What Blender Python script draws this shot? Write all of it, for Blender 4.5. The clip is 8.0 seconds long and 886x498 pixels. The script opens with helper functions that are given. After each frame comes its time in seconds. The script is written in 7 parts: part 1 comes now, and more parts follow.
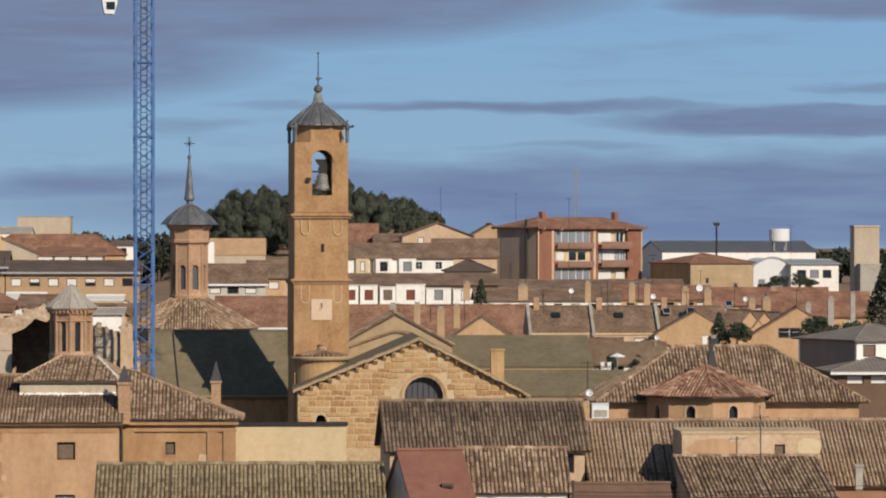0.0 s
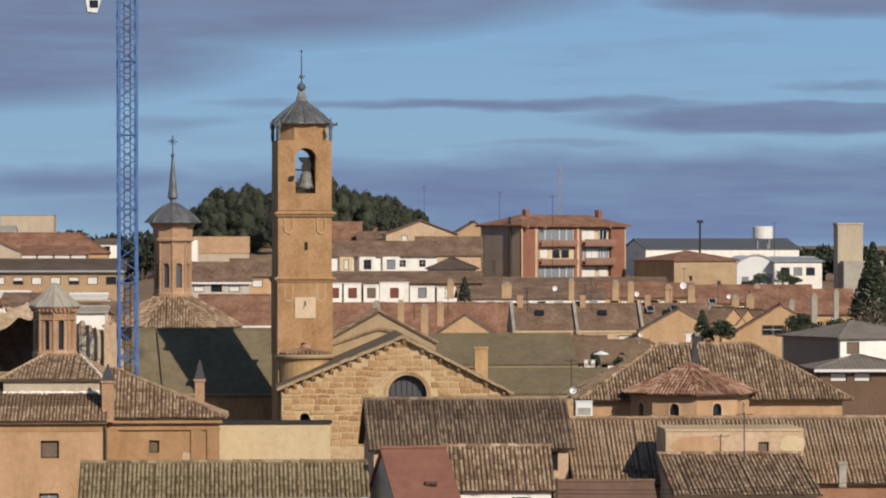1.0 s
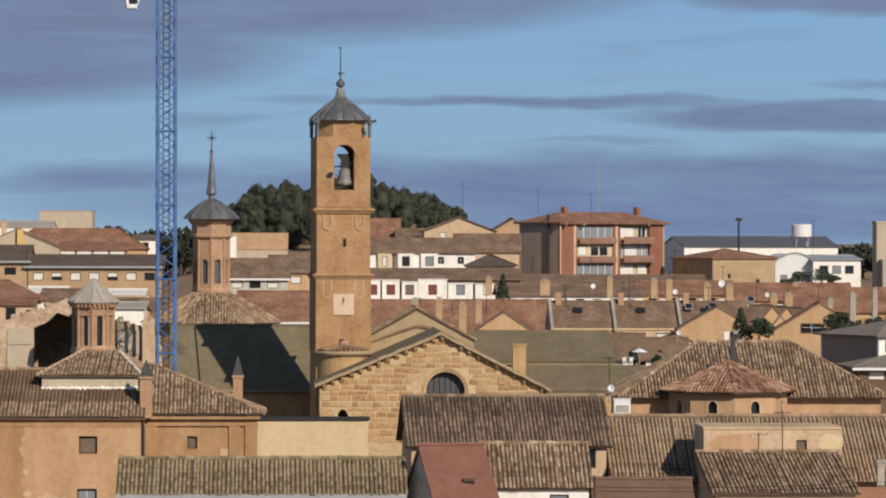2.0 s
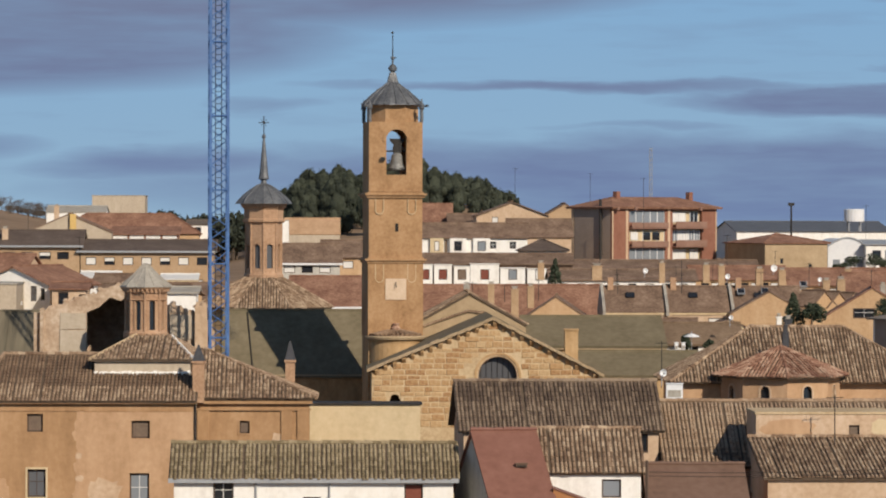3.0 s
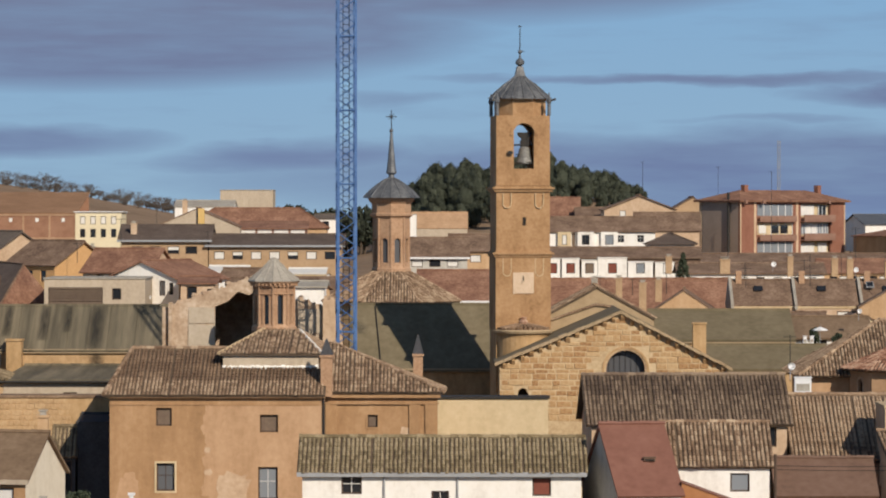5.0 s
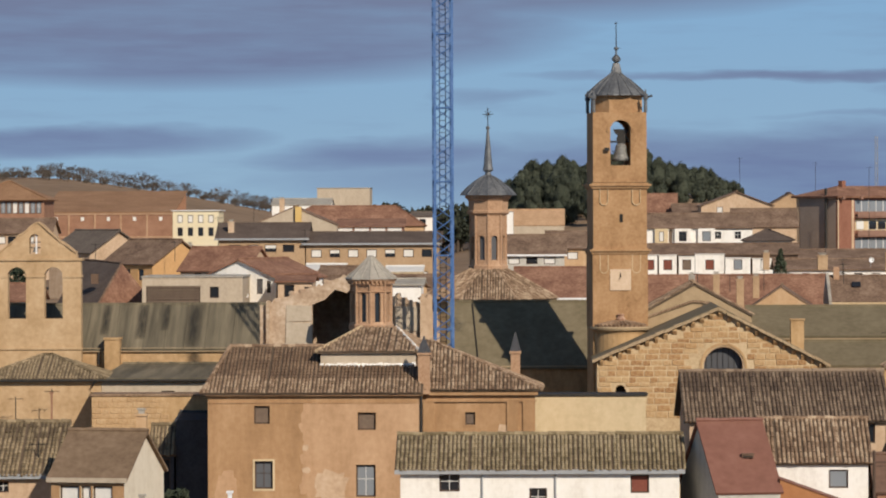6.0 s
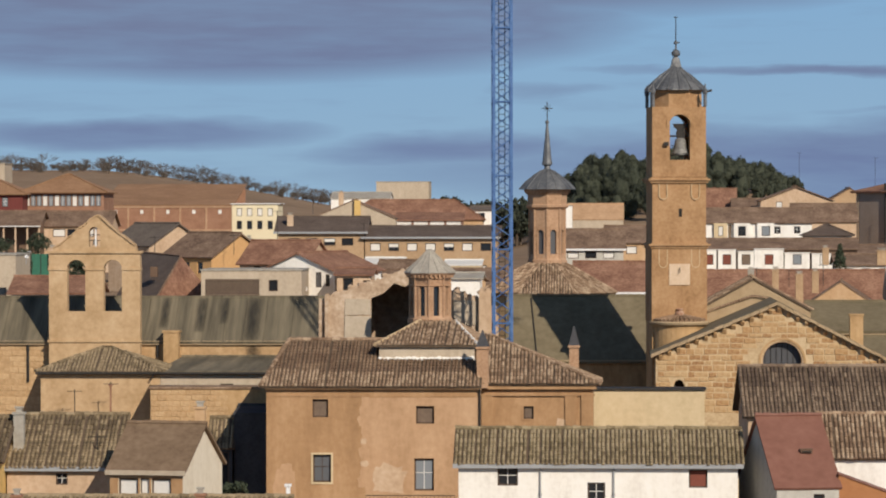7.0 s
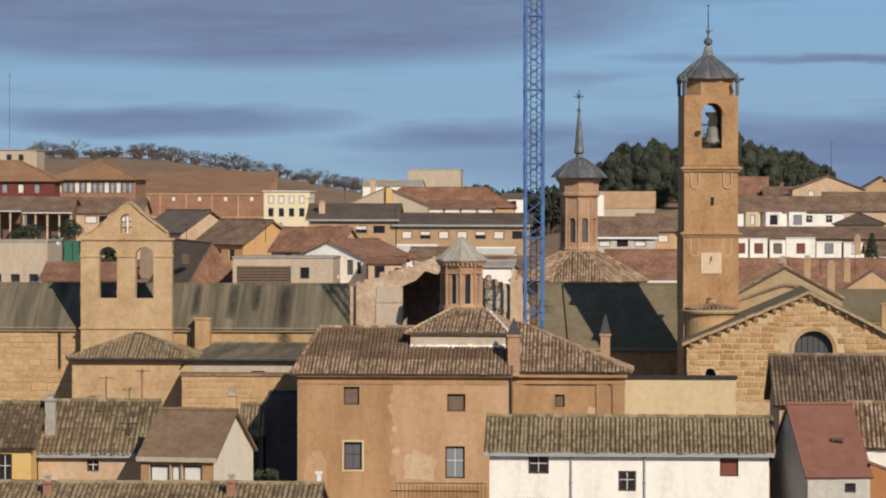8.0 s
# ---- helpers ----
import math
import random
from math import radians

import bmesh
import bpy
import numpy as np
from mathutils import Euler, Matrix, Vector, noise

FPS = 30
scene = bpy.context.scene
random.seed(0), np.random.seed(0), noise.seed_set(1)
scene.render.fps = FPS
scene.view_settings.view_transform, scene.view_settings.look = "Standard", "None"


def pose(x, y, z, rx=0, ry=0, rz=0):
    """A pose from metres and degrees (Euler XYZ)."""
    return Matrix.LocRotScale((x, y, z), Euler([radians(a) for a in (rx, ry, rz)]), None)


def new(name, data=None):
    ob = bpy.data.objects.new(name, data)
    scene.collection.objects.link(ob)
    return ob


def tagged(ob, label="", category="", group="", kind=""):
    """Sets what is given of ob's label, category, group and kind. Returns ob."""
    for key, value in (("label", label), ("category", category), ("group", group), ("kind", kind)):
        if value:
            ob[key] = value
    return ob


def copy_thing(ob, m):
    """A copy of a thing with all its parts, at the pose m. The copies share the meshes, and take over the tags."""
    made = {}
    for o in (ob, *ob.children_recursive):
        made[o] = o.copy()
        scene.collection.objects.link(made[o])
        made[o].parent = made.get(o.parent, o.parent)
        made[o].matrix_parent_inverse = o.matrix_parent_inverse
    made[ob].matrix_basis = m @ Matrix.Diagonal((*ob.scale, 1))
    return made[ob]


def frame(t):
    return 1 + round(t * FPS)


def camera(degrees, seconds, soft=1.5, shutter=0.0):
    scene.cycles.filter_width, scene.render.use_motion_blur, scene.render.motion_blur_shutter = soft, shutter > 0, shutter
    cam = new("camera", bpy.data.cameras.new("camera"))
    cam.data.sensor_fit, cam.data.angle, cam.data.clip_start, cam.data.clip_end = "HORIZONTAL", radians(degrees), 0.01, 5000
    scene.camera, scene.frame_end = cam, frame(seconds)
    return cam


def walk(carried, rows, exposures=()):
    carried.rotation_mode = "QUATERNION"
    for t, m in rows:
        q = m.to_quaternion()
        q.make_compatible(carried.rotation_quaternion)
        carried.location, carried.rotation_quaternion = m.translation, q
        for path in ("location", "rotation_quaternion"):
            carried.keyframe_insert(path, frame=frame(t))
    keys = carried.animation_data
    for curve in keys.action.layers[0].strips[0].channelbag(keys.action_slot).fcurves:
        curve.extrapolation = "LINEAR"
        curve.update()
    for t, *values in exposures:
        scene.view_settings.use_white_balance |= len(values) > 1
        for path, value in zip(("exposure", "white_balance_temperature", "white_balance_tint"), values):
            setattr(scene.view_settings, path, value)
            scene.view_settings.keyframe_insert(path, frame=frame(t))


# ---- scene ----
# Camera: a telephoto view from a fixed look-out, panning over an old town
EYE = (0.0, 0.0, 22.0)
cam = camera(12.781, 8.0, soft=2.0)
ROWS = [  # seconds, yaw, pitch, roll
    (0, -2.819, -0.106, -0.010),
    (0.5, -3.024, -0.194, 0.040),
    (1, -3.057, -0.136, 0.064),
    (1.5, -2.835, -0.104, -0.052),
    (3, -1.744, -0.403, -0.129),
    (3.5, -1.315, -0.299, -0.188),
    (4, -0.938, -0.252, -0.157),
    (5.5, 0.789, -0.577, 0.118),
    (6, 1.505, -0.529, 0.242),
    (6.5, 2.008, -0.629, 0.204),
    (7, 2.360, -0.615, 0.073),
    (7.5, 2.632, -0.696, -0.110),
    (8, 2.819, -0.791, -0.094),
]
walk(cam, [(t, pose(*EYE, 90 + pitch, roll, yaw)) for t, yaw, pitch, roll in ROWS])

# ---- world and sun ----
SUN_EL, SUN_AZ = radians(31), radians(151)  # azimuth clockwise from +y: the sun stands behind the camera, to the right


def build_world():
    world = bpy.data.worlds.new("world")
    scene.world = world
    world.use_nodes = True
    nt = world.node_tree
    N, L = nt.nodes, nt.links
    N.clear()
    out = N.new("ShaderNodeOutputWorld")
    bg = N.new("ShaderNodeBackground")
    L.new(bg.outputs[0], out.inputs[0])
    sky = N.new("ShaderNodeTexSky")
    sky.sky_type, sky.sun_disc = "NISHITA", False
    sky.sun_elevation, sky.sun_rotation = SUN_EL, SUN_AZ
    sky.dust_density, sky.ozone_density = 0.4, 3.0

    def math_(op, a, b=None, clamp=False):
        n = N.new("ShaderNodeMath")
        n.operation, n.use_clamp = op, clamp
        for i, v in enumerate((a, b)):
            if v is None:
                continue
            if isinstance(v, (int, float)):
                n.inputs[i].default_value = v
            else:
                L.new(v, n.inputs[i])
        return n.outputs[0]

    def mix(f, a, b):
        n = N.new("ShaderNodeMix")
        n.data_type = "RGBA"
        L.new(f, n.inputs["Factor"])
        for s, v in (("A", a), ("B", b)):
            sock = [i for i in n.inputs if i.name == s and i.type == "RGBA"][0]
            if isinstance(v, tuple):
                sock.default_value = (*v, 1)
            else:
                L.new(v, sock)
        return [o for o in n.outputs if o.type == "RGBA"][0]

    tc = N.new("ShaderNodeTexCoord")
    sep = N.new("ShaderNodeSeparateXYZ")
    L.new(tc.outputs["Generated"], sep.inputs[0])
    x, y, z = sep.outputs
    az = math_("MULTIPLY", math_("ARCTAN2", x, y), 57.296)
    el = math_("MULTIPLY", math_("ARCSINE", z), 57.296)
    # wind-drawn noise: long in azimuth, thin in elevation
    comb = N.new("ShaderNodeCombineXYZ")
    L.new(math_("MULTIPLY", az, 0.55), comb.inputs[0])
    L.new(math_("MULTIPLY", el, 2.6), comb.inputs[1])
    n1 = N.new("ShaderNodeTexNoise")
    n1.inputs["Scale"].default_value, n1.inputs["Detail"].default_value, n1.inputs["Roughness"].default_value = 1.0, 5.0, 0.5
    L.new(comb.outputs[0], n1.inputs["Vector"])
    wob = math_("SUBTRACT", n1.outputs[0], 0.5)
    n2 = N.new("ShaderNodeTexNoise")
    n2.inputs["Scale"].default_value, n2.inputs["Detail"].default_value = 0.45, 6.0
    L.new(comb.outputs[0], n2.inputs["Vector"])
    wob2 = math_("SUBTRACT", n2.outputs[0], 0.5)
    wisp_at = N.new("ShaderNodeCombineXYZ")
    L.new(math_("MULTIPLY", az, 0.42), wisp_at.inputs[0])
    L.new(math_("MULTIPLY", el, 4.0), wisp_at.inputs[1])
    n3 = N.new("ShaderNodeTexNoise")
    n3.inputs["Scale"].default_value, n3.inputs["Detail"].default_value, n3.inputs["Roughness"].default_value = 1.1, 5.0, 0.55
    L.new(wisp_at.outputs[0], n3.inputs["Vector"])
    wisp = math_("SUBTRACT", n3.outputs[0], 0.5)
    # cloud banks: centre azimuth, centre elevation, half width, half height, softness of the rim
    banks = (
        (-1.96, 3.99, 7.60, 1.160, 0.4), (-5.7, 2.74, 5.7, 0.86, 0.45), (8.68, 3.44, 2.46, 0.262, 0.7), (3.77, 1.96, 3.93, 0.090, 0.9),
        (8.52, 1.75, 3.4, 0.225, 0.5), (7.86, 0.56, 10.31, 0.70, 0.6), (-7.0, 1.05, 2.6, 0.25, 0.8), (-2.1, 0.84, 1.9, 0.27, 0.9),
        (4.42, 1.36, 1.56, 0.074, 1.6), (8.68, 2.23, 0.90, 0.065, 1.4), (-0.90, 1.69, 0.98, 0.115, 1.8),
        (60.0, 5.0, 40.0, 1.5, 1.0), (-70.0, 6.0, 45.0, 1.8, 1.0), (150.0, 4.0, 40.0, 1.2, 1.0), (0.0, 8.5, 60.0, 2.2, 1.0),
    )
    mask = None
    for ca, ce, wa, he, so in banks:
        a = math_("DIVIDE", math_("SUBTRACT", math_("ADD", az, math_("MULTIPLY", wob2, 3.0)), ca), wa)
        e = math_("DIVIDE", math_("SUBTRACT", math_("ADD", el, math_("MULTIPLY", wob, 0.35)), ce), he)
        d = math_("ADD", math_("MULTIPLY", a, a), math_("MULTIPLY", e, e))
        d = math_("ADD", d, math_("ADD", math_("MULTIPLY", wob, 0.9), math_("MULTIPLY", wisp, 0.7)))
        v = math_("DIVIDE", math_("SUBTRACT", 1.4, d), so * 1.5, clamp=True)
        mask = v if mask is None else math_("MAXIMUM", mask, v)
    # clear air: pale blue low down, deeper above
    g = math_("DIVIDE", el, 4.5, clamp=True)
    clear = mix(g, (0.29, 0.44, 0.59), (0.205, 0.395, 0.635))
    grey = mix(g, (0.158, 0.22, 0.39), (0.178, 0.206, 0.308))
    streak = math_("ADD", math_("MULTIPLY", mask, 0.86), math_("ADD", math_("MULTIPLY", wob, 0.35), math_("ADD", math_("MULTIPLY", wob2, 0.4), math_("MULTIPLY", wisp, 0.75))), clamp=True)
    low = mix(streak, clear, grey)
    up = N.new("ShaderNodeVectorMath")
    up.operation = "SCALE"
    L.new(sky.outputs[0], up.inputs[0])
    up.inputs["Scale"].default_value = 0.07
    h = math_("DIVIDE", math_("SUBTRACT", el, 7.0), 6.0, clamp=True)
    L.new(mix(h, low, up.outputs[0]), bg.inputs[0])
    bg.inputs[1].default_value = 1.0


build_world()
sun = new("sun", bpy.data.lights.new("sun", "SUN"))
sun.data.energy, sun.data.angle, sun.data.color = 4.25, radians(0.53), (1.0, 0.885, 0.74)
to_sun = Vector((math.sin(SUN_AZ) * math.cos(SUN_EL), math.cos(SUN_AZ) * math.cos(SUN_EL), math.sin(SUN_EL)))
sun.matrix_world = Matrix.Translation((40, -40, 80)) @ to_sun.to_track_quat("Z", "Y").to_matrix().to_4x4()


# ---- materials ----
def mat(name, cols, big=0.25, fine=6.0, rough=0.9, bump=0.25, island=0.0, obj=0.0, stripe=None, metal=0.0, spec=0.3, patch=0.5, streak=(1, 1, 1)):
    """Weathered surface: the colours are spread by broad stains and fine grain; island and obj vary piece by piece;
    stripe = (axis, period) lays tile courses in relief."""
    m = bpy.data.materials.new(name)
    m.use_nodes = True
    nt = m.node_tree
    N, L = nt.nodes, nt.links
    b = N["Principled BSDF"]
    b.inputs["Roughness"].default_value, b.inputs["Metallic"].default_value = rough, metal
    b.inputs["Specular IOR Level"].default_value = spec
    tc = N.new("ShaderNodeTexCoord")

    def noise_(scale, detail):
        n = N.new("ShaderNodeTexNoise")
        n.inputs["Scale"].default_value, n.inputs["Detail"].default_value = scale, detail
        n.inputs["Roughness"].default_value = 0.65
        mp = N.new("ShaderNodeMapping")
        mp.inputs["Scale"].default_value = streak if scale < 2 else (1, 1, 1)
        L.new(tc.outputs["Object"], mp.inputs["Vector"])
        L.new(mp.outputs[0], n.inputs["Vector"])
        return n.outputs[0]

    def math_(op, a, v, clamp=False):
        n = N.new("ShaderNodeMath")
        n.operation, n.use_clamp = op, clamp
        for i, s in enumerate((a, v)):
            if isinstance(s, (int, float)):
                n.inputs[i].default_value = s
            else:
                L.new(s, n.inputs[i])
        return n.outputs[0]

    stain, grain = noise_(big, 4), noise_(fine, 5)
    f = math_("ADD", math_("MULTIPLY", stain, patch), math_("MULTIPLY", grain, 1 - patch))
    if island:
        g = N.new("ShaderNodeNewGeometry")
        f = math_("ADD", f, math_("MULTIPLY", math_("SUBTRACT", g.outputs["Random Per Island"], 0.5), island))
    if obj:
        o = N.new("ShaderNodeObjectInfo")
        f = math_("ADD", f, math_("MULTIPLY", math_("SUBTRACT", o.outputs["Random"], 0.5), obj))
    height = grain
    if stripe:
        sp = N.new("ShaderNodeSeparateXYZ")
        L.new(tc.outputs["Object"], sp.inputs[0])
        s = math_("SINE", math_("MULTIPLY", sp.outputs["XYZ".index(stripe[0])], 6.2832 / stripe[1]), 0)
        height = math_("ADD", math_("MULTIPLY", s, 0.8), math_("MULTIPLY", grain, 0.6))
        f = math_("ADD", f, math_("MULTIPLY", s, 0.045))
    ramp = N.new("ShaderNodeValToRGB")
    els = ramp.color_ramp.elements
    while len(els) < len(cols):
        els.new(0.5)
    for i, (e, c) in enumerate(zip(els, cols)):
        e.position = 0.34 + 0.32 * i / max(1, len(cols) - 1)
        e.color = (*c, 1)
    L.new(f, ramp.inputs[0])
    L.new(ramp.outputs[0], b.inputs["Base Color"])
    if bump:
        bn = N.new("ShaderNodeBump")
        bn.inputs["Strength"].default_value, bn.inputs["Distance"].default_value = bump, 0.06
        L.new(height, bn.inputs["Height"])
        L.new(bn.outputs[0], b.inputs["Normal"])
    return m


def dark_run_mat(name):
    """A dark run of colour that thins out raggedly to its sides and ends (its object spans -1 to 1 in x and y)."""
    m = bpy.data.materials.new(name)
    m.use_nodes = True
    N, L = m.node_tree.nodes, m.node_tree.links
    b = N["Principled BSDF"]
    b.inputs["Base Color"].default_value, b.inputs["Roughness"].default_value = (0.03, 0.027, 0.022, 1), 0.95
    tc, sp, n = N.new("ShaderNodeTexCoord"), N.new("ShaderNodeSeparateXYZ"), N.new("ShaderNodeTexNoise")
    n.inputs["Scale"].default_value, n.inputs["Detail"].default_value = 2.2, 4.0
    L.new(tc.outputs["Object"], sp.inputs[0]), L.new(tc.outputs["Object"], n.inputs["Vector"])

    def op(kind, a, c):
        q = N.new("ShaderNodeMath")
        q.operation = kind
        for i, v in enumerate((a, c)):
            if isinstance(v, (int, float)):
                q.inputs[i].default_value = v
            else:
                L.new(v, q.inputs[i])
        return q.outputs[0]
    side = op("SUBTRACT", 1.0, op("POWER", op("ABSOLUTE", sp.outputs[0], 0), 1.5))
    end = op("SUBTRACT", 1.0, op("POWER", op("ABSOLUTE", sp.outputs[1], 0), 6.0))
    f = op("MULTIPLY", op("MULTIPLY", side, end), op("ADD", 0.1, op("MULTIPLY", n.outputs[0], 0.95)))
    q = op("MINIMUM", op("MAXIMUM", f, 0.0), 0.85)
    L.new(q, b.inputs["Alpha"])
    return m


def glass(name, col, rough=0.08):
    m = bpy.data.materials.new(name)
    m.use_nodes = True
    b = m.node_tree.nodes["Principled BSDF"]
    b.inputs["Base Color"].default_value, b.inputs["Roughness"].default_value = (*col, 1), rough
    return m


OCHRE = mat("ochre_stone", [(0.29, 0.18, 0.085), (0.43, 0.275, 0.135), (0.53, 0.36, 0.195)], big=0.35, fine=3.0, patch=0.68, streak=(2.2, 2.2, 0.8))
PALECREAM = mat("pale_cream_render", [(0.58, 0.50, 0.38), (0.66, 0.585, 0.46), (0.71, 0.64, 0.52)], big=0.4, fine=3, streak=(2.2, 2.2, 0.6))
GABLESTONE = mat("pale_gable_stone", [(0.36, 0.235, 0.12), (0.47, 0.322, 0.182), (0.56, 0.405, 0.25)], big=0.5, fine=3.0, patch=0.6)
STONE = mat("sandstone_block", [(0.25, 0.135, 0.06), (0.36, 0.205, 0.095), (0.42, 0.26, 0.125), (0.46, 0.305, 0.155), (0.51, 0.36, 0.20)], big=0.6, fine=3.0, obj=0.26, bump=0.6)
TANWALL = mat("tan_church_render", [(0.30, 0.215, 0.125), (0.38, 0.28, 0.17), (0.45, 0.34, 0.215)], big=0.4, fine=3.0, patch=0.65)
ADOBEL = mat("newer_brown_render", [(0.366, 0.222, 0.12), (0.46, 0.289, 0.166), (0.535, 0.352, 0.213)], big=0.3, fine=2.4, patch=0.6, streak=(2.2, 2.2, 0.6))
RUBBLE = mat("rubble_masonry", [(0.28, 0.18, 0.11), (0.46, 0.335, 0.23), (0.62, 0.50, 0.38)], big=0.8, fine=3.5, bump=0.6)
ASHLAR = mat("nave_ashlar", [(0.33, 0.21, 0.105), (0.45, 0.295, 0.155), (0.55, 0.385, 0.22)], big=0.4, fine=3.0, obj=0.12)
# grey-brown with shade in its tone, for sides turned from the sun
SHADEWALL = mat("grey_brown_shade_wall", [(0.28, 0.215, 0.17), (0.35, 0.275, 0.22)], big=0.4, fine=4)
PARAPET = mat("brown_brick_parapet", [(0.19, 0.105, 0.075), (0.25, 0.145, 0.105), (0.30, 0.185, 0.14)], big=0.5, fine=5)
# scrub tones lightened to take in the haze before the crest
SCRUB = mat("winter_scrub", [(0.075, 0.062, 0.05), (0.115, 0.095, 0.078), (0.16, 0.135, 0.11)], big=0.5, fine=3, island=0.3)
GLASSG = glass("dusty_glass", (0.075, 0.076, 0.082), 0.45)
# base colour lifted to grey to paint in the reflection on panes
DIMGLASS = glass("reflection_grey_glass", (0.12, 0.125, 0.135), 0.2)
IVORY = mat("ivory_render", [(0.66, 0.57, 0.38), (0.74, 0.66, 0.47)], big=0.4, fine=3)
DARKBRICK = mat("dark_red_brick", [(0.19, 0.08, 0.05), (0.245, 0.11, 0.072), (0.29, 0.14, 0.095)], big=0.5, fine=5)
DEEPRED = mat("deep_red_render", [(0.13, 0.035, 0.03), (0.18, 0.05, 0.042)], big=0.4, fine=4)
BEIGE = mat("beige_render", [(0.38, 0.31, 0.23), (0.46, 0.38, 0.285), (0.52, 0.44, 0.34)], big=0.3, fine=3, streak=(2.2, 2.2, 0.6))
MORTAR = mat("mortar", [(0.40, 0.28, 0.155), (0.52, 0.39, 0.235), (0.62, 0.49, 0.32)], fine=5)
BRICKT = mat("tower_brick", [(0.25, 0.138, 0.064), (0.375, 0.22, 0.108), (0.46, 0.29, 0.155)], big=0.4, fine=4.0, patch=0.6, streak=(1.4, 1.4, 1.2), bump=0.4)
ADOBE = mat("brown_render", [(0.281, 0.163, 0.08), (0.383, 0.229, 0.117), (0.485, 0.312, 0.174)], big=0.22, fine=2.4, patch=0.7, streak=(2.2, 2.2, 0.6))
CREAM = mat("cream_render", [(0.49, 0.38, 0.225), (0.585, 0.465, 0.29), (0.65, 0.53, 0.355)], big=0.2, fine=2, streak=(2.2, 2.2, 0.6))
PINKISH = mat("pinkish_render", [(0.41, 0.28, 0.175), (0.525, 0.375, 0.25), (0.61, 0.465, 0.335)], big=0.3, fine=3, streak=(2.2, 2.2, 0.6))
WHITE = mat("white_wash", [(0.66, 0.62, 0.56), (0.80, 0.77, 0.71), (0.84, 0.82, 0.78)], big=0.4, fine=3, patch=0.6, streak=(2.5, 2.5, 0.5))
GREYW = mat("grey_render", [(0.36, 0.34, 0.30), (0.46, 0.44, 0.39), (0.52, 0.50, 0.45)], big=0.4, fine=3, streak=(2.2, 2.2, 0.6))
ORANGE = mat("orange_render", [(0.4, 0.25, 0.13), (0.5, 0.325, 0.18), (0.56, 0.39, 0.24)], big=0.3, fine=3, streak=(2.2, 2.2, 0.6))
YELLOW = mat("yellow_render", [(0.56, 0.37, 0.13), (0.66, 0.46, 0.18)], big=0.3, fine=3)
REDBRICK = mat("red_brick", [(0.22, 0.112, 0.07), (0.3, 0.16, 0.1), (0.36, 0.21, 0.138)], big=0.5, fine=8)
DARKWALL = mat("dark_brown_wall", [(0.12, 0.075, 0.05), (0.17, 0.11, 0.075)], big=0.4, fine=4)
TILE = mat("old_roof_tile", [(0.145, 0.09, 0.056), (0.29, 0.195, 0.124), (0.46, 0.345, 0.235)], big=0.6, fine=5, island=0.25, bump=0.15)
TILE_O = mat("old_roof_tile_piece", [(0.145, 0.09, 0.056), (0.29, 0.195, 0.124), (0.46, 0.345, 0.235)], big=0.6, fine=5, obj=0.25, bump=0.15)
TILEM = mat("mossy_roof_tile", [(0.115, 0.085, 0.046), (0.22, 0.17, 0.096), (0.34, 0.27, 0.165)], big=0.6, fine=5, island=0.25, obj=0.25, bump=0.15)
TILEW = mat("dirty_roof_tile", [(0.10, 0.072, 0.042), (0.20, 0.15, 0.088), (0.32, 0.245, 0.15)], big=0.7, fine=5, island=0.25, obj=0.25, bump=0.15)
TILEP = mat("plain_brown_roof", [(0.125, 0.082, 0.05), (0.19, 0.128, 0.08), (0.245, 0.172, 0.112)], big=0.4, fine=3, bump=0.5)
BRICKP = mat("pinkish_brick", [(0.29, 0.17, 0.1), (0.41, 0.255, 0.155), (0.5, 0.335, 0.22)], big=0.5, fine=6)
TILED = mat("dark_roof_tile", [(0.085, 0.058, 0.042), (0.165, 0.115, 0.08), (0.265, 0.195, 0.135)], big=0.6, fine=5, island=0.25, obj=0.25, bump=0.15)
TILER = mat("ruddy_roof_tile", [(0.16, 0.075, 0.048), (0.29, 0.155, 0.1), (0.44, 0.3, 0.21)], big=0.7, fine=5, island=0.25, bump=0.15)
DARKRUN = dark_run_mat("dark_run")
UNDER = mat("roof_bed", [(0.085, 0.06, 0.04), (0.15, 0.108, 0.074)], big=0.6, fine=5)
REDX = mat("red_tile_roof", [(0.125, 0.06, 0.04), (0.23, 0.118, 0.075), (0.36, 0.21, 0.14)], big=0.5, fine=3.5, bump=0.5)
BROWNX = mat("brown_tile_roof", [(0.09, 0.056, 0.038), (0.18, 0.117, 0.079), (0.30, 0.21, 0.15)], big=0.5, fine=3.5, bump=0.5)
GREYX = mat("greyish_tile_roof", [(0.085, 0.065, 0.055), (0.13, 0.105, 0.085), (0.17, 0.14, 0.115)], big=0.4, fine=4, stripe=("X", 0.4))
OCHREROOF = mat("sunburnt_tile_roof", [(0.20, 0.11, 0.058), (0.275, 0.155, 0.085), (0.34, 0.205, 0.118)], big=0.25, fine=3, bump=0.4)
DARKROOF = mat("dark_brown_tile_roof", [(0.07, 0.05, 0.04), (0.105, 0.078, 0.063), (0.145, 0.11, 0.09)], big=0.4, fine=4, bump=0.4)
TANBRICK = mat("tan_brick", [(0.32, 0.21, 0.12), (0.42, 0.285, 0.168), (0.49, 0.35, 0.22)], big=0.4, fine=4)
BROWNSHEET = mat("brown_membrane_roof", [(0.125, 0.075, 0.052), (0.16, 0.095, 0.066), (0.19, 0.118, 0.085)], big=0.35, fine=2.5, bump=0.1, rough=0.7)
APRICOT = mat("apricot_render", [(0.52, 0.3, 0.13), (0.62, 0.375, 0.175)], big=0.4, fine=3)
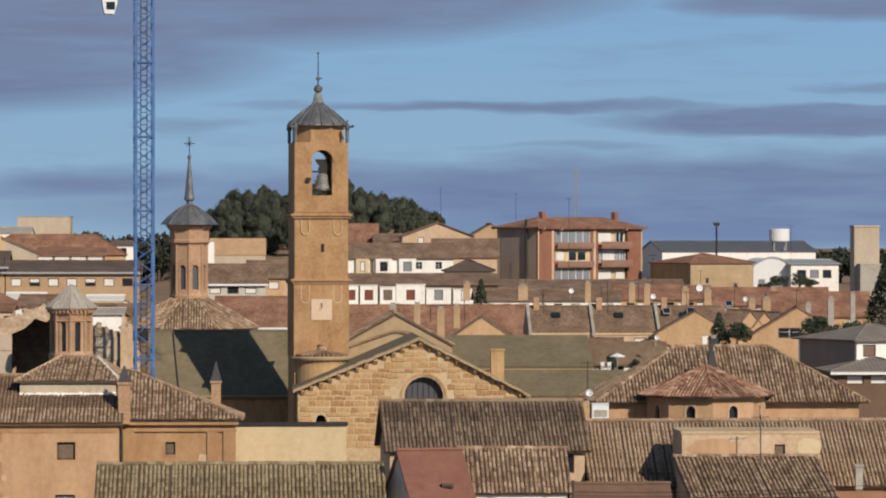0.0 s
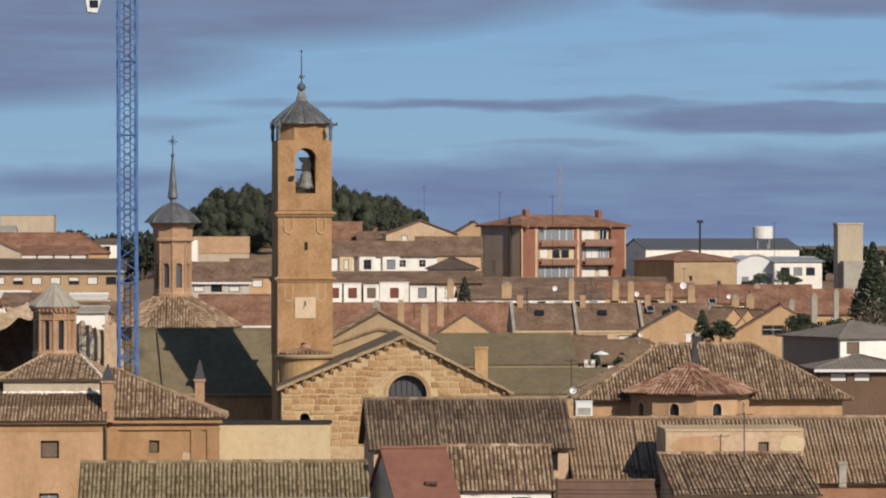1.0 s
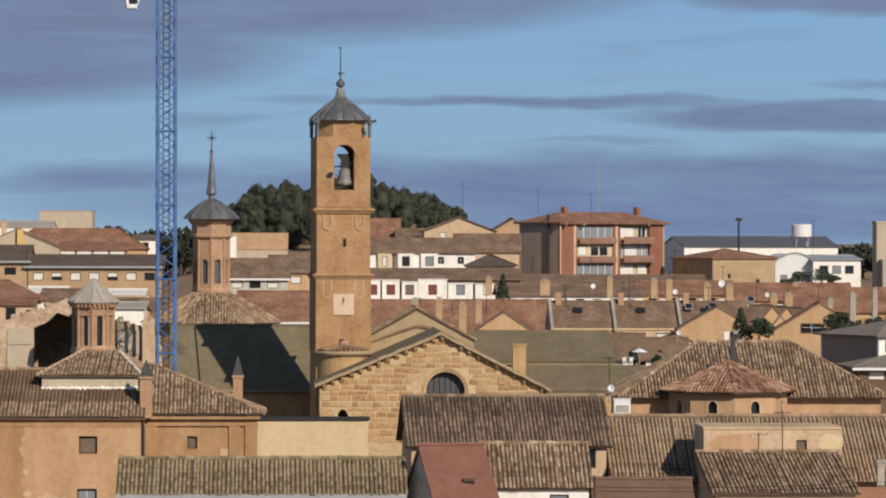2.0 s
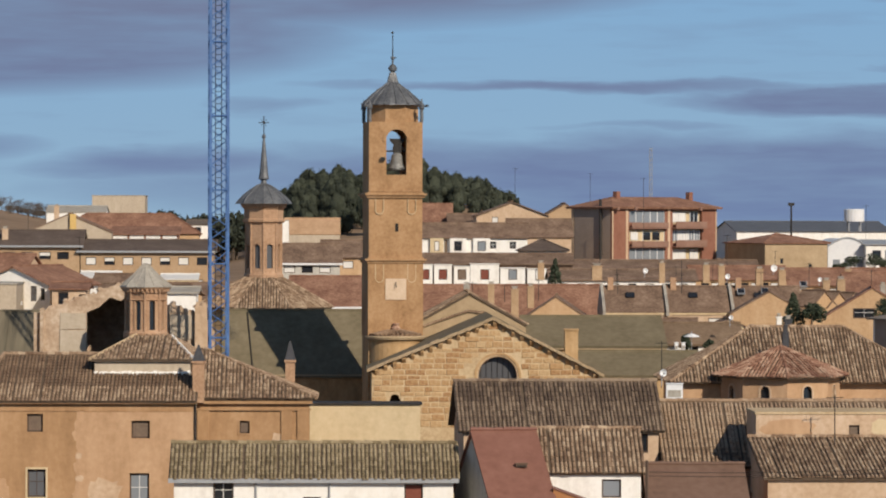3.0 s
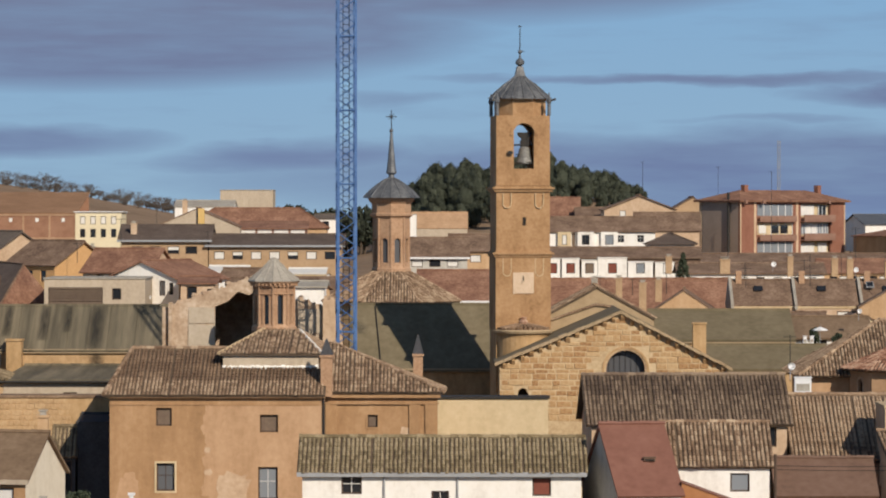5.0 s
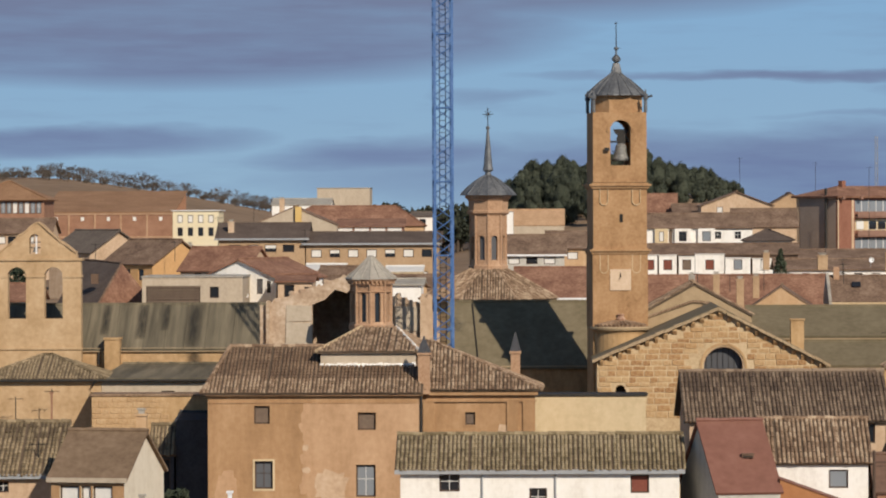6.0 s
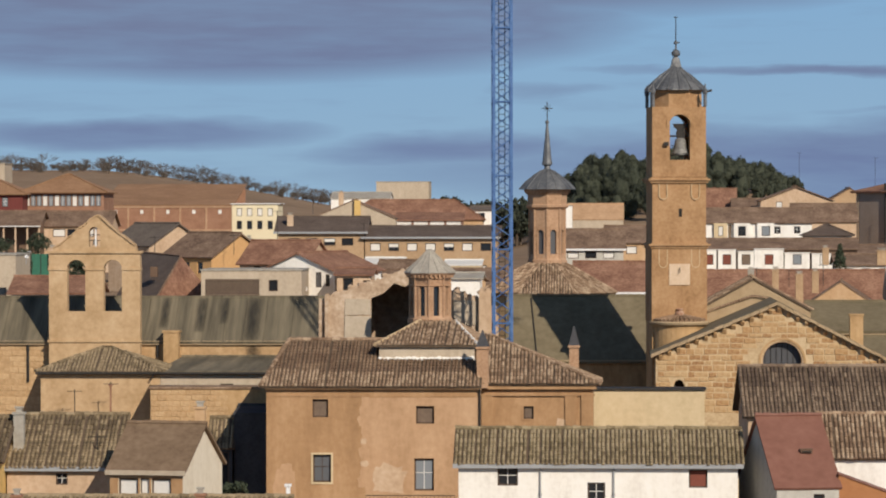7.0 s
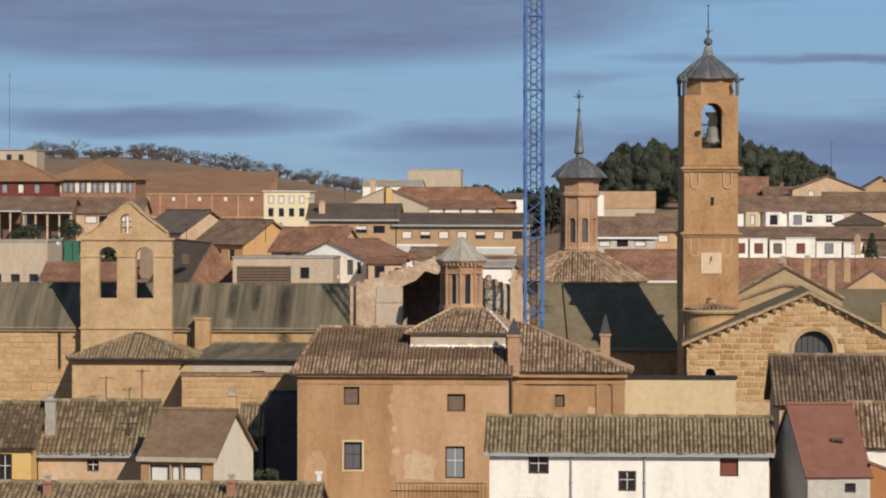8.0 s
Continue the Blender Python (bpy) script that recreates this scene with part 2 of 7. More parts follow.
RUST = mat("rust_orange_render", [(0.33, 0.145, 0.06), (0.40, 0.185, 0.08)], big=0.4, fine=3)
REDMET = mat("red_sheet_roof", [(0.165, 0.073, 0.05), (0.205, 0.093, 0.066), (0.235, 0.113, 0.082)], big=0.4, fine=2, bump=0.1, rough=0.65)
NAVES = mat("streaked_slab_roof", [(0.07, 0.06, 0.042), (0.145, 0.122, 0.082), (0.235, 0.195, 0.13)], big=0.55, fine=1.6, bump=0.1, patch=0.75, streak=(1.6, 0.12, 0.12))
NAVE = mat("lichened_slab_roof", [(0.13, 0.105, 0.062), (0.168, 0.137, 0.084), (0.208, 0.17, 0.108)], big=0.35, fine=2.2, bump=0.2)
LEAD = mat("lead_sheet", [(0.07, 0.076, 0.083), (0.145, 0.15, 0.157), (0.25, 0.25, 0.245)], big=1.2, fine=6, rough=0.55, metal=0.4)
LEADP = mat("pale_stone_cap", [(0.24, 0.215, 0.18), (0.33, 0.30, 0.255), (0.42, 0.39, 0.33)], big=1.2, fine=6)
# slate caps and dark chimneys; also the shade colour of the alley walls
SLATESHADE = mat("dark_slate_and_shade", [(0.04, 0.04, 0.045), (0.08, 0.08, 0.085)], big=1, fine=6)
BLUE = mat("blue_crane_paint", [(0.045, 0.1, 0.23), (0.065, 0.145, 0.33), (0.1, 0.195, 0.4)], big=0.6, fine=5, rough=0.5)
IRON = mat("iron", [(0.03, 0.028, 0.026), (0.06, 0.055, 0.05)], big=2, fine=9, rough=0.6, metal=0.5)
BRONZE = mat("bell_bronze", [(0.09, 0.088, 0.08), (0.2, 0.195, 0.18), (0.32, 0.31, 0.285)], big=2, fine=7, rough=0.6, metal=0.15)
WOODD = mat("dark_wood", [(0.06, 0.04, 0.03), (0.11, 0.075, 0.055)], big=1, fine=9)
REDWOOD = mat("red_shutter", [(0.16, 0.05, 0.035), (0.22, 0.075, 0.05)], big=1, fine=9)
METALW = mat("white_sheet", [(0.62, 0.62, 0.62), (0.76, 0.76, 0.75)], big=0.3, fine=3, rough=0.5)
METALG = mat("grey_sheet", [(0.26, 0.27, 0.28), (0.36, 0.37, 0.38)], big=0.3, fine=3, rough=0.5)
GREYROOF = mat("grey_profiled_roof", [(0.085, 0.092, 0.105), (0.12, 0.128, 0.142)], big=0.3, fine=3, rough=0.6, stripe=("X", 0.8))
VILLAROOF = mat("pale_grey_tile_roof", [(0.15, 0.128, 0.108), (0.205, 0.178, 0.152), (0.26, 0.23, 0.195)], big=0.4, fine=4, stripe=("X", 0.4))
CONC = mat("concrete", [(0.27, 0.24, 0.20), (0.36, 0.33, 0.28), (0.43, 0.40, 0.35)], big=0.4, fine=3)
DIAL = mat("pale_dial_stone", [(0.55, 0.40, 0.27), (0.66, 0.51, 0.37)], big=1, fine=6)
EARTH = mat("dry_ground", [(0.16, 0.105, 0.06), (0.235, 0.155, 0.092), (0.29, 0.205, 0.13)], big=0.02, fine=0.3)
PINE = mat("pine_needles", [(0.022, 0.027, 0.018), (0.038, 0.045, 0.03), (0.06, 0.068, 0.045)], big=0.35, fine=2.2, island=0.2, bump=1.0)
GREEN = mat("garden_leaves", [(0.026, 0.036, 0.022), (0.046, 0.06, 0.036), (0.075, 0.088, 0.055)], big=0.7, fine=4, island=0.3)
BARK = mat("bark", [(0.07, 0.05, 0.035), (0.12, 0.09, 0.065)], big=2, fine=8)
TWIG = mat("bare_twigs", [(0.08, 0.064, 0.052), (0.13, 0.105, 0.085)], big=2, fine=8)
PANE = glass("window_glass", (0.02, 0.022, 0.026))
PANEL = glass("pale_glass", (0.22, 0.24, 0.26), 0.25)
BLIND = mat("white_blind", [(0.62, 0.60, 0.56), (0.74, 0.72, 0.68)], big=1, fine=6)
# near-black: the darkness inside openings is put into this colour
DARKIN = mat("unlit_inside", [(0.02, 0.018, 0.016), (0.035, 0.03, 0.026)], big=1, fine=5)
PLASTIC = mat("white_plastic", [(0.7, 0.7, 0.7), (0.8, 0.8, 0.8)], big=2, fine=5, rough=0.4)
LOUVRE = mat("brown_louvre", [(0.14, 0.10, 0.075), (0.19, 0.14, 0.10)], big=1, fine=5)
NET = mat("green_netting", [(0.03, 0.12, 0.08), (0.05, 0.17, 0.11)], big=1, fine=5)


# ---- mesh tools ----
def obj(name, data, parent=None, label=""):
    ob = new(name, data)
    ob.parent = parent
    if label:
        ob["label"] = label
    return ob


def part(name, bm, material, parent, label=""):
    me = bpy.data.meshes.new(name)
    if len(bm.verts) < 4000:
        bmesh.ops.remove_doubles(bm, verts=bm.verts, dist=0.0005)
    bmesh.ops.recalc_face_normals(bm, faces=bm.faces)
    bm.to_mesh(me)
    bm.free()
    me.materials.append(material)
    return obj(name, me, parent, label)


def thing(name, label, category, x, y, z, rz=0.0, group="", kind=""):
    e = new(name)
    e.empty_display_size = 0.3
    e.matrix_basis = pose(x, y, z, 0, 0, rz)
    return tagged(e, label, category, group, kind)


def box(bm, x0, x1, y0, y1, z0, z1):
    v = [bm.verts.new(p) for p in ((x0, y0, z0), (x1, y0, z0), (x1, y1, z0), (x0, y1, z0), (x0, y0, z1), (x1, y0, z1), (x1, y1, z1), (x0, y1, z1))]
    for f in ((0, 3, 2, 1), (4, 5, 6, 7), (0, 1, 5, 4), (1, 2, 6, 5), (2, 3, 7, 6), (3, 0, 4, 7)):
        bm.faces.new([v[i] for i in f])
    return bm


def boxes(*bs):
    bm = bmesh.new()
    for b in bs:
        box(bm, *b)
    return bm


def prism_y(bm, pts, y0, y1):
    """A flat outline (x, z) drawn out from y0 to y1."""
    a = [bm.verts.new((x, y0, z)) for x, z in pts]
    b = [bm.verts.new((x, y1, z)) for x, z in pts]
    bm.faces.new(a), bm.faces.new(b[::-1])
    for i in range(len(pts)):
        j = (i + 1) % len(pts)
        bm.faces.new((a[j], a[i], b[i], b[j]))
    return bm


def prism_x(bm, pts, x0, x1):
    a = [bm.verts.new((x0, y, z)) for y, z in pts]
    b = [bm.verts.new((x1, y, z)) for y, z in pts]
    bm.faces.new(a), bm.faces.new(b[::-1])
    for i in range(len(pts)):
        j = (i + 1) % len(pts)
        bm.faces.new((a[j], a[i], b[i], b[j]))
    return bm


def prism_z(pts, z0, z1):
    """A ground plan (x, y) raised from z0 to z1."""
    bm = bmesh.new()
    a = [bm.verts.new((x, y, z0)) for x, y in pts]
    b = [bm.verts.new((x, y, z1)) for x, y in pts]
    bm.faces.new(a[::-1]), bm.faces.new(b)
    for i in range(len(pts)):
        j = (i + 1) % len(pts)
        bm.faces.new((a[i], a[j], b[j], b[i]))
    return bm


def slab(bm, pts, thick=0.12):
    """A roof plane through pts, thickened downwards."""
    P = [Vector(p) for p in pts]
    n = (P[1] - P[0]).cross(P[2] - P[0]).normalized()
    n = n if n.z > 0 else -n
    a = [bm.verts.new(p) for p in P]
    b = [bm.verts.new(p - n * thick) for p in P]
    bm.faces.new(a), bm.faces.new(b[::-1])
    for i in range(len(P)):
        j = (i + 1) % len(P)
        bm.faces.new((a[j], a[i], b[i], b[j]))
    return bm


def lathe(bm, prof, n=16, phase=0.0, cx=0.0, cy=0.0):
    """Turn a profile (radius, z) about the upright through (cx, cy)."""
    rings = []
    for r, z in prof:
        rings.append([bm.verts.new((cx + r * math.cos(phase + 2 * math.pi * i / n), cy + r * math.sin(phase + 2 * math.pi * i / n), z)) for i in range(n)])
    for a, b in zip(rings, rings[1:]):
        for i in range(n):
            j = (i + 1) % n
            bm.faces.new((a[i], a[j], b[j], b[i]))
    bm.faces.new(rings[0][::-1]), bm.faces.new(rings[-1])
    return bm


def tube(bm, p, q, r0, r1=None, n=6):
    p, q = Vector(p), Vector(q)
    r1 = r0 if r1 is None else r1
    d = (q - p).normalized()
    s = d.cross(Vector((0, 0, 1)) if abs(d.z) < 0.9 else Vector((1, 0, 0))).normalized()
    t = d.cross(s)
    A = [bm.verts.new(p + (s * math.cos(2 * math.pi * i / n) + t * math.sin(2 * math.pi * i / n)) * r0) for i in range(n)]
    B = [bm.verts.new(q + (s * math.cos(2 * math.pi * i / n) + t * math.sin(2 * math.pi * i / n)) * r1) for i in range(n)]
    for i in range(n):
        j = (i + 1) % n
        bm.faces.new((A[i], A[j], B[j], B[i]))
    bm.faces.new(A[::-1]), bm.faces.new(B)
    return bm


def inside(p, poly):
    c = False
    for i in range(len(poly)):
        a, b = poly[i], poly[i - 1]
        if (a[1] > p[1]) != (b[1] > p[1]) and p[0] < (b[0] - a[0]) * (p[1] - a[1]) / (b[1] - a[1]) + a[0]:
            c = not c
    return c


ARC = [(math.cos(a), math.sin(a)) for a in np.linspace(math.pi, 0, 5)]


def tile_mesh(w, l):
    """One barrel tile: an arched shell, wider and higher at its lower end."""
    V, Fs = [], []
    for y, s, lift in ((-l * 0.54, 1.0, 0.022), (l * 0.54, 0.88, 0.0)):
        V += [(c * w * 0.40 * s, y, d * w * 0.40 * s + lift) for c, d in ARC]
    Fs = [(i, i + 1, i + 6, i + 5) for i in range(4)] + [(4, 3, 2, 1, 0)]
    return V, Fs


def tiles(parent, poly, material, w=0.34, l=0.5, single=0, rng=None, ridge=True):
    """Barrel tiles over the plane poly, whose first two corners are the eaves. single: as many of them, nearest the eaves, are pieces of their own."""
    rng = rng or random.Random(len(poly) * 7 + int(abs(poly[0][0]) * 10))
    P = [Vector(p) for p in poly]
    u = (P[1] - P[0]).normalized()
    n = u.cross(P[2] - P[0]).normalized()
    if n.z < 0:
        n = -n
    v = n.cross(u)
    flat = [((p - P[0]).dot(u), (p - P[0]).dot(v)) for p in P]
    us, vs = [a for a, _ in flat], [b for _, b in flat]
    V0, F0 = tile_mesh(w, l)
    V, Fs, made, shared = [], [], 0, None
    sway = [(rng.gauss(0, 0.02), rng.gauss(0, 0.012), rng.uniform(0, 0.02)) for _ in range(int((max(us) - min(us)) / w) + 2)]  # each column strays a little
    for j in range(int((max(vs) - min(vs)) / l) + 1):
        for i in range(int((max(us) - min(us)) / w) + 1):
            c = (min(us) + (i + 0.5) * w, min(vs) + (j + 0.5) * l - 0.05)
            if not inside((c[0], c[1] + 0.05), flat):
                continue
            c = (c[0] + sway[i][0] + rng.gauss(0, 0.007), c[1] + rng.gauss(0, 0.03))
            a, lift = sway[i][1] + rng.gauss(0, 0.018), sway[i][2] + rng.uniform(0, 0.012)
            o, uu, vv = P[0] + u * c[0] + v * c[1] + n * lift, u * math.cos(a) + v * math.sin(a), v * math.cos(a) - u * math.sin(a)
            if made < single:
                if shared is None:
                    shared = bpy.data.meshes.new("roof_tile")
                    shared.from_pydata(V0, [], F0)
                    shared.materials.append(material)
                t = obj("roof_tile", shared, parent)
                t.matrix_basis = Matrix(((uu.x, vv.x, n.x, o.x), (uu.y, vv.y, n.y, o.y), (uu.z, vv.z, n.z, o.z), (0, 0, 0, 1)))
                made += 1
                continue
            k = len(V)
            V += [tuple(o + uu * x + vv * y + n * z) for x, y, z in V0]
            Fs += [tuple(k + q for q in f) for f in F0]
    if V:
        me = bpy.data.meshes.new("tile_field")
        me.from_pydata(V, [], Fs)
        me.materials.append(material)
        tagged(obj("tile_field", me, parent), kind="stuff")


def ridge_caps(parent, p, q, material, r=0.15, l=0.45):
    """A line of saddle tiles along a ridge or hip."""
    p, q = Vector(p), Vector(q)
    d = (q - p)
    k = max(1, int(d.length / l))
    rng = random.Random(int(d.length * 100))
    bm = bmesh.new()
    for i in range(k):
        a, b = p + d * (i / k), p + d * ((i + 1.1) / k)
        up = Vector((0, 0, 0.02 + rng.uniform(0, 0.03)))
        tube(bm, a + up, b + up, r * rng.uniform(0.9, 1.1), r * 0.82, 7)
    return part("ridge_tiles", bm, material, parent)


def pierced(bm, w, z0, z1, holes, y0=0.0, t=0.3, x0=0.0):
    """A wall from x0 to w in the plane y0, t thick, with openings (x, z, width, height) right through it."""
    xs = sorted({x0, w} | {h[0] for h in holes} | {h[0] + h[2] for h in holes})
    zs = sorted({z0, z1} | {h[1] for h in holes} | {h[1] + h[3] for h in holes})
    for a, b in zip(xs, xs[1:]):
        for c, d in zip(zs, zs[1:]):
            mx, mz = (a + b) / 2, (c + d) / 2
            if not any(h[0] < mx < h[0] + h[2] and h[1] < mz < h[1] + h[3] for h in holes):
                box(bm, a, b, y0, y0 + t, c, d)
    return bm


def window(parent, x, z, w, h, y=0.0, style="dark", depth=0.14, frame_mat=None, surround=None):
    """A window set into its opening: a frame with a pane, or a lowered blind, or shutters."""
    f = min(0.09, w * 0.12)
    fr = part("window", boxes((x, x + f, y + depth, y + depth + 0.06, z, z + h), (x + w - f, x + w, y + depth, y + depth + 0.06, z, z + h),
                              (x + f, x + w - f, y + depth, y + depth + 0.06, z + h - f, z + h), (x + f, x + w - f, y + depth, y + depth + 0.06, z, z + f)), frame_mat or WOODD, parent)
    if style != "hole":
        part("pane", boxes((x + f, x + w - f, y + depth + 0.02, y + depth + 0.04, z + f, z + h - f)),
             {"dark": PANE, "blind": BLIND, "pale": PANEL, "grey": DIMGLASS, "glazed": PANEL, "shutter": LOUVRE, "red": REDWOOD, "half": PANE, "bars": PANE, "white": PANE}[style], fr)
    if style in ("half",):
        part("blind", boxes((x + f, x + w - f, y + depth - 0.02, y + depth + 0.015, z + h * 0.5, z + h - f)), BLIND, fr)
    if style in ("bars", "white", "grey", "glazed"):
        part("glazing_bar", boxes((x + w / 2 - 0.02, x + w / 2 + 0.02, y + depth - 0.01, y + depth + 0.02, z + f, z + h - f)), BLIND if style in ("white", "glazed") else WOODD, fr)
        part("glazing_bar", boxes((x + f, x + w - f, y + depth - 0.012, y + depth + 0.018, z + h * 0.55, z + h * 0.55 + 0.035)), BLIND if style in ("white", "glazed") else WOODD, fr)
    if surround:
        s = 0.12
        part("surround", boxes((x - s, x, y - 0.04, y + 0.1, z - s, z + h + s), (x + w, x + w + s, y - 0.04, y + 0.1, z - s, z + h + s),
                               (x, x + w, y - 0.04, y + 0.1, z + h, z + h + s), (x, x + w, y - 0.04, y + 0.1, z - s, z)), surround, fr)
    return fr


def house(name, label, x0, x1, y, depth, zb, ze, rise, wall, roof, kind="gx", wins=(), oh=0.35, rz=0.0, tile=None, group="", single=0,
          category="house", ridge_at=0.5, fascia=None, side_wins=(), tl=0.5):
    """A house whose front stands at y from x0 to x1, its eaves at ze. kind: gx ridge across the view, gy gable to the front, hip, shed, flat, lean.
    wins: (x, z above ze taken downwards, width, height, style, surround)."""
    w, h = x1 - x0, ze - zb
    th = thing(name, label, category, x0, y, zb, rz, group)
    holes = [(a, h - b - d, c, d) for a, b, c, d, *_ in wins]
    bm = bmesh.new()
    pierced(bm, w, -1.5, h, holes)
    box(bm, 0, w, depth - 0.3, depth, -1.5, h)
    box(bm, 0, 0.3, 0.3, depth - 0.3, -1.5, h), box(bm, w - 0.3, w, 0.3, depth - 0.3, -1.5, h)
    ry = depth * ridge_at
    if kind == "gx":
        for a in (0, w - 0.3):
            prism_x(bm, [(0, h), (depth, h), (ry, h + rise)], a, a + 0.3)
    if kind == "gy":
        for a in (0, depth - 0.3):
            prism_y(bm, [(0, h), (w, h), (w / 2, h + rise)], a, a + 0.3)
    if kind == "shed":
        for a in (0, w - 0.3):
            prism_x(bm, [(0, h), (depth, h), (depth, h + rise)], a, a + 0.3)
        box(bm, 0.3, w - 0.3, depth - 0.3, depth, h, h + rise)
    part("wall", bm, wall, th)
    # added panel behind the openings, coloured as the dark of the rooms
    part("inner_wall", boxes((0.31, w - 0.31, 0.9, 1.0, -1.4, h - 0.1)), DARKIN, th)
    s = oh
    if kind == "gx":
        k = rise / ry
        k2 = rise / (depth - ry)
        planes = [[(-s, -s, h - s * k + 0.12), (w + s, -s, h - s * k + 0.12), (w + s, ry, h + rise + 0.12), (-s, ry, h + rise + 0.12)],
                  [(w + s, depth + s, h - s * k2 + 0.12), (-s, depth + s, h - s * k2 + 0.12), (-s, ry, h + rise + 0.12), (w + s, ry, h + rise + 0.12)]]
        ridges = [(planes[0][3], planes[0][2])]
    elif kind == "gy":
        k = rise / (w / 2)
        planes = [[(-s, depth + s, h - s * k + 0.12), (-s, -s, h - s * k + 0.12), (w / 2, -s, h + rise + 0.12), (w / 2, depth + s, h + rise + 0.12)],
                  [(w + s, -s, h - s * k + 0.12), (w + s, depth + s, h - s * k + 0.12), (w / 2, depth + s, h + rise + 0.12), (w / 2, -s, h + rise + 0.12)]]
        ridges = [(planes[0][2], planes[0][3])]
    elif kind == "hip":
        e = min(depth / 2, w / 2 - 0.2)
        zt, zl = h + rise + 0.12, h + 0.06
        A, B, C, D = (-s, -s, zl), (w + s, -s, zl), (w + s, depth + s, zl), (-s, depth + s, zl)
        R1, R2 = (e, depth / 2, zt), (w - e, depth / 2, zt)
        planes = [[A, B, R2, R1], [D, A, R1], [B, C, R2], [C, D, R1, R2]]
        ridges = [(R1, R2), (A, R1), (B, R2)]
    elif kind == "shed":
        k = rise / depth
        planes = [[(-s, -s, h - s * k + 0.12), (w + s, -s, h - s * k + 0.12), (w + s, depth + s, h + rise + s * k + 0.12), (-s, depth + s, h + rise + s * k + 0.12)]]
        ridges = [(planes[0][3], planes[0][2])]
    else:
        planes = [[(-s, -s, h + 0.15), (w + s, -s, h + 0.15), (w + s, depth + s, h + 0.15), (-s, depth + s, h + 0.15)]]
        ridges = []
    for i, pl in enumerate(planes):
        part("roof", slab(bmesh.new(), pl, 0.14), UNDER if tile else roof, th)
        if tile and (i == 0 or kind in ("hip", "gy")):
            tiles(th, pl, roof, tile, tl, single if i == 0 else 0)
    for p, q in ridges:
        ridge_caps(th, p, q, roof, 0.15 if tile else 0.12)
    if fascia:
        part("fascia", boxes((-s, w + s, -s - 0.05, -s, h - 0.22, h + 0.02)), fascia, th)
    for a, b, c, d, *r in wins:
        window(th, a, h - b - d, c, d, 0.0, *(r[:1] or ["dark"]), surround=(r[1] if len(r) > 1 else None))
    return th


# ---- ground ----
def ground_z(x, y):
    t = min(1, max(0, (y - 300) / 230))
    z = 12.5 * t * t * (3 - 2 * t)
    a = math.degrees(math.atan2(x, y))
    z += 14.5 * math.exp(-(((a - 1.1) / 2.0) ** 4)) * math.exp(-(((y - 930) / 150) ** 2))  # the pine hill
    g = min(1, max(0, (-a - 2.6) / 4.5)) ** 0.6
    f = min(1, max(0, (y - 560) / 560))
    z += 20.0 * g * f  # the long slope
    if y > 1500:
        z -= (z - 14.0) * min(1, (y - 1500) / 700)
    return z


def build_ground():
    V, Fs = [], []
    ys = [-60, 60, 150, 250, 300] + list(range(320, 1300, 20)) + [1350, 1450, 1600, 1900, 2400, 3200, 4600]
    tn = np.linspace(-0.5, 0.5, 121)
    for y in ys:
        for t in tn:
            x = t * max(y, 160) * 1.2
            V.append((x, y, ground_z(x, y) - (0.3 if y < 300 else 0) + 0.25 * noise.noise((x * 0.05, y * 0.05, 0)) * (y > 320)))
    n = len(tn)
    for j in range(len(ys) - 1):
        for i in range(n - 1):
            Fs.append((j * n + i, j * n + i + 1, (j + 1) * n + i + 1, (j + 1) * n + i))
    me = bpy.data.meshes.new("ground")
    me.from_pydata(V, [], Fs)
    me.materials.append(EARTH)
    tagged(new("ground", me), "dry ochre earth and streets under the town", "ground", kind="structure")


build_ground()


# ---- bell tower ----
def strips(bm, x0, x1, n, top, gaps, z0, y0, t):
    """An upright wall of n strips whose top follows top(x), with openings gaps(x) = [(z from, z to)]."""
    for i in range(n):
        a, b = x0 + (x1 - x0) * i / n, x0 + (x1 - x0) * (i + 1) / n
        m = (a + b) / 2
        lo = z0
        for g0, g1 in sorted(gaps(m)):
            if g0 > lo:
                box(bm, a, b, y0, y0 + t, lo, g0)
            lo = max(lo, g1)
        ta, tb = top(a), top(b)
        if min(ta, tb) > lo:
            prism_y(bm, [(a, lo), (b, lo), (b, tb), (a, ta)], y0, y0 + t)
    return bm


def arch(cx, r, sill, spring):
    """The opening of a round-headed arch, as a function of x."""
    def f(x):
        d = abs(x - cx)
        return [(sill, spring + math.sqrt(max(0, r * r - d * d)))] if d < r else []
    return f


def arch_ring(bm, cx, zc, r, wd, y0, y1, n=14, legs=0.0):
    pts = [(cx + r * math.cos(a), zc + r * math.sin(a)) for a in np.linspace(math.pi, 0, n)]
    out = [(cx + (r + wd) * math.cos(a), zc + (r + wd) * math.sin(a)) for a in np.linspace(math.pi, 0, n)]
    for i in range(n - 1):
        prism_y(bm, [pts[i], pts[i + 1], out[i + 1], out[i]], y0, y1)
    if legs:
        for s in (-1, 1):
            a, b = sorted((cx + s * r, cx + s * (r + wd)))
            box(bm, a, b, y0, y1, zc - legs, zc)
    return bm


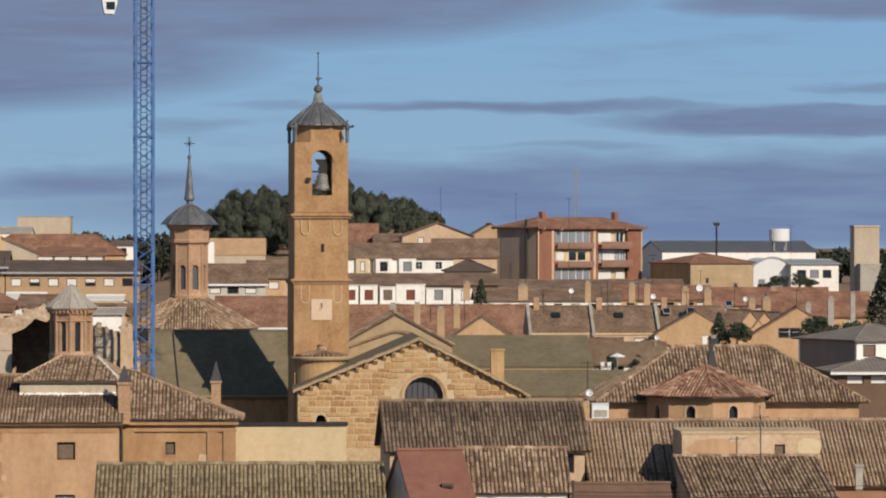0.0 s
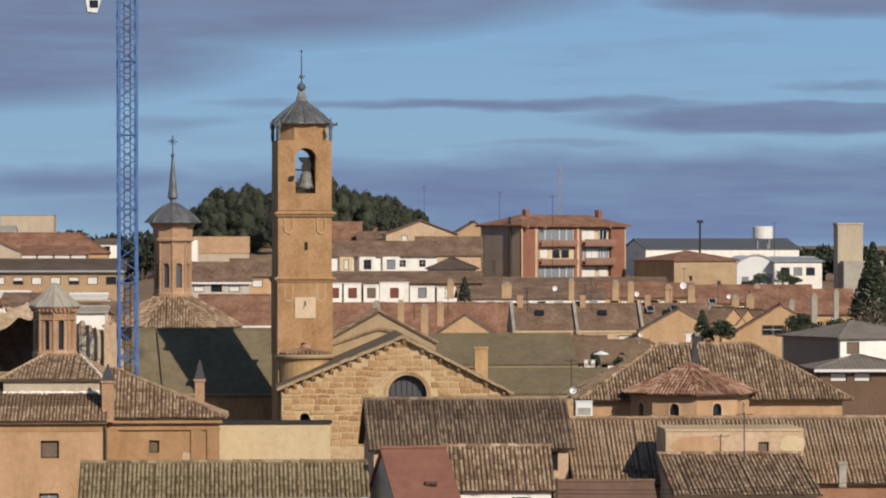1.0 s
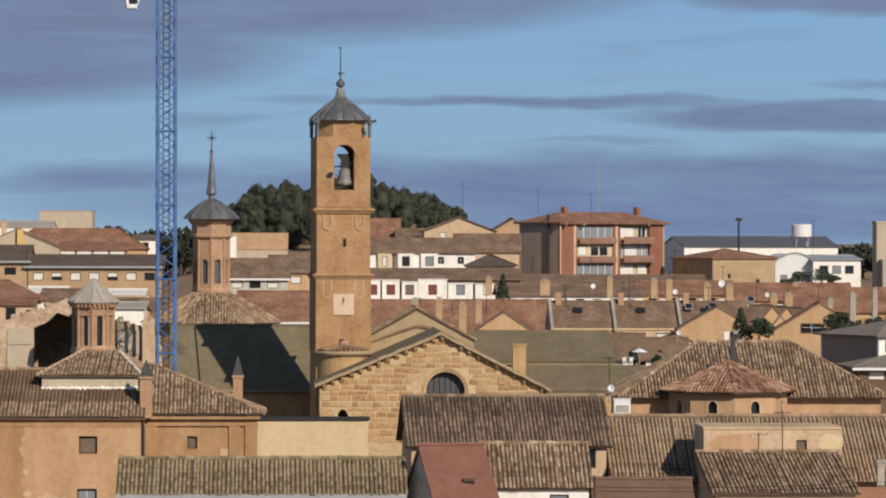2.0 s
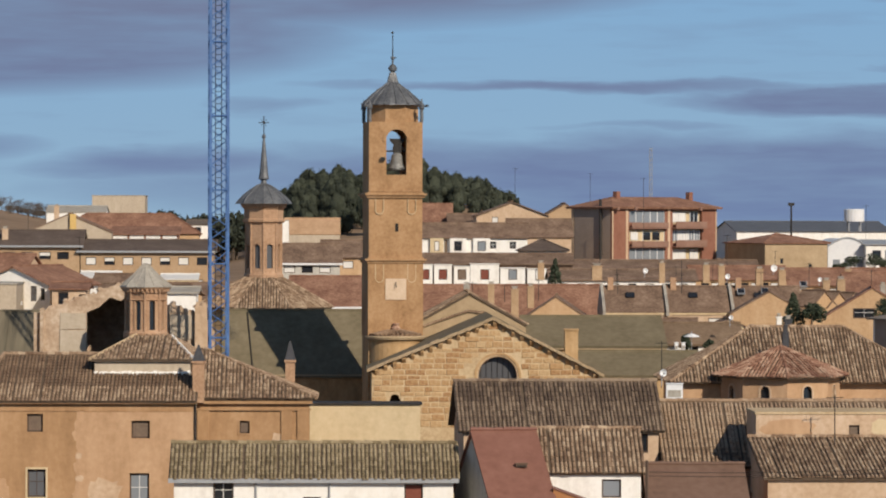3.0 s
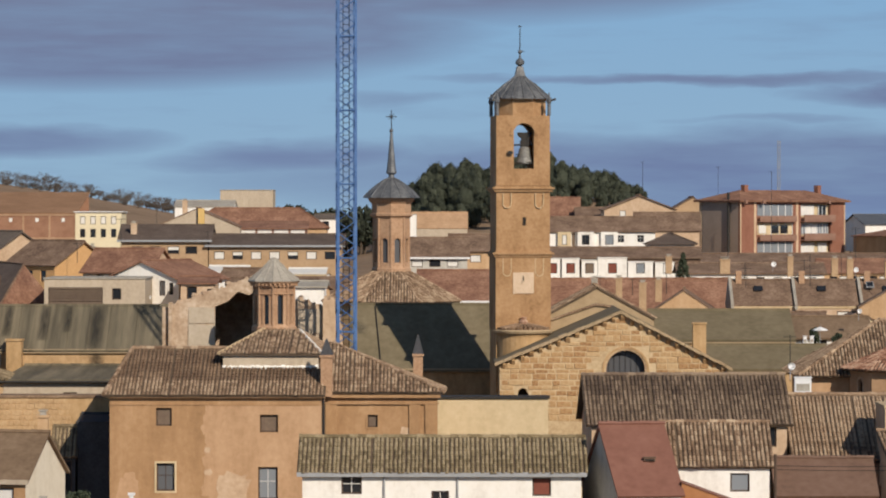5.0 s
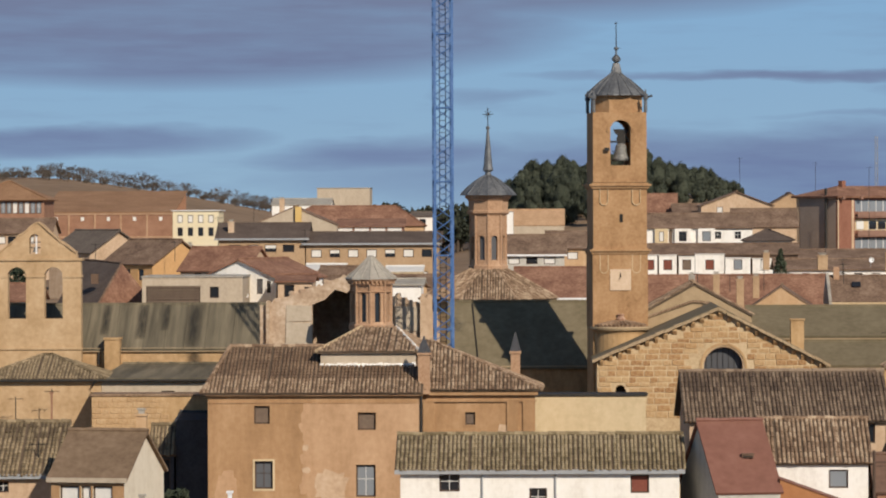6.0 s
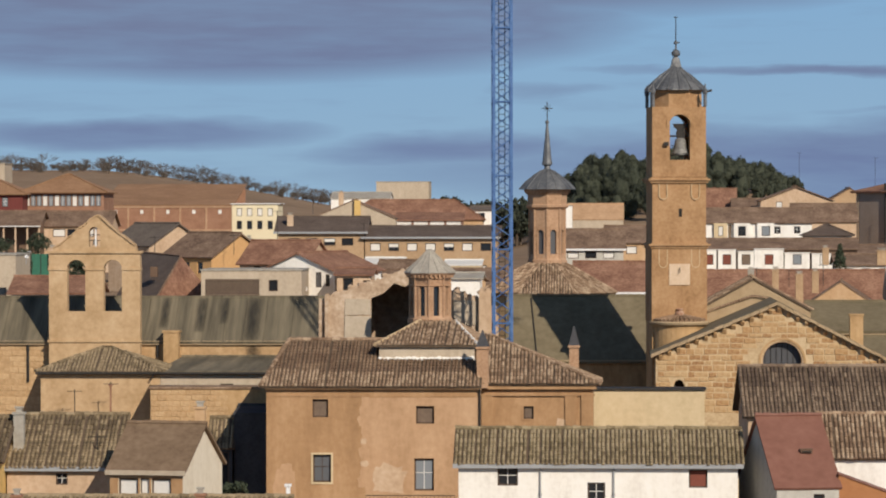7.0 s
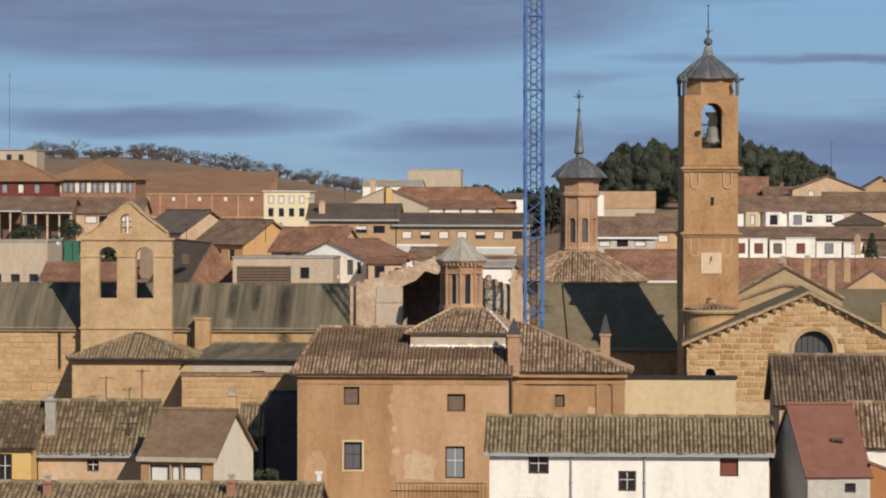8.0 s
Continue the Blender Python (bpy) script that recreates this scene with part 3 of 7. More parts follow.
def bell_tower():
    D = 292.0
    W = 4.1
    cx, zb = 5.4, 0.0
    th = thing("bell_tower", "square ochre brick bell tower with lead cap and open arch", "bell tower", cx, D, zb, 6)
    z_base, z_c1, z_c2, z_bell, z_top = 13.49, 19.08, 24, 24.17, 29.34
    h = W / 2
    part("plinth", boxes((-h + 0.04, h - 0.04, 0.04, W - 0.04, 0, z_base)), OCHRE, th)
    # a rounded turret leans against the foot of the shaft, capped by a broad rim and a low tile hood
    part("turret", lathe(bmesh.new(), [(1.92, 0), (1.92, z_base - 0.5), (1.98, z_base - 0.3)], 32, cy=0.35), OCHRE, th, "rounded ochre turret")
    part("rim", lathe(bmesh.new(), [(1.98, z_base - 0.32), (2.2, z_base - 0.2), (2.26, z_base - 0.05), (2.2, z_base + 0.05)], 36, cy=0.35), TANWALL, th)
    part("shaft", boxes((-h, h, 0, W, z_base, z_c1), (-h + 0.06, h - 0.06, 0.06, W - 0.06, z_c1, z_c2 - 0.12)), BRICKT, th)
    for zc in (z_c1, z_c2 - 0.1):
        part("cornice", boxes((-h - 0.10, h + 0.10, -0.10, W + 0.10, zc - 0.18, zc), (-h - 0.24, h + 0.24, -0.24, W + 0.24, zc, zc + 0.14),
                              (-h - 0.04, h + 0.04, -0.04, W + 0.04, zc + 0.14, zc + 0.24)), BRICKT, th)
    # the open bell stage
    a = 0.78
    sill, spring = 25.42, 27.97
    gap = arch(0.05, a, sill, spring)
    b = W / 2 - 0.06
    bm = bmesh.new()
    strips(bm, -b, b, 40, lambda x: z_top, gap, z_bell, 0.06, 0.8)
    strips(bm, -b, b, 40, lambda x: z_top, gap, z_bell, W - 0.86, 0.8)
    box(bm, -b, -b + 0.7, 0.86, W - 0.86, z_bell, z_top), box(bm, b - 0.7, b, 0.86, W - 0.86, z_bell, z_top)
    part("belfry", bm, BRICKT, th)
    part("archivolt", arch_ring(bmesh.new(), 0.05, spring, a + 0.02, 0.22, -0.02, 0.06, legs=0.1), BRICKT, th)
    part("belfry_floor", boxes((-b + 0.7, b - 0.7, 0.86, W - 0.86, sill - 0.3, sill - 0.05)), OCHRE, th)
    # blind panels in low relief
    for zc, hh in ((z_c2 - 0.35, 1.15), (z_c1 - 0.25, 1.35)):
        for s in (-1.2, 1.2):
            bm = bmesh.new()
            for q in (-0.33, 0.27):
                box(bm, s + q, s + q + 0.06, -0.035, 0.08, zc - hh + 0.3, zc)
            arch_ring(bm, s, -(zc - hh + 0.3), 0.27, 0.06, -0.035, 0.08, 8)
            for v in bm.verts:
                if v.co.z < 0:
                    v.co.z = -v.co.z
            part("blind_panel", bm, MORTAR, th)
    # no hole here: the slit's darkness is the colour of this box
    part("slit_window", boxes((-0.02, 0.2, -0.012, 0.3, 21.25, 21.83)), DARKIN, th)
    part("dial", boxes((-0.76, 0.78, -0.07, 0.02, 16.2, 17.75)), DIAL, th, "pale square stone sundial panel")
    bm = bmesh.new()
    tube(bm, (0.0, -0.08, 17.49), (0.0, -0.35, 17.12), 0.03)
    part("gnomon", bm, IRON, th)
    for i in range(17):  # scalloped tile hood over the turret
        ang = math.radians(-172 + 10.25 * i)
        part("hood_tile", tube(bmesh.new(), (0.35 * math.cos(ang), 0.3 + 0.3 * math.sin(ang), z_base + 0.52), (1.95 * math.cos(ang), 0.35 + 1.95 * math.sin(ang), z_base + 0.1), 0.08, 0.15, 6), TILE, th)
    part("hood_knob", lathe(bmesh.new(), [(0.32, z_base + 0.45), (0.36, z_base + 0.62), (0.22, z_base + 0.8), (0.3, z_base + 0.92), (0.1, z_base + 1.0)], 10, cy=-0.1), TILER, th)
    # octagonal drum and lead cap
    zt = 30.59
    ph = math.pi / 8
    part("drum", lathe(bmesh.new(), [(1.98, z_top), (1.98, zt - 0.12), (2.1, zt - 0.1), (2.1, zt)], 8, ph, 0, h), BRICKT, th)
    for sx in (-1, 1):
        for sy in (0.12, W - 0.12):
            part("pinnacle", lathe(bmesh.new(), [(0.13, z_top), (0.13, zt - 0.35), (0.2, zt - 0.25), (0.2, zt - 0.05), (0.09, zt + 0.1), (0.03, zt + 0.45)], 8, 0, sx * (h - 0.12), sy), LEAD, th)
    za = 33.18
    prof = [(2.36, zt), (2.34, zt + 0.06), (1.75, zt + 0.62), (1.2, zt + 1.1), (0.72, zt + 1.42), (0.38, zt + 1.72), (0.2, za - 0.15)]
    part("cap", lathe(bmesh.new(), prof, 16, math.pi / 16, 0, h), LEAD, th, "grey lead cap with standing seams")
    for i in range(16):
        ang = 2 * math.pi * i / 16
        bm = bmesh.new()
        for (r0, z0), (r1, z1) in zip(prof[1:], prof[2:]):
            tube(bm, (r0 * math.cos(ang), h + r0 * math.sin(ang), z0), (r1 * math.cos(ang), h + r1 * math.sin(ang), z1), 0.05, 0.04, 5)
        part("cap_seam", bm, LEAD, th)
    zk = 33.3
    part("finial", lathe(bmesh.new(), [(0.12, zk - 0.5), (0.1, zk - 0.25), (0.3, zk - 0.1), (0.34, zk + 0.08), (0.22, zk + 0.26), (0.07, zk + 0.36), (0.06, zk + 0.7), (0.16, zk + 0.74), (0.16, zk + 0.9), (0.05, zk + 0.95)], 14, 0, 0, h), LEAD, th)
    bm = bmesh.new()
    zx = 36.1
    tube(bm, (0, h, zk + 0.9), (0, h, zx), 0.045, 0.03)
    tube(bm, (0.02, h, zk + 0.85), (0.32, h, zk + 0.85), 0.06, 0.02)
    tube(bm, (-0.12, h, zx - 0.1), (0.1, h, zx - 0.1), 0.04)
    part("iron_rod", bm, IRON, th)
    for s in (-1, 1):
        bm = bmesh.new()
        tube(bm, (s * 2.1, 0.0, zt - 0.12), (s * 2.38, -0.15, zt - 0.05), 0.08, 0.11)
        part("gargoyle", bm, LEAD, th, "dark stone spout")
    return th


def hung_bell():
    th = thing("bell", "weathered bronze bell hung on a dark timber yoke", "bell", 5.5, 292.9, 25.68)
    part("bell_body", lathe(bmesh.new(), [(0.66, 0.1), (0.69, 0.16), (0.6, 0.32), (0.5, 0.6), (0.44, 0.95), (0.4, 1.2), (0.26, 1.36), (0.06, 1.4)], 24), BRONZE, th)
    part("yoke", prism_y(bmesh.new(), [(-0.3, 1.36), (0.3, 1.36), (0.34, 1.75), (0.24, 1.95), (0.5, 2.2), (0.56, 2.42), (-0.56, 2.42), (-0.5, 2.2), (-0.24, 1.95), (-0.34, 1.75)], -0.16, 0.16), IRON, th)
    part("axle", tube(bmesh.new(), (-0.8, 0, 1.5), (0.8, 0, 1.5), 0.07), IRON, th)
    for s in (-1, 1):
        part("iron_strap", boxes((s * 0.2 - 0.04, s * 0.2 + 0.04, -0.19, 0.19, 1.3, 2.3)), IRON, th)
    part("stay", tube(bmesh.new(), (0.62, -0.05, 1.5), (0.2, -0.05, 2.1), 0.05), BRONZE, th)
    bm = bmesh.new()
    tube(bm, (0, 0, 1.2), (0.05, 0, 0.18), 0.04), tube(bm, (-0.78, 0, 0.1), (0.8, 0, 0.1), 0.05)
    part("clapper", bm, IRON, th)
    bm = bmesh.new()
    for i in range(9):
        tube(bm, (-0.72 + 0.18 * i, -0.62, -0.2), (-0.72 + 0.18 * i, -0.62, 0.22), 0.018, n=4)
    tube(bm, (-0.74, -0.62, 0.22), (0.8, -0.62, 0.22), 0.03)
    part("railing", bm, IRON, th)
    lamp = thing("floodlight", "small dark floodlight on the tower wall", "floodlight", 4.44, 291.9, 26.59)
    part("lamp_body", boxes((-0.16, 0.16, -0.25, 0, -0.12, 0.14)), IRON, lamp)
    part("bracket", boxes((0.1, 0.2, -0.04, 0.12, -0.05, 0.05)), IRON, lamp)


bell_tower()
hung_bell()


# ---- church ----
def church_front():
    """The sandstone gable with its round-headed window, laid in blocks."""
    D = 283.0
    x0, x1, xa = 3.54, 19.86, 12.23
    zl, zr, za = 11.33, 11, 14.92
    th = thing("church_front", "gabled church front of ochre sandstone blocks with arched window", "church", x0, D, 0)
    w, xm = x1 - x0, xa - x0
    top = lambda x: zl + (za - zl) * x / xm if x < xm else za + (zr - za) * (x - xm) / (w - xm)
    wc, wr, wz = 12.56 - x0, 1.42, 10.92
    sc, sr, sz = 5.2 - x0, 0.36, 9.26
    big, small = arch(wc, wr, wz - 3.2, wz), arch(sc, sr, sz - 0.7, sz)
    gaps = lambda x: big(x) + small(x)
    part("wall", strips(bmesh.new(), 0, w, 150, lambda x: top(x) - 0.02, gaps, 0, -0.045, 1.0), MORTAR, th)
    part("archivolt", arch_ring(bmesh.new(), wc, wz, wr - 0.04, 0.14, -0.04, 0.3, 26, 2.6), BRICKP, th)
    part("archivolt", arch_ring(bmesh.new(), wc, wz, wr + 0.1, 0.16, -0.12, 0.3, 26, 2.6), OCHRE, th)
    part("archivolt", arch_ring(bmesh.new(), sc, sz, sr - 0.03, 0.16, 0.0, 0.2, 10), OCHRE, th)
    win = part("window", boxes((wc - wr, wc + wr, 0.55, 0.6, wz - 3.2, wz + wr)), GLASSG, th, "dark arched glazing")
    for i in range(-3, 4):
        part("glazing_bar", boxes((wc + i * 0.4 - 0.015, wc + i * 0.4 + 0.015, 0.48, 0.55, wz - 3.2, wz + math.sqrt(wr * wr - (0.4 * i) ** 2) - 0.02)), IRON, win)
    # added near-black panel that keeps the church inside dark by colour
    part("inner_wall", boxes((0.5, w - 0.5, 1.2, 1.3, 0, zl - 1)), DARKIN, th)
    # raking cornice with little corbels
    bm = bmesh.new()
    prism_y(bm, [(-0.35, zl - 0.22), (xm, za + 0.04), (w + 0.35, zr - 0.18), (w + 0.35, zr + 0.06), (xm, za + 0.3), (-0.35, zl + 0.02)], -0.28, 16.0)
    part("roof", bm, NAVE, th, "greenish lichened slab roof")
    rng = random.Random(4)
    n = 25
    for i in range(n):
        x = w * (i + 0.5) / n
        k, e = rng.uniform(-0.05, 0.05), rng.uniform(0.11, 0.16)
        part("corbel", prism_x(bmesh.new(), [(-0.34, top(x) + 0.02), (0.1, top(x) + 0.02), (0.1, top(x) - 0.5 + k), (-0.1, top(x) - 0.44 + k), (-0.34, top(x) - 0.16)], x - e, x + e), OCHRE, th)
    for a, b in ((-0.35, xm), (xm, w + 0.35)):
        m = 14
        for i in range(m):
            u, v = a + (b - a) * i / m, a + (b - a) * (i + 1) / m - 0.025
            k = rng.uniform(-0.03, 0.03)
            part("verge_slab", prism_y(bmesh.new(), [(u, top(u) + 0.02 + k), (v, top(v) + 0.02 + k), (v, top(v) + 0.24 + k), (u, top(u) + 0.24 + k)], -0.52 + rng.uniform(-0.04, 0.04), 0.9), TANWALL, th)
    part("side_wall", boxes((0, 0.8, 1.0, 15, 0, zl - 0.3), (w - 0.8, w, 1.0, 15, 0, zr - 0.3)), OCHRE, th)
    return th, top, gaps, w, wc, wr, wz


FRONT = church_front()


def slab_wing(name, label, x0, x1, D, zb, ze, run, rise, wallm, roofm, oh=0.3, seams=0.0, cat="church wing"):
    """A long wing under a stone-slab roof that slopes towards the viewer."""
    th = thing(name, label, cat, x0, D, zb)
    w, h = x1 - x0, ze - zb
    bm = boxes((0, w, 0, 0.8, -1, h), (0, w, run * 2 - 0.8, run * 2, -1, h), (0, 0.8, 0.8, run * 2 - 0.8, -1, h), (w - 0.8, w, 0.8, run * 2 - 0.8, -1, h))
    for a in (0, w - 0.5):
        prism_x(bm, [(0, h), (run * 2, h), (run, h + rise)], a, a + 0.5)
    part("wall", bm, wallm, th)
    part("eaves_course", boxes((-0.05, w + 0.05, -0.22, 0.02, h - 0.28, h)), TANWALL, th)
    k = rise / run
    front = [(-0.1, -oh, h - oh * k + 0.1), (w + 0.1, -oh, h - oh * k + 0.1), (w + 0.1, run, h + rise + 0.1), (-0.1, run, h + rise + 0.1)]
    back = [(w + 0.1, 2 * run + oh, h - oh * k + 0.1), (-0.1, 2 * run + oh, h - oh * k + 0.1), (-0.1, run, h + rise + 0.1), (w + 0.1, run, h + rise + 0.1)]
    part("roof", slab(bmesh.new(), front, 0.2), roofm, th)
    part("roof", slab(bmesh.new(), back, 0.2), roofm, th)
    part("ridge", boxes((-0.1, w + 0.1, run - 0.14, run + 0.14, h + rise + 0.02, h + rise + 0.2)), roofm, th)
    if seams:
        rng = random.Random(int(w))
        x = seams * 0.5
        while x < w:
            bm = bmesh.new()
            tube(bm, (x, -oh, h - oh * k + 0.11), (x, run, h + rise + 0.11), 0.045, n=5)
            part("roof_joint", bm, roofm, th)
            x += seams * rng.uniform(0.8, 1.2)
    return th


CROSSING = slab_wing("crossing_wing", "church wing under a mossy stone-slab roof beside the tower", -7.65, 6.95, 303.0, 0.0, 10.23, 5.7, 4.72, OCHRE, NAVE, seams=0)
part("lead_strip", tube(bmesh.new(), (1.8, 5.4, 14.86), (2.35, 0.0, 10.38), 0.06, n=6), IRON, CROSSING, "dark lead strip down the roof")
NAVE_WING = slab_wing("nave", "long church nave of sandstone under a streaked slab roof", -50.27, -20.05, 280.0, 0.0, 12.49, 4.6, 2.9, ASHLAR, NAVES, seams=1.7)
slab_wing("rear_wing", "church wing with a plain mossy slab roof behind the gable", 15.23, 25.96, 298.0, 0.0, 12.63, 5.5, 2, OCHRE, NAVE)
slab_wing("side_aisle", "low church aisle with a mossy slab roof", 18.62, 27.75, 289.0, 0.0, 10.77, 4.0, 1.52, OCHRE, NAVE)
house("sacristy", "cream gabled church annexe with a tiled verge", 6.9, 15.46, 300.0, 8, 0, 14.11, 2.35, TANWALL, TILE, "gy", oh=0.12, category="church annexe", tile=0.235)


def choir_gable():
    """A low cream gable between the front and the annexe, its verge laid with barrel tiles."""
    x0, w = 7.2, 5.3
    th = thing("choir_gable", "low cream church gable with a barrel-tile verge", "church gable", x0, 296.0, 0.0)
    top = lambda x: 14.02 + 0.337 * x if x < 3.75 else 15.28 - 0.14 * (x - 3.75)
    part("wall", strips(bmesh.new(), 0, w, 24, top, lambda x: [], 0, 0, 0.5), TANWALL, th)
    for i in range(26):
        x = 0.1 + 5.2 * i / 26
        part("verge_tile", tube(bmesh.new(), (x, -0.18, top(x) + 0.02), (x, 0.6, top(x) + 0.05), 0.1, 0.085, 6), TILE, th)
    part("roof", slab(bmesh.new(), [(0, 0.5, 13.95), (3.75, 0.5, 15.2), (3.75, 4.0, 15.1), (0, 4.0, 13.85)], 0.15), NAVE, th)
    part("roof", slab(bmesh.new(), [(3.75, 0.5, 15.2), (w, 0.5, 15.0), (w, 4.0, 14.9), (3.75, 4.0, 15.1)], 0.15), NAVE, th)


choir_gable()


def octagon_lantern(name, label, cx, D, zs, r, win, capm, wallm, cross=True, spire=True, slim=1.0):
    """An eight-sided lantern: zs = base, sill, spring, cornice, cap top, spire top, cross top."""
    z0, zsill, zspr, zcor, zcap, zsp, zx = zs
    th = thing(name, label, "lantern tower", cx, D, z0, 22.5)
    ph = math.pi / 8
    rw = r / math.cos(ph)
    inner = r - 0.28
    ht = zcor - z0
    side = 2 * r * math.tan(ph)
    for i in range(8):
        ang = math.radians(45 * i)
        bm = bmesh.new()
        a = win
        strips(bm, -side / 2, side / 2, 22, lambda x: ht, arch(0, a, zsill - z0, zspr - z0), 0, -r, 0.28)
        wall = part("wall", bm, wallm, th)
        wall.rotation_euler = (0, 0, ang)
        p = part("pane", boxes((-a, a, -r + 0.17, -r + 0.2, zsill - z0, zspr - z0 + a)), GLASSG if spire else PANE, wall, "leaded pane")
        part("archivolt", arch_ring(bmesh.new(), 0, zspr - z0, a, 0.1, -r - 0.04, -r + 0.1, 10, zspr - zsill), wallm, wall)
        bm = bmesh.new()
        tube(bm, (-side / 2, -r, 0.15), (-side / 2, -r, ht - 0.1), 0.1, n=6)
        part("pilaster", bm, wallm, wall)
    part("base_moulding", lathe(bmesh.new(), [(rw + 0.18, -0.1), (rw + 0.18, 0.2), (rw + 0.08, 0.28), (rw + 0.02, 0.4)], 8, ph), wallm, th)
    part("string_course", lathe(bmesh.new(), [(rw + 0.02, ht * 0.72), (rw + 0.12, ht * 0.74), (rw + 0.02, ht * 0.76)], 8, ph), wallm, th)
    part("cornice", lathe(bmesh.new(), [(rw, ht - 0.42), (rw + 0.1, ht - 0.38), (rw + 0.1, ht - 0.26), (rw + 0.3, ht - 0.12), (rw + 0.38, ht)], 8, ph), wallm, th)
    if spire:
        part("entablature", lathe(bmesh.new(), [(rw, ht * 0.73), (rw + 0.3, ht * 0.755), (rw + 0.3, ht * 0.785), (rw + 0.17, ht * 0.8), (rw + 0.17, ht - 0.5), (rw + 0.42, ht - 0.2), (rw + 0.5, ht - 0.02)], 8, ph), wallm, th)
    c = zcap - z0
    prof = [(rw + 0.55 * slim, ht), (rw + 0.5 * slim, ht + 0.06), (rw * 0.72, ht + (c - ht) * 0.42), (rw * 0.4, ht + (c - ht) * 0.78), (0.16, c)]
    if spire:
        prof = [(rw + 0.55 * slim, ht), (rw + 0.5 * slim, ht + 0.08), (rw * 1.25, ht + (c - ht) * 0.36), (rw * 0.82, ht + (c - ht) * 0.66), (rw * 0.45, ht + (c - ht) * 0.88), (0.2, c)]
    else:
        prof = [(rw + 0.42, ht), (rw + 0.38, ht + 0.08), (rw * 0.66, ht + (c - ht) * 0.5), (rw * 0.3, ht + (c - ht) * 0.82), (0.1, c)]
    for i in range(32):
        ang = 2 * math.pi * (i + 0.5) / 32
        rr = (rw + (0.36 if spire else 0.22)) * math.cos(ph) / math.cos((ang % (math.pi / 4)) - math.pi / 8)
        dn = part("dentil", boxes((-0.06, 0.06, -0.07, 0.07, ht - 0.3, ht - 0.12)), wallm, th)
        dn.matrix_basis = pose(rr * math.cos(ang + ph), rr * math.sin(ang + ph), 0, 0, 0, math.degrees(ang + ph) + 90)
    part("cap", lathe(bmesh.new(), prof, 8, ph), capm, th, "grey lead cap")
    for i in range(16):
        ang = 2 * math.pi * i / 16
        k = 1.0 if i % 2 else 0.935
        bm = bmesh.new()
        for (r0, za), (r1, zb) in zip(prof[1:], prof[2:]):
            tube(bm, (r0 * k * math.cos(ang), r0 * k * math.sin(ang), za), (r1 * k * math.cos(ang), r1 * k * math.sin(ang), zb), 0.045, 0.035, 5)
        part("cap_seam", bm, capm, th)
    if spire:
        s = zsp - z0
        part("spire", lathe(bmesh.new(), [(0.3, c - 0.15), (0.23, c + 0.25), (0.44, c + 0.38), (0.44, c + 0.5), (0.38, c + 0.75), (0.09, s), (0.16, s + 0.08), (0.16, s + 0.25), (0.04, s + 0.35)], 8, ph), LEAD, th)
    if cross:
        x = zx - z0
        bm = bmesh.new()
        tube(bm, (0, 0, zsp - z0 if spire else c), (0, 0, x), 0.04), tube(bm, (-0.48, 0, x - 0.55), (0.48, 0, x - 0.55), 0.04)
        for s in (-1, 1):
            tube(bm, (s * 0.25, 0, x - 0.8), (-s * 0.25, 0, x - 0.3), 0.025, n=4)
        part("cross", bm, IRON, th, "wrought iron cross")
    return th


def skirt_roof(name, label, cx, D, r, z0, z1, rt, drum, n=8, tile=0.235, rz=0.0, cat="roof"):
    """A many-sided tiled skirt roof over a drum."""
    th = thing(name, label, cat, cx, D, z0, rz)
    ph = math.pi / n - math.pi / 2
    h = z1 - z0
    part("drum", lathe(bmesh.new(), [(r - 0.5, -drum), (r - 0.5, -0.3), (r - 0.2, -0.15), (r - 0.2, 0)], n, ph), OCHRE, th)
    for i in range(n):
        a0, a1 = ph + 2 * math.pi * (i - 1) / n, ph + 2 * math.pi * i / n
        pl = [(r * math.cos(a0), r * math.sin(a0), 0), (r * math.cos(a1), r * math.sin(a1), 0), (rt * math.cos(a1), rt * math.sin(a1), h), (rt * math.cos(a0), rt * math.sin(a0), h)]
        part("roof", slab(bmesh.new(), pl, 0.12), UNDER, th)
        if math.sin((a0 + a1) / 2) < 0.3:
            tiles(th, pl, TILE, tile, 0.5)
            ridge_caps(th, pl[1], pl[2], TILE, 0.13)
    return th


octagon_lantern("crossing_lantern", "octagonal ochre brick lantern with lead cap and spire", -4.99, 336.0,
                (17.24, 17.97, 19.74, 23.44, 25.17, 29.0, 30.88), 1.386, 0.284, LEAD, BRICKP, slim=1.72)
skirt_roof("crossing_drum", "tiled skirt roof round the lantern base", -4.99, 336.0, 6.3, 14.7, 17.11, 1.78, 8.0)
octagon_lantern("convent_lantern", "small octagonal brick lantern with ribbed pale cap", -11.49, 258.0,
                (14.49, 14.86, 16.63, 17.67, 19.21, 0, 0), 1.2, 0.2, LEADP, BRICKP, False, False, 1.0)


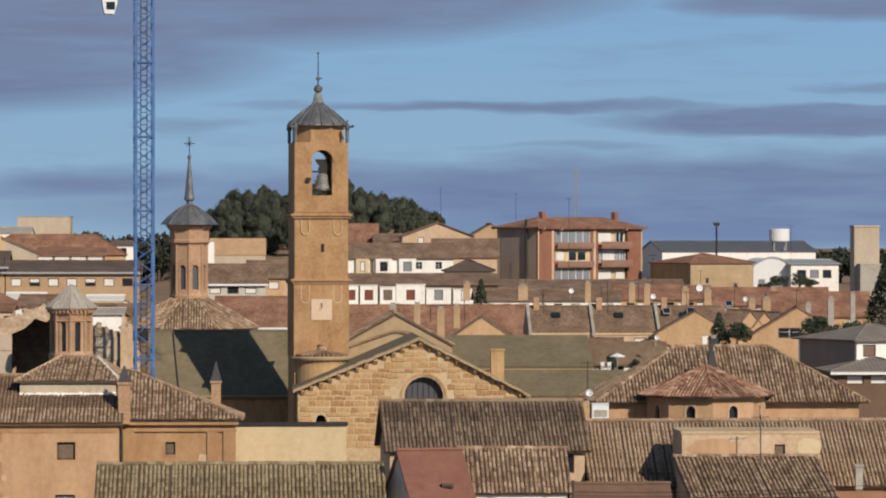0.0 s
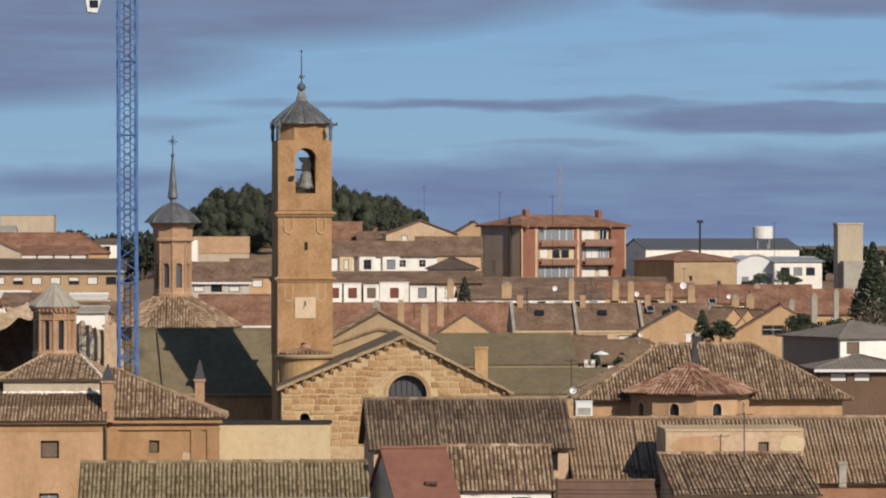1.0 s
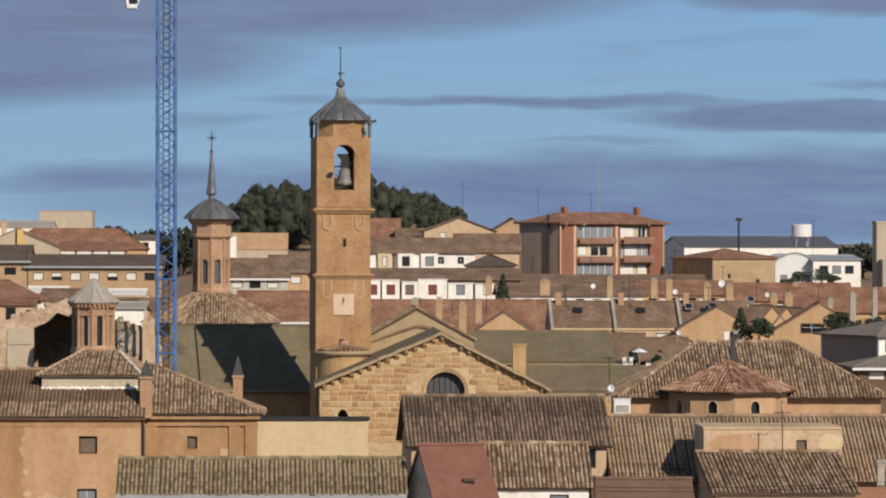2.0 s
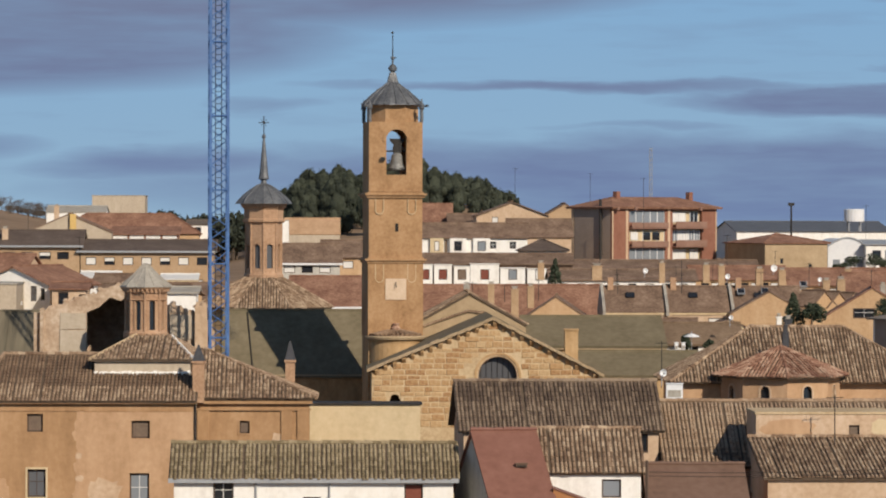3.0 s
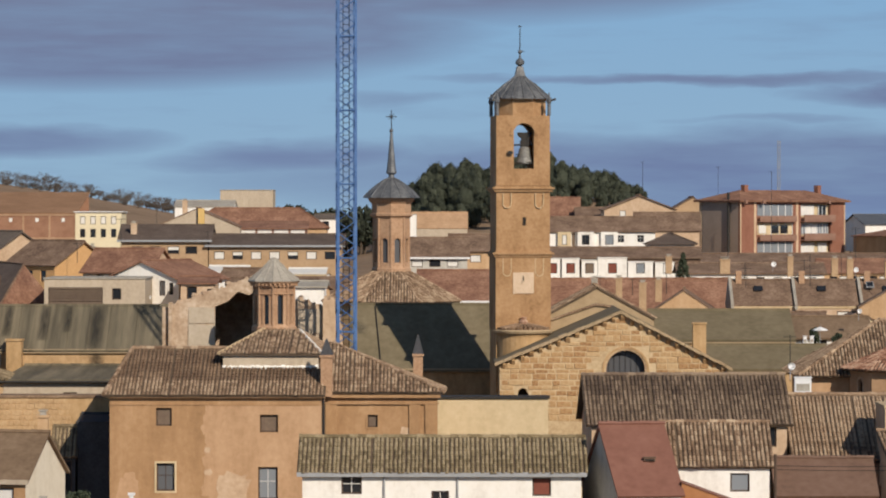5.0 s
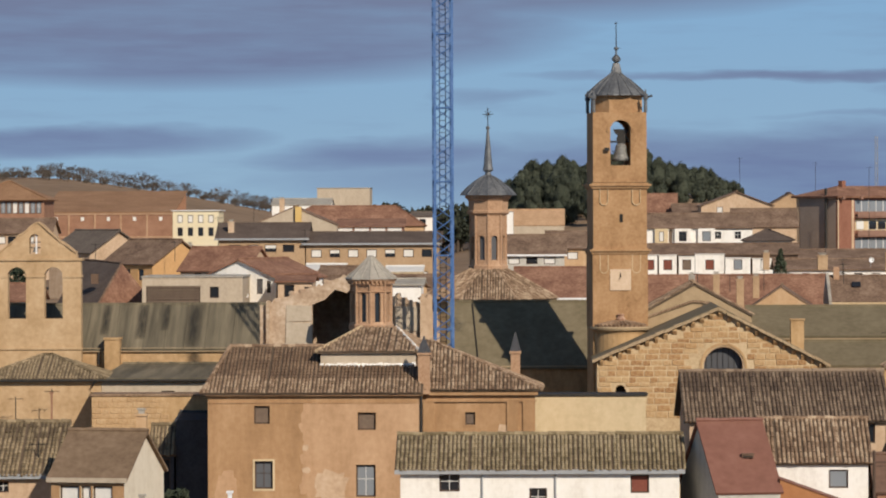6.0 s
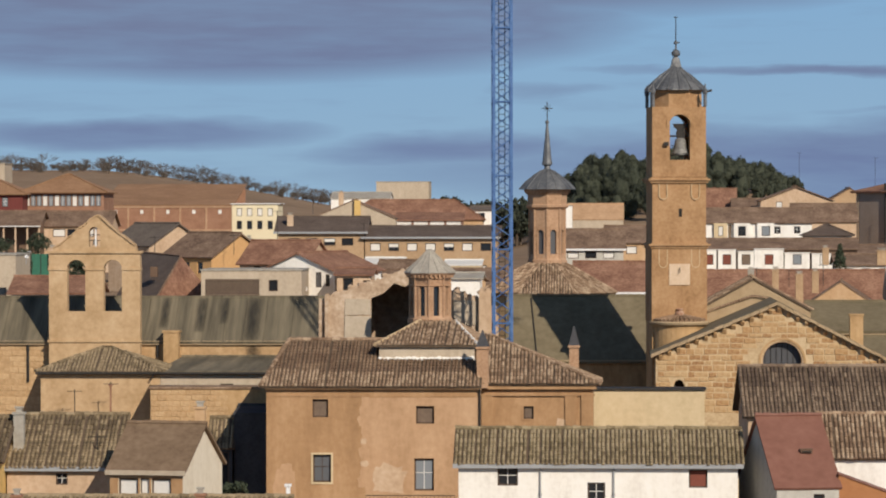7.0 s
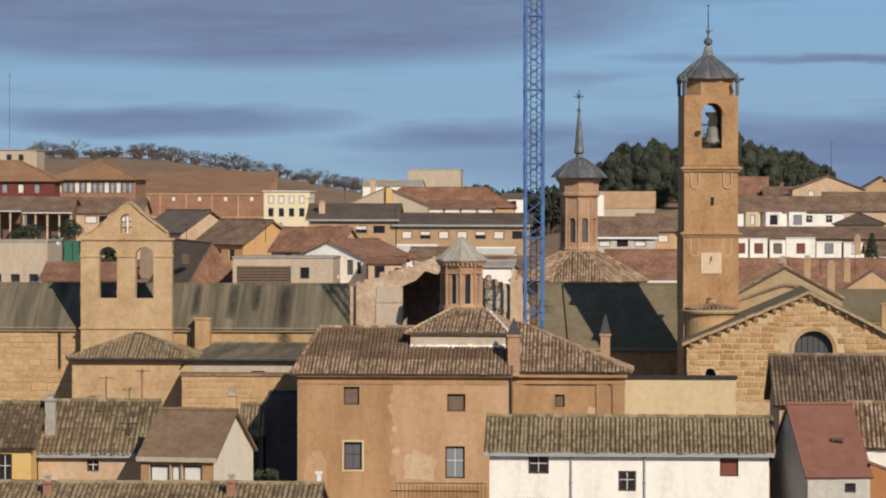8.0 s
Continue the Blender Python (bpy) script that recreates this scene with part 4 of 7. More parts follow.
def bell_gable():
    """A wall belfry with two arches and a pediment."""
    D = 279.0
    x0, x1 = -39.47, -32.98
    w = x1 - x0
    zb, zs, za = 12.21, 18.83, 21.14
    th = thing("bell_gable", "ochre stone bell gable with two empty arches", "bell gable", x0, D, 0)
    r = 0.66
    s1, s2 = -37.53 - x0, -34.91 - x0
    sill, spr = 14.6, 17.59
    A, B, C = arch(s1, r, sill, spr), arch(s2, r, sill, spr), arch(w / 2, 0.38, 19.2, 20.2)
    top = lambda x: zs if x < 0.25 or x > w - 0.25 else zs + 0.12 + (za - zs + 0.2) * max(0.0, 1 - abs(x - w / 2 - 0.15) / (w / 2)) ** 1.12 + 0.05 * math.sin(x * 5.3) * math.sin(x * 2.1)
    part("wall", strips(bmesh.new(), 0, w, 80, top, lambda x: A(x) + B(x) + C(x), 0, 0, 0.95), GABLESTONE, th)
    part("cornice", boxes((-0.12, w + 0.12, -0.12, 1.07, zs - 0.12, zs + 0.06)), GABLESTONE, th)
    for a, b in ((0, s1 - r), (s1 + r, s2 - r), (s2 + r, w)):
        part("impost", boxes((a - 0.05, b + 0.05, -0.07, 1.02, spr - 0.08, spr + 0.1)), GABLESTONE, th)
    part("string_course", boxes((-0.1, w + 0.1, -0.1, 0, zb + 0.2, zb + 0.36)), GABLESTONE, th)
    bm = bmesh.new()
    for zz in (19.62, 20.02):
        tube(bm, (w / 2 - 0.4, 0.4, zz), (w / 2 + 0.4, 0.4, zz), 0.04)
    part("bell_bar", bm, IRON, th)
    part("bell_post", boxes((w / 2 + 0.02, w / 2 + 0.12, 0.2, 0.3, 19.2, 20.5)), PLASTIC, th, "pale upright bar in the niche")
    rng = random.Random(61)
    for i in range(22):  # worn coping stones along the pediment
        u, v = 0.3 + (w - 0.6) * i / 22, 0.3 + (w - 0.6) * (i + 1) / 22 - 0.03
        k = rng.uniform(-0.02, 0.05)
        part("coping_stone", prism_y(bmesh.new(), [(u, top(u) - 0.02), (v, top(v) - 0.02), (v, top(v) + 0.1 + k), (u, top(u) + 0.1 + k)], -0.1 + rng.uniform(-0.03, 0.03), 1.05), GABLESTONE, th)
    b = thing("small_bell", "small dark bronze bell in the gable opening", "bell", x0 + w / 2, D + 0.4, 19.31)
    part("bell_body", lathe(bmesh.new(), [(0.2, 0), (0.17, 0.08), (0.13, 0.3), (0.05, 0.42)], 12), BRONZE, b)


bell_gable()


# ---- tower crane ----
def crane():
    D = 257.3
    cx = -6.75
    th = thing("tower_crane", "blue lattice tower crane mast standing behind the convent", "crane", cx, D, 0, 6)
    a, z0, z1, st = 0.57, 0.0, 44.0, 1.6
    for sx in (-1, 1):
        for sy in (-1, 1):
            part("leg", boxes((sx * a - 0.08, sx * a + 0.08, sy * a - 0.08, sy * a + 0.08, z0, z1)), BLUE, th)
    n = int((z1 - z0) / st)
    bmd = [bmesh.new() for _ in range(4)]
    for i in range(n):
        za, zm, zb = z0 + i * st, z0 + (i + 0.5) * st, z0 + (i + 1) * st
        for k, (sx, sy) in enumerate(((0, -1), (0, 1), (1, 0), (-1, 0))):
            f = -1 if k % 2 else 1
            P = lambda u, z: (f * u * a, sy * a, z) if sy else (sx * a, f * u * a, z)
            tube(bmd[k], P(-1, za), P(1, zm), 0.035, n=5), tube(bmd[k], P(1, zm), P(-1, zb), 0.035, n=5)
            if i % 3 == 0:
                tube(bmd[k], P(-1, za), P(1, za), 0.05, n=5)
    for bm in bmd:
        part("lattice", bm, BLUE, th)
    bm = bmesh.new()
    for s in (-0.2, 0.2):
        tube(bm, (s, 0.2, z0), (s, 0.2, z1), 0.025, n=4)
    for i in range(int(z1 / 0.4)):
        tube(bm, (-0.2, 0.2, i * 0.4), (0.2, 0.2, i * 0.4), 0.018, n=4)
    part("ladder", bm, IRON, th)
    # slewing head and the two arms, above the view
    part("slewing_ring", lathe(bmesh.new(), [(0.9, z1), (0.9, z1 + 0.5), (0.7, z1 + 0.6)], 16), BLUE, th)
    bm = bmesh.new()
    for s in (-0.5, 0.5):
        tube(bm, (-9.0, s, z1 + 1.0), (26.0, s, z1 + 1.0), 0.08)
    tube(bm, (0, 0, z1 + 2.3), (26.0, 0, z1 + 2.2), 0.07)
    for i in range(26):
        for s in (-0.5, 0.5):
            tube(bm, (i, s, z1 + 1.0), (i + 0.5, 0, z1 + 2.3), 0.03, n=4), tube(bm, (i + 0.5, 0, z1 + 2.3), (i + 1, s, z1 + 1.0), 0.03, n=4)
    part("jib", bm, BLUE, th)
    part("head", lathe(bmesh.new(), [(0.5, z1 + 0.6), (0.35, z1 + 3), (0.1, z1 + 5)], 4, math.pi / 4), BLUE, th)
    bm = bmesh.new()
    for s in (-0.14, 0.14):
        tube(bm, (-2.25 + s, -0.3, z1 + 1.0), (-2.25 + s, -0.3, 37.42), 0.015, n=4)
    part("hoist_rope", bm, IRON, th)
    zc = 36.69
    bm = bmesh.new()
    prism_y(bm, [(-2.7, zc + 1.7), (-2.78, zc + 0.9), (-2.62, zc + 0.05), (-2.0, zc), (-1.78, zc + 0.75), (-1.85, zc + 1.7)], -0.85, 0.25)
    part("cabin", bm, METALW, th, "pale grey hanging cabin box")
    part("cabin_window", boxes((-2.5, -1.95, -0.865, -0.84, zc + 0.3, zc + 0.8)), PANE, th)


crane()


# ---- convent ----
def patch(parent, cx, cz, w, h, y, material, seed, n=15):
    """A ragged patch of newer or older render on a wall."""
    rng = random.Random(seed)
    pts = []
    for i in range(n):
        a = 2 * math.pi * i / n
        r = rng.uniform(0.75, 1.1)
        pts.append((cx + w * r * math.copysign(abs(math.cos(a)) ** 0.6, math.cos(a)), cz + h * r * math.copysign(abs(math.sin(a)) ** 0.6, math.sin(a))))
    return part("render_patch", prism_y(bmesh.new(), pts, y - 0.012, y + 0.05), material, parent, "ragged patch of lighter render")


def convent():
    D = 245.0
    k = 0.035
    x0, x1, x2 = -21.1, -7.82, -0.8
    ze = 10.81
    th = thing("convent", "large brown rendered convent with an old barrel-tiled roof", "convent", x0, D, 0)
    w, w2 = x1 - x0, x2 - x0
    X = lambda px: (px - 527) * k
    wins = [(X(609), 0.77, 0.98, 1.12, "shutter", None), (X(793), 1.2, 1.12, 1.08, "shutter", None), (X(610), 4.2, 1.12, 1.72, "grey", CREAM), (X(790), 4.45, 1.2, 1.98, "glazed", None)]
    holes = [(a, ze - b - d, c, d) for a, b, c, d, *_ in wins]
    bm = bmesh.new()
    pierced(bm, w, -1, ze, holes, 0, 0.5)
    box(bm, 0, 0.5, 0.5, 16, -1, ze)
    part("wall", bm, ADOBE, th)
    bm = bmesh.new()
    h2 = (X(983), ze - 2.05, 0.62, 0.78)
    pierced(bm, w2, -1, ze + 0.1, [h2], 1.5, 0.5, w)
    box(bm, w2 - 0.5, w2, 2.0, 8.0, -1, ze + 0.1)
    part("wing_wall", bm, ADOBE, th)
    window(th, *h2, 1.5, "shutter", surround=ADOBE)
    for a, b, c, d, s, u in wins:
        window(th, a, ze - b - d, c, d, 0.0, s, 0.2, surround=u)
    # added near-black panels, the rooms' darkness as a colour
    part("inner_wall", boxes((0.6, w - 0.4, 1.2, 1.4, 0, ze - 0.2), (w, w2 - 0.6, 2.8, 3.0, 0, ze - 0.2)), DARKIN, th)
    hw = [(a - 0.02, ze - b - d - 0.02, c + 0.04, d + 0.04) for a, b, c, d, *_ in wins if a > X(720)]
    part("newer_render", pierced(bmesh.new(), w - 0.02, 3.87, ze - 0.66, hw, -0.02, 0.04, X(703)), ADOBEL, th, "lighter newer render")
    for q in range(9):
        patch(th, X(703), ze - 0.9 - 0.62 * q, 0.28 + 0.12 * (q % 3), 0.4, -0.003 - 0.002 * q, ADOBEL, 40 + q, 13)
    patch(th, X(700), 7.44, 0.2, 0.2, -0.03, PINKISH, 6, 9), patch(th, X(702), 6.04, 0.3, 0.22, -0.033, PINKISH, 7, 9)
    patch(th, X(745), 5.06, 1.1, 1.0, -0.036, PINKISH, 8, 22), patch(th, X(1050), 8.52, 0.35, 0.28, 1.5, PINKISH, 9, 9), patch(th, X(560), 4.64, 0.7, 1.4, 0.0, ADOBEL, 10, 22)
    # eaves moulding in steps
    part("eaves_moulding", boxes((-0.03, w * 0.48, -0.05, 0, ze - 0.6, ze - 0.52), (w * 0.48 + 0.02, w + 0.03, -0.035, 0, ze - 0.62, ze - 0.54), (-0.05, w + 0.1, -0.3, 0, ze - 0.14, ze - 0.02)), ADOBE, th)
    part("eaves_moulding", boxes((w, w2 + 0.1, 1.35, 1.5, ze - 0.62, ze - 0.5), (w, w2 + 0.2, 1.2, 1.5, ze - 0.2, ze + 0.02)), ADOBE, th)
    for xx in (w + 0.05, w2 - 1.75, w2 - 0.75):
        part("pilaster", boxes((xx, xx + 0.7, 1.38, 1.5, 0, ze - 0.62)), ADOBE, th)
    part("downpipe", tube(bmesh.new(), (w - 0.02, -0.1, 0), (w - 0.02, -0.1, ze - 0.1), 0.07), IRON, th)
    zr0, zr1 = 3.52 - 0.9, 4.08 + 0.05
    for i in range(23):
        part("baluster", tube(bmesh.new(), (X(705) + 0.25 * i, -0.8, zr0), (X(705) + 0.25 * i, -0.8, zr1), 0.014, n=4), IRON, th)
    part("balcony_rail", tube(bmesh.new(), (X(705), -0.8, zr1), (X(863), -0.8, zr1), 0.03), IRON, th)
    part("balcony", boxes((X(705), X(863), -0.9, 0, 3.52 - 1.1, 3.52 - 0.9)), ADOBE, th)
    # roof: front slope, the lower wing hipped at its end
    zr = 13.5
    A = [(-0.35, -0.4, ze + 0.05), (w + 0.1, -0.4, ze + 0.05), (w + 0.1, 6.5, zr), (0.9, 6.5, zr)]
    left = [(-0.35, 14, ze), (-0.35, -0.4, ze + 0.05), (0.9, 6.5, zr)]
    zr2 = 13.82
    Bp = [(w + 0.1, 1.05, ze + 0.16), (w2 + 0.45, 1.05, ze + 0.16), (w + 0.4, 6.5, zr2), (w + 0.1, 6.5, zr2)]
    Cp = [(w2 + 0.45, 1.05, ze + 0.16), (w2 + 0.45, 8.5, ze + 0.16), (w + 0.4, 6.5, zr2)]
    for i, pl in enumerate((A, left, Bp, Cp)):
        part("roof", slab(bmesh.new(), pl, 0.14), UNDER, th)
        tiles(th, pl, TILE_O if i == 0 else TILE, 0.235, 0.45, 300 if i == 0 else 0)
    part("roof", slab(bmesh.new(), [(w + 0.1, 13, ze), (0.9, 13, ze), (0.9, 6.5, zr), (w + 0.1, 6.5, zr)], 0.14), UNDER, th)
    ridge_caps(th, A[3], A[2], TILE), ridge_caps(th, Bp[1], Bp[2], TILE), ridge_caps(th, A[0], A[3], TILE)
    # raised block that carries the lantern
    u0, u1 = X(722), X(893)
    zl0, zl1, zl2 = ze + 0.6, 13.28, 14.56
    part("lantern_block", boxes((u0, u1, 3.55, 14, zl0, zl1)), BEIGE, th, "pale plastered block")
    rng = random.Random(44)
    for i in range(34):
        a, r = u0 + (u1 - u0) * i / 34, rng.uniform(0.06, 0.17)
        part("mortar_lump", tube(bmesh.new(), (a - 0.03, 3.47, 12.43 + rng.uniform(-0.05, 0.05)), (a + (u1 - u0) / 30, 3.47, 12.45 + rng.uniform(-0.05, 0.05)), r, r * rng.uniform(0.7, 1.2), 6), WHITE, th)
    e = [(u0 - 0.25, 3.3, zl1), (u1 + 0.25, 3.3, zl1), (X(850), 11.7, zl2), (X(785), 11.7, zl2)]
    part("roof", slab(bmesh.new(), e, 0.12), UNDER, th)
    tiles(th, e, TILE, 0.23, 0.5)
    r_ = [(u1 + 0.25, 3.3, zl1), (u1 + 0.6, 14, zl1), (X(850), 11.7, zl2)]
    l_ = [(u0 - 0.25, 14, zl1), (u0 - 0.25, 3.3, zl1), (X(785), 11.7, zl2)]
    for pl in (r_, l_):
        part("roof", slab(bmesh.new(), pl, 0.12), UNDER, th)
        tiles(th, pl, TILE, 0.23, 0.5)
    ridge_caps(th, e[1], e[2], WHITE, 0.11), ridge_caps(th, e[0], e[3], MORTAR, 0.12)
    return th


convent()


def pinnacle_chimney(px, top, cap, bot, D, w):
    th = thing("chimney", "orange brick chimney with a dark slate pyramid cap", "chimney", px, D, bot, group="capped chimneys")
    h = cap - bot
    part("shaft", boxes((-w / 2, w / 2, -w / 2, w / 2, 0, h), (-w / 2 - 0.08, w / 2 + 0.08, -w / 2 - 0.08, w / 2 + 0.08, h - 0.15, h)), BRICKP, th)
    part("cap", lathe(bmesh.new(), [(w * 0.8, h), (w * 0.78, h + 0.05), (0.05, top - bot)], 4, math.pi / 4), SLATESHADE, th)


pinnacle_chimney(-7.69, 14.3, 13.28, 10.7, 246.3, 0.72)
pinnacle_chimney(-2.05, 14.35, 13.12, 10.95, 253.0, 0.6)

house("cream_annexe", "plain cream rendered wall block with a dark coping", -0.93, 6.3, 254.0, 2.2, 0, 10.18, 0, CREAM, IRON, "flat", oh=0.12, category="annexe")


def ruin():
    """A half-ruined shed of plastered masonry: broken sloping top, a gabled dark opening, a brick pier at its end."""
    D = 263.0
    x0 = -19.15
    th = thing("ruined_building", "half-ruined pale plastered building with a dark gabled opening", "ruin", x0, D, 0)
    line = ((0, 15.45), (0.45, 16.1), (1.7, 16.42), (3.0, 16.86), (4.35, 17.34), (5.1, 17.7), (5.85, 17.9), (6.5, 17.5), (8.8, 16.5), (9.75, 16.35), (10.6, 15.95), (12.1, 14.6))
    hole = ((3.53, 15.9), (4.35, 16.24), (5.04, 16.9), (5.8, 16.66), (6.36, 17.2))

    def along(pts, x):
        for (a, c), (b, d) in zip(pts, pts[1:]):
            if a <= x <= b:
                return c + (d - c) * (x - a) / (b - a)
        return pts[-1][1]
    rng = random.Random(9)
    cuts = [rng.uniform(-0.12, 0.1) for _ in range(90)]
    top = lambda x: along(line, x) + cuts[int(x * 6)]
    gap = lambda x: [(0.0, along(hole, x))] if 3.53 < x < 6.36 else []
    part("wall", strips(bmesh.new(), 0, 12.0, 130, top, gap, 0, 0, 0.6), RUBBLE, th)
    part("roof", slab(bmesh.new(), [(0.2, 0.3, 15.6), (5.8, 0.3, 17.45), (5.8, 5.6, 17.3), (0.2, 5.6, 15.4)], 0.2), TILEP, th, "sagging brown roof")
    part("roof", slab(bmesh.new(), [(5.8, 0.3, 17.45), (11.0, 0.3, 15.5), (11.0, 5.6, 15.3), (5.8, 5.6, 17.3)], 0.2), TILEP, th)
    part("return_wall", boxes((0, 0.5, 0.6, 5.2, 0, 15.2), (8.3, 8.8, 0.6, 5.2, 0, 15.9)), RUBBLE, th)
    part("back_wall", strips(bmesh.new(), 0.5, 11, 30, lambda x: along(line, x) - 0.45, lambda x: [], 0, 5.2, 0.4), RUBBLE, th)
    for i, (a, b, c, d) in enumerate(((1.75, 3.5, 14.78, 15.88), (1.7, 3.52, 11.0, 14.74), (9.02, 10.6, 14.1, 15.78))):
        part("plaster_panel", prism_y(bmesh.new(), [(a, c), (b, c + 0.03), (b - 0.04, d - 0.05), (a + 0.05, d)], -0.07 - 0.01 * i, 0.02), BEIGE, th, "pale plastered panel")
    for i in range(15):  # loose stones along the broken top
        x = 0.2 + 11.2 * rng.random()
        r = rng.uniform(0.12, 0.26)
        z = top(x) - 0.04
        part("loose_stone", lathe(bmesh.new(), [(r * 0.7, z - 0.1), (r, z + r * 0.3), (r * 0.8, z + r * 0.8), (r * 0.3, z + r)], 6, rng.uniform(0, 3), x, 0.25), RUBBLE, th)
    part("brick_pier", boxes((10.7, 11.5, -0.5, 0.4, 0, 16.35), (10.78, 10.98, -0.5, 0.4, 16.35, 16.6), (11.2, 11.42, -0.5, 0.4, 16.35, 16.55), (11.5, 11.85, -0.3, 0.4, 0, 15.4)), PINKISH, th, "broken pinkish brick pier")
    part("stub_post", boxes((0.05, 0.25, -0.5, -0.25, 0, 15.9), (0.45, 0.68, -0.45, -0.2, 0, 16.2)), RUBBLE, th)


ruin()

# ---- chapel ----
house("chapel", "ochre chapel with a wide hipped barrel-tile roof", 24.12, 41.59, 268.0, 11, 0, 11.05, 3.53, ADOBEL, TILE, "hip", oh=0.6, tile=0.24, category="chapel")


def apse():
    th = thing("apse", "polygonal chapel apse with ruddy tiled roof and arched windows", "apse", 31.07, 267.5, 0)
    r, z0, z1 = 4.5, 11.61, 13.53
    n, ph = 8, math.pi / 8 - math.pi / 2 + math.pi / 8
    for i in range(n):
        a0, a1 = ph + 2 * math.pi * (i - 1) / n, ph + 2 * math.pi * i / n
        mid = (a0 + a1) / 2
        if math.sin(mid) > 0.5:
            continue
        side = 2 * (r - 0.45) * math.sin(math.pi / n)
        ap = (r - 0.45) * math.cos(math.pi / n)
        bm = bmesh.new()
        strips(bm, -side / 2, side / 2, 24, lambda x: z0, arch(0, 0.34, z0 - 1.75, z0 - 0.95), 0, -ap, 0.4)
        wl = part("wall", bm, ADOBEL, th)
        wl.rotation_euler = (0, 0, mid + math.pi / 2)
        part("pane", boxes((-0.4, 0.4, -ap + 0.25, -ap + 0.28, z0 - 1.75, z0 - 0.6)), PANE, wl)
        part("archivolt", arch_ring(bmesh.new(), 0, z0 - 0.95, 0.33, 0.12, -ap - 0.04, -ap + 0.1, 10, 0.8), PINKISH, wl)
        R = r + 0.15
        pl = [(R * math.cos(a0), R * math.sin(a0), z0), (R * math.cos(a1), R * math.sin(a1), z0), (0, 0, z1)]
        part("roof", slab(bmesh.new(), pl, 0.12), UNDER, th)
        tiles(th, pl, TILER, 0.24, 0.5)
        ridge_caps(th, pl[1], pl[2], TILER, 0.14)
    part("chimney_stub", boxes((0.2, 0.62, 0.3, 0.75, z1 - 0.5, z1 + 1.0), (0.28, 0.54, 0.38, 0.67, z1 + 1.0, z1 + 1.5)), SLATESHADE, th, "sooty dark chimney stub")


apse()

# ---- roofs and houses close by ----
house("white_house", "whitewashed long house under a mossy barrel-tile roof", -7.96, 7.07, 213.0, 7, 0, 8.13, 1.57, WHITE, TILEM, "gx", oh=0.3, tile=0.235, single=300, fascia=METALG,
      wins=[(2.1, 0.2, 1.1, 0.98, "white"), (12.4, 0.3, 1.0, 0.98, "red"), (6.95, 1.0, 0.95, 1.1, "white"), (2.0, 2.5, 1.2, 1.2, "dark"), (12.4, 2.6, 1.1, 1.2, "dark")])
house("red_roof_house", "narrow pale house under a red sheet roof", 9.03, 12.42, 210.0, 9, 0, 7.06, 3.49, GREYW, REDMET, "gx", oh=0.15, rz=11,
      wins=[(2.0, 0.35, 0.6, 0.5, "dark")])
house("tiled_house", "white house with a brown barrel-tile roof", 11.67, 17.24, 213.4, 7, 0, 8.46, 2.04, WHITE, TILE, "gx", oh=0.25, tile=0.235,
      wins=[(3.45, 0.4, 1.05, 1.0, "pale")])
house("dark_roof_house", "house under a dark weathered barrel-tile roof", 8.16, 19.47, 228.0, 8, 0, 10.01, 2.47, PINKISH, TILED, "gx", oh=0.35, tile=0.235, single=300, rz=2,
      wins=[(10.0, 0.3, 0.7, 1.1, "dark")])
house("long_roof_house", "broad house under a patched barrel-tile roof", 19.91, 39.17, 227.0, 12, 0, 7.99, 3.29, REDBRICK, TILE_O, "gx", oh=0.35, tile=0.235, single=300)
LOFT = house("plastered_loft", "plastered loft wall rising from a tiled roof, render peeling", 24.64, 32.5, 224.0, 5, 8, 11.06, 0.05, PINKISH, MORTAR, "flat", oh=0.05, category="loft",
      wins=[(5.3, 0.6, 0.6, 0.75, "shutter")])
house("lower_roof_house", "house with a mossy tiled roof below the loft", 24.36, 32.07, 215.5, 8, 0, 7.96, 1.65, PINKISH, TILE, "shed", oh=0.25, tile=0.235)
house("flat_red_house", "low house with a plain reddish roof", 17.7, 22.91, 213.0, 6, 0, 6.88, 1.73, REDBRICK, BROWNSHEET, "gx", oh=0.2)
house("peach_house", "peach house with a mossy tiled roof", -31.22, -25.59, 205.0, 8, 0, 8.47, 2.37, PINKISH, TILEW, "gx", oh=0.3, tile=0.235, single=200, fascia=METALG,
      wins=[(2.55, 0.35, 0.62, 0.6, "white")])
house("yellow_house", "yellow house with a tiled roof and white window", -36.44, -31.3, 203.0, 8, 0, 8.89, 1.93, YELLOW, TILEW, "gx", oh=0.3, tile=0.235,
      wins=[(3.4, 0.35, 0.75, 1.4, "white")])
GW = [(0.45, 0.4, 1.05, 1.2, "blind"), (1.6, 0.4, 0.5, 1.2, "blind"), (2.2, 0.4, 1.05, 1.2, "blind")]
gab = house("gable_house", "brown-fronted house with a cream gable end", -25.2, -21.34, 200.0, 7, 0, 8.63, 2.1, PALECREAM, TILEP, "gx", oh=0.2, rz=-11, fascia=BEIGE, wins=GW)
part("cladding", pierced(bmesh.new(), 3.86, -1, 8.63 - 0.02, [(a, 8.63 - b - d, c, d) for a, b, c, d, _ in GW], -0.025, 0.02), ADOBE, gab, "brown rendered front")
house("front_row_house", "low house in front with a tiled roof", -31.24, -15.19, 186.0, 6, 0, 7.09, 0.87, PINKISH, TILEW, "gx", oh=0.2, tile=0.235)

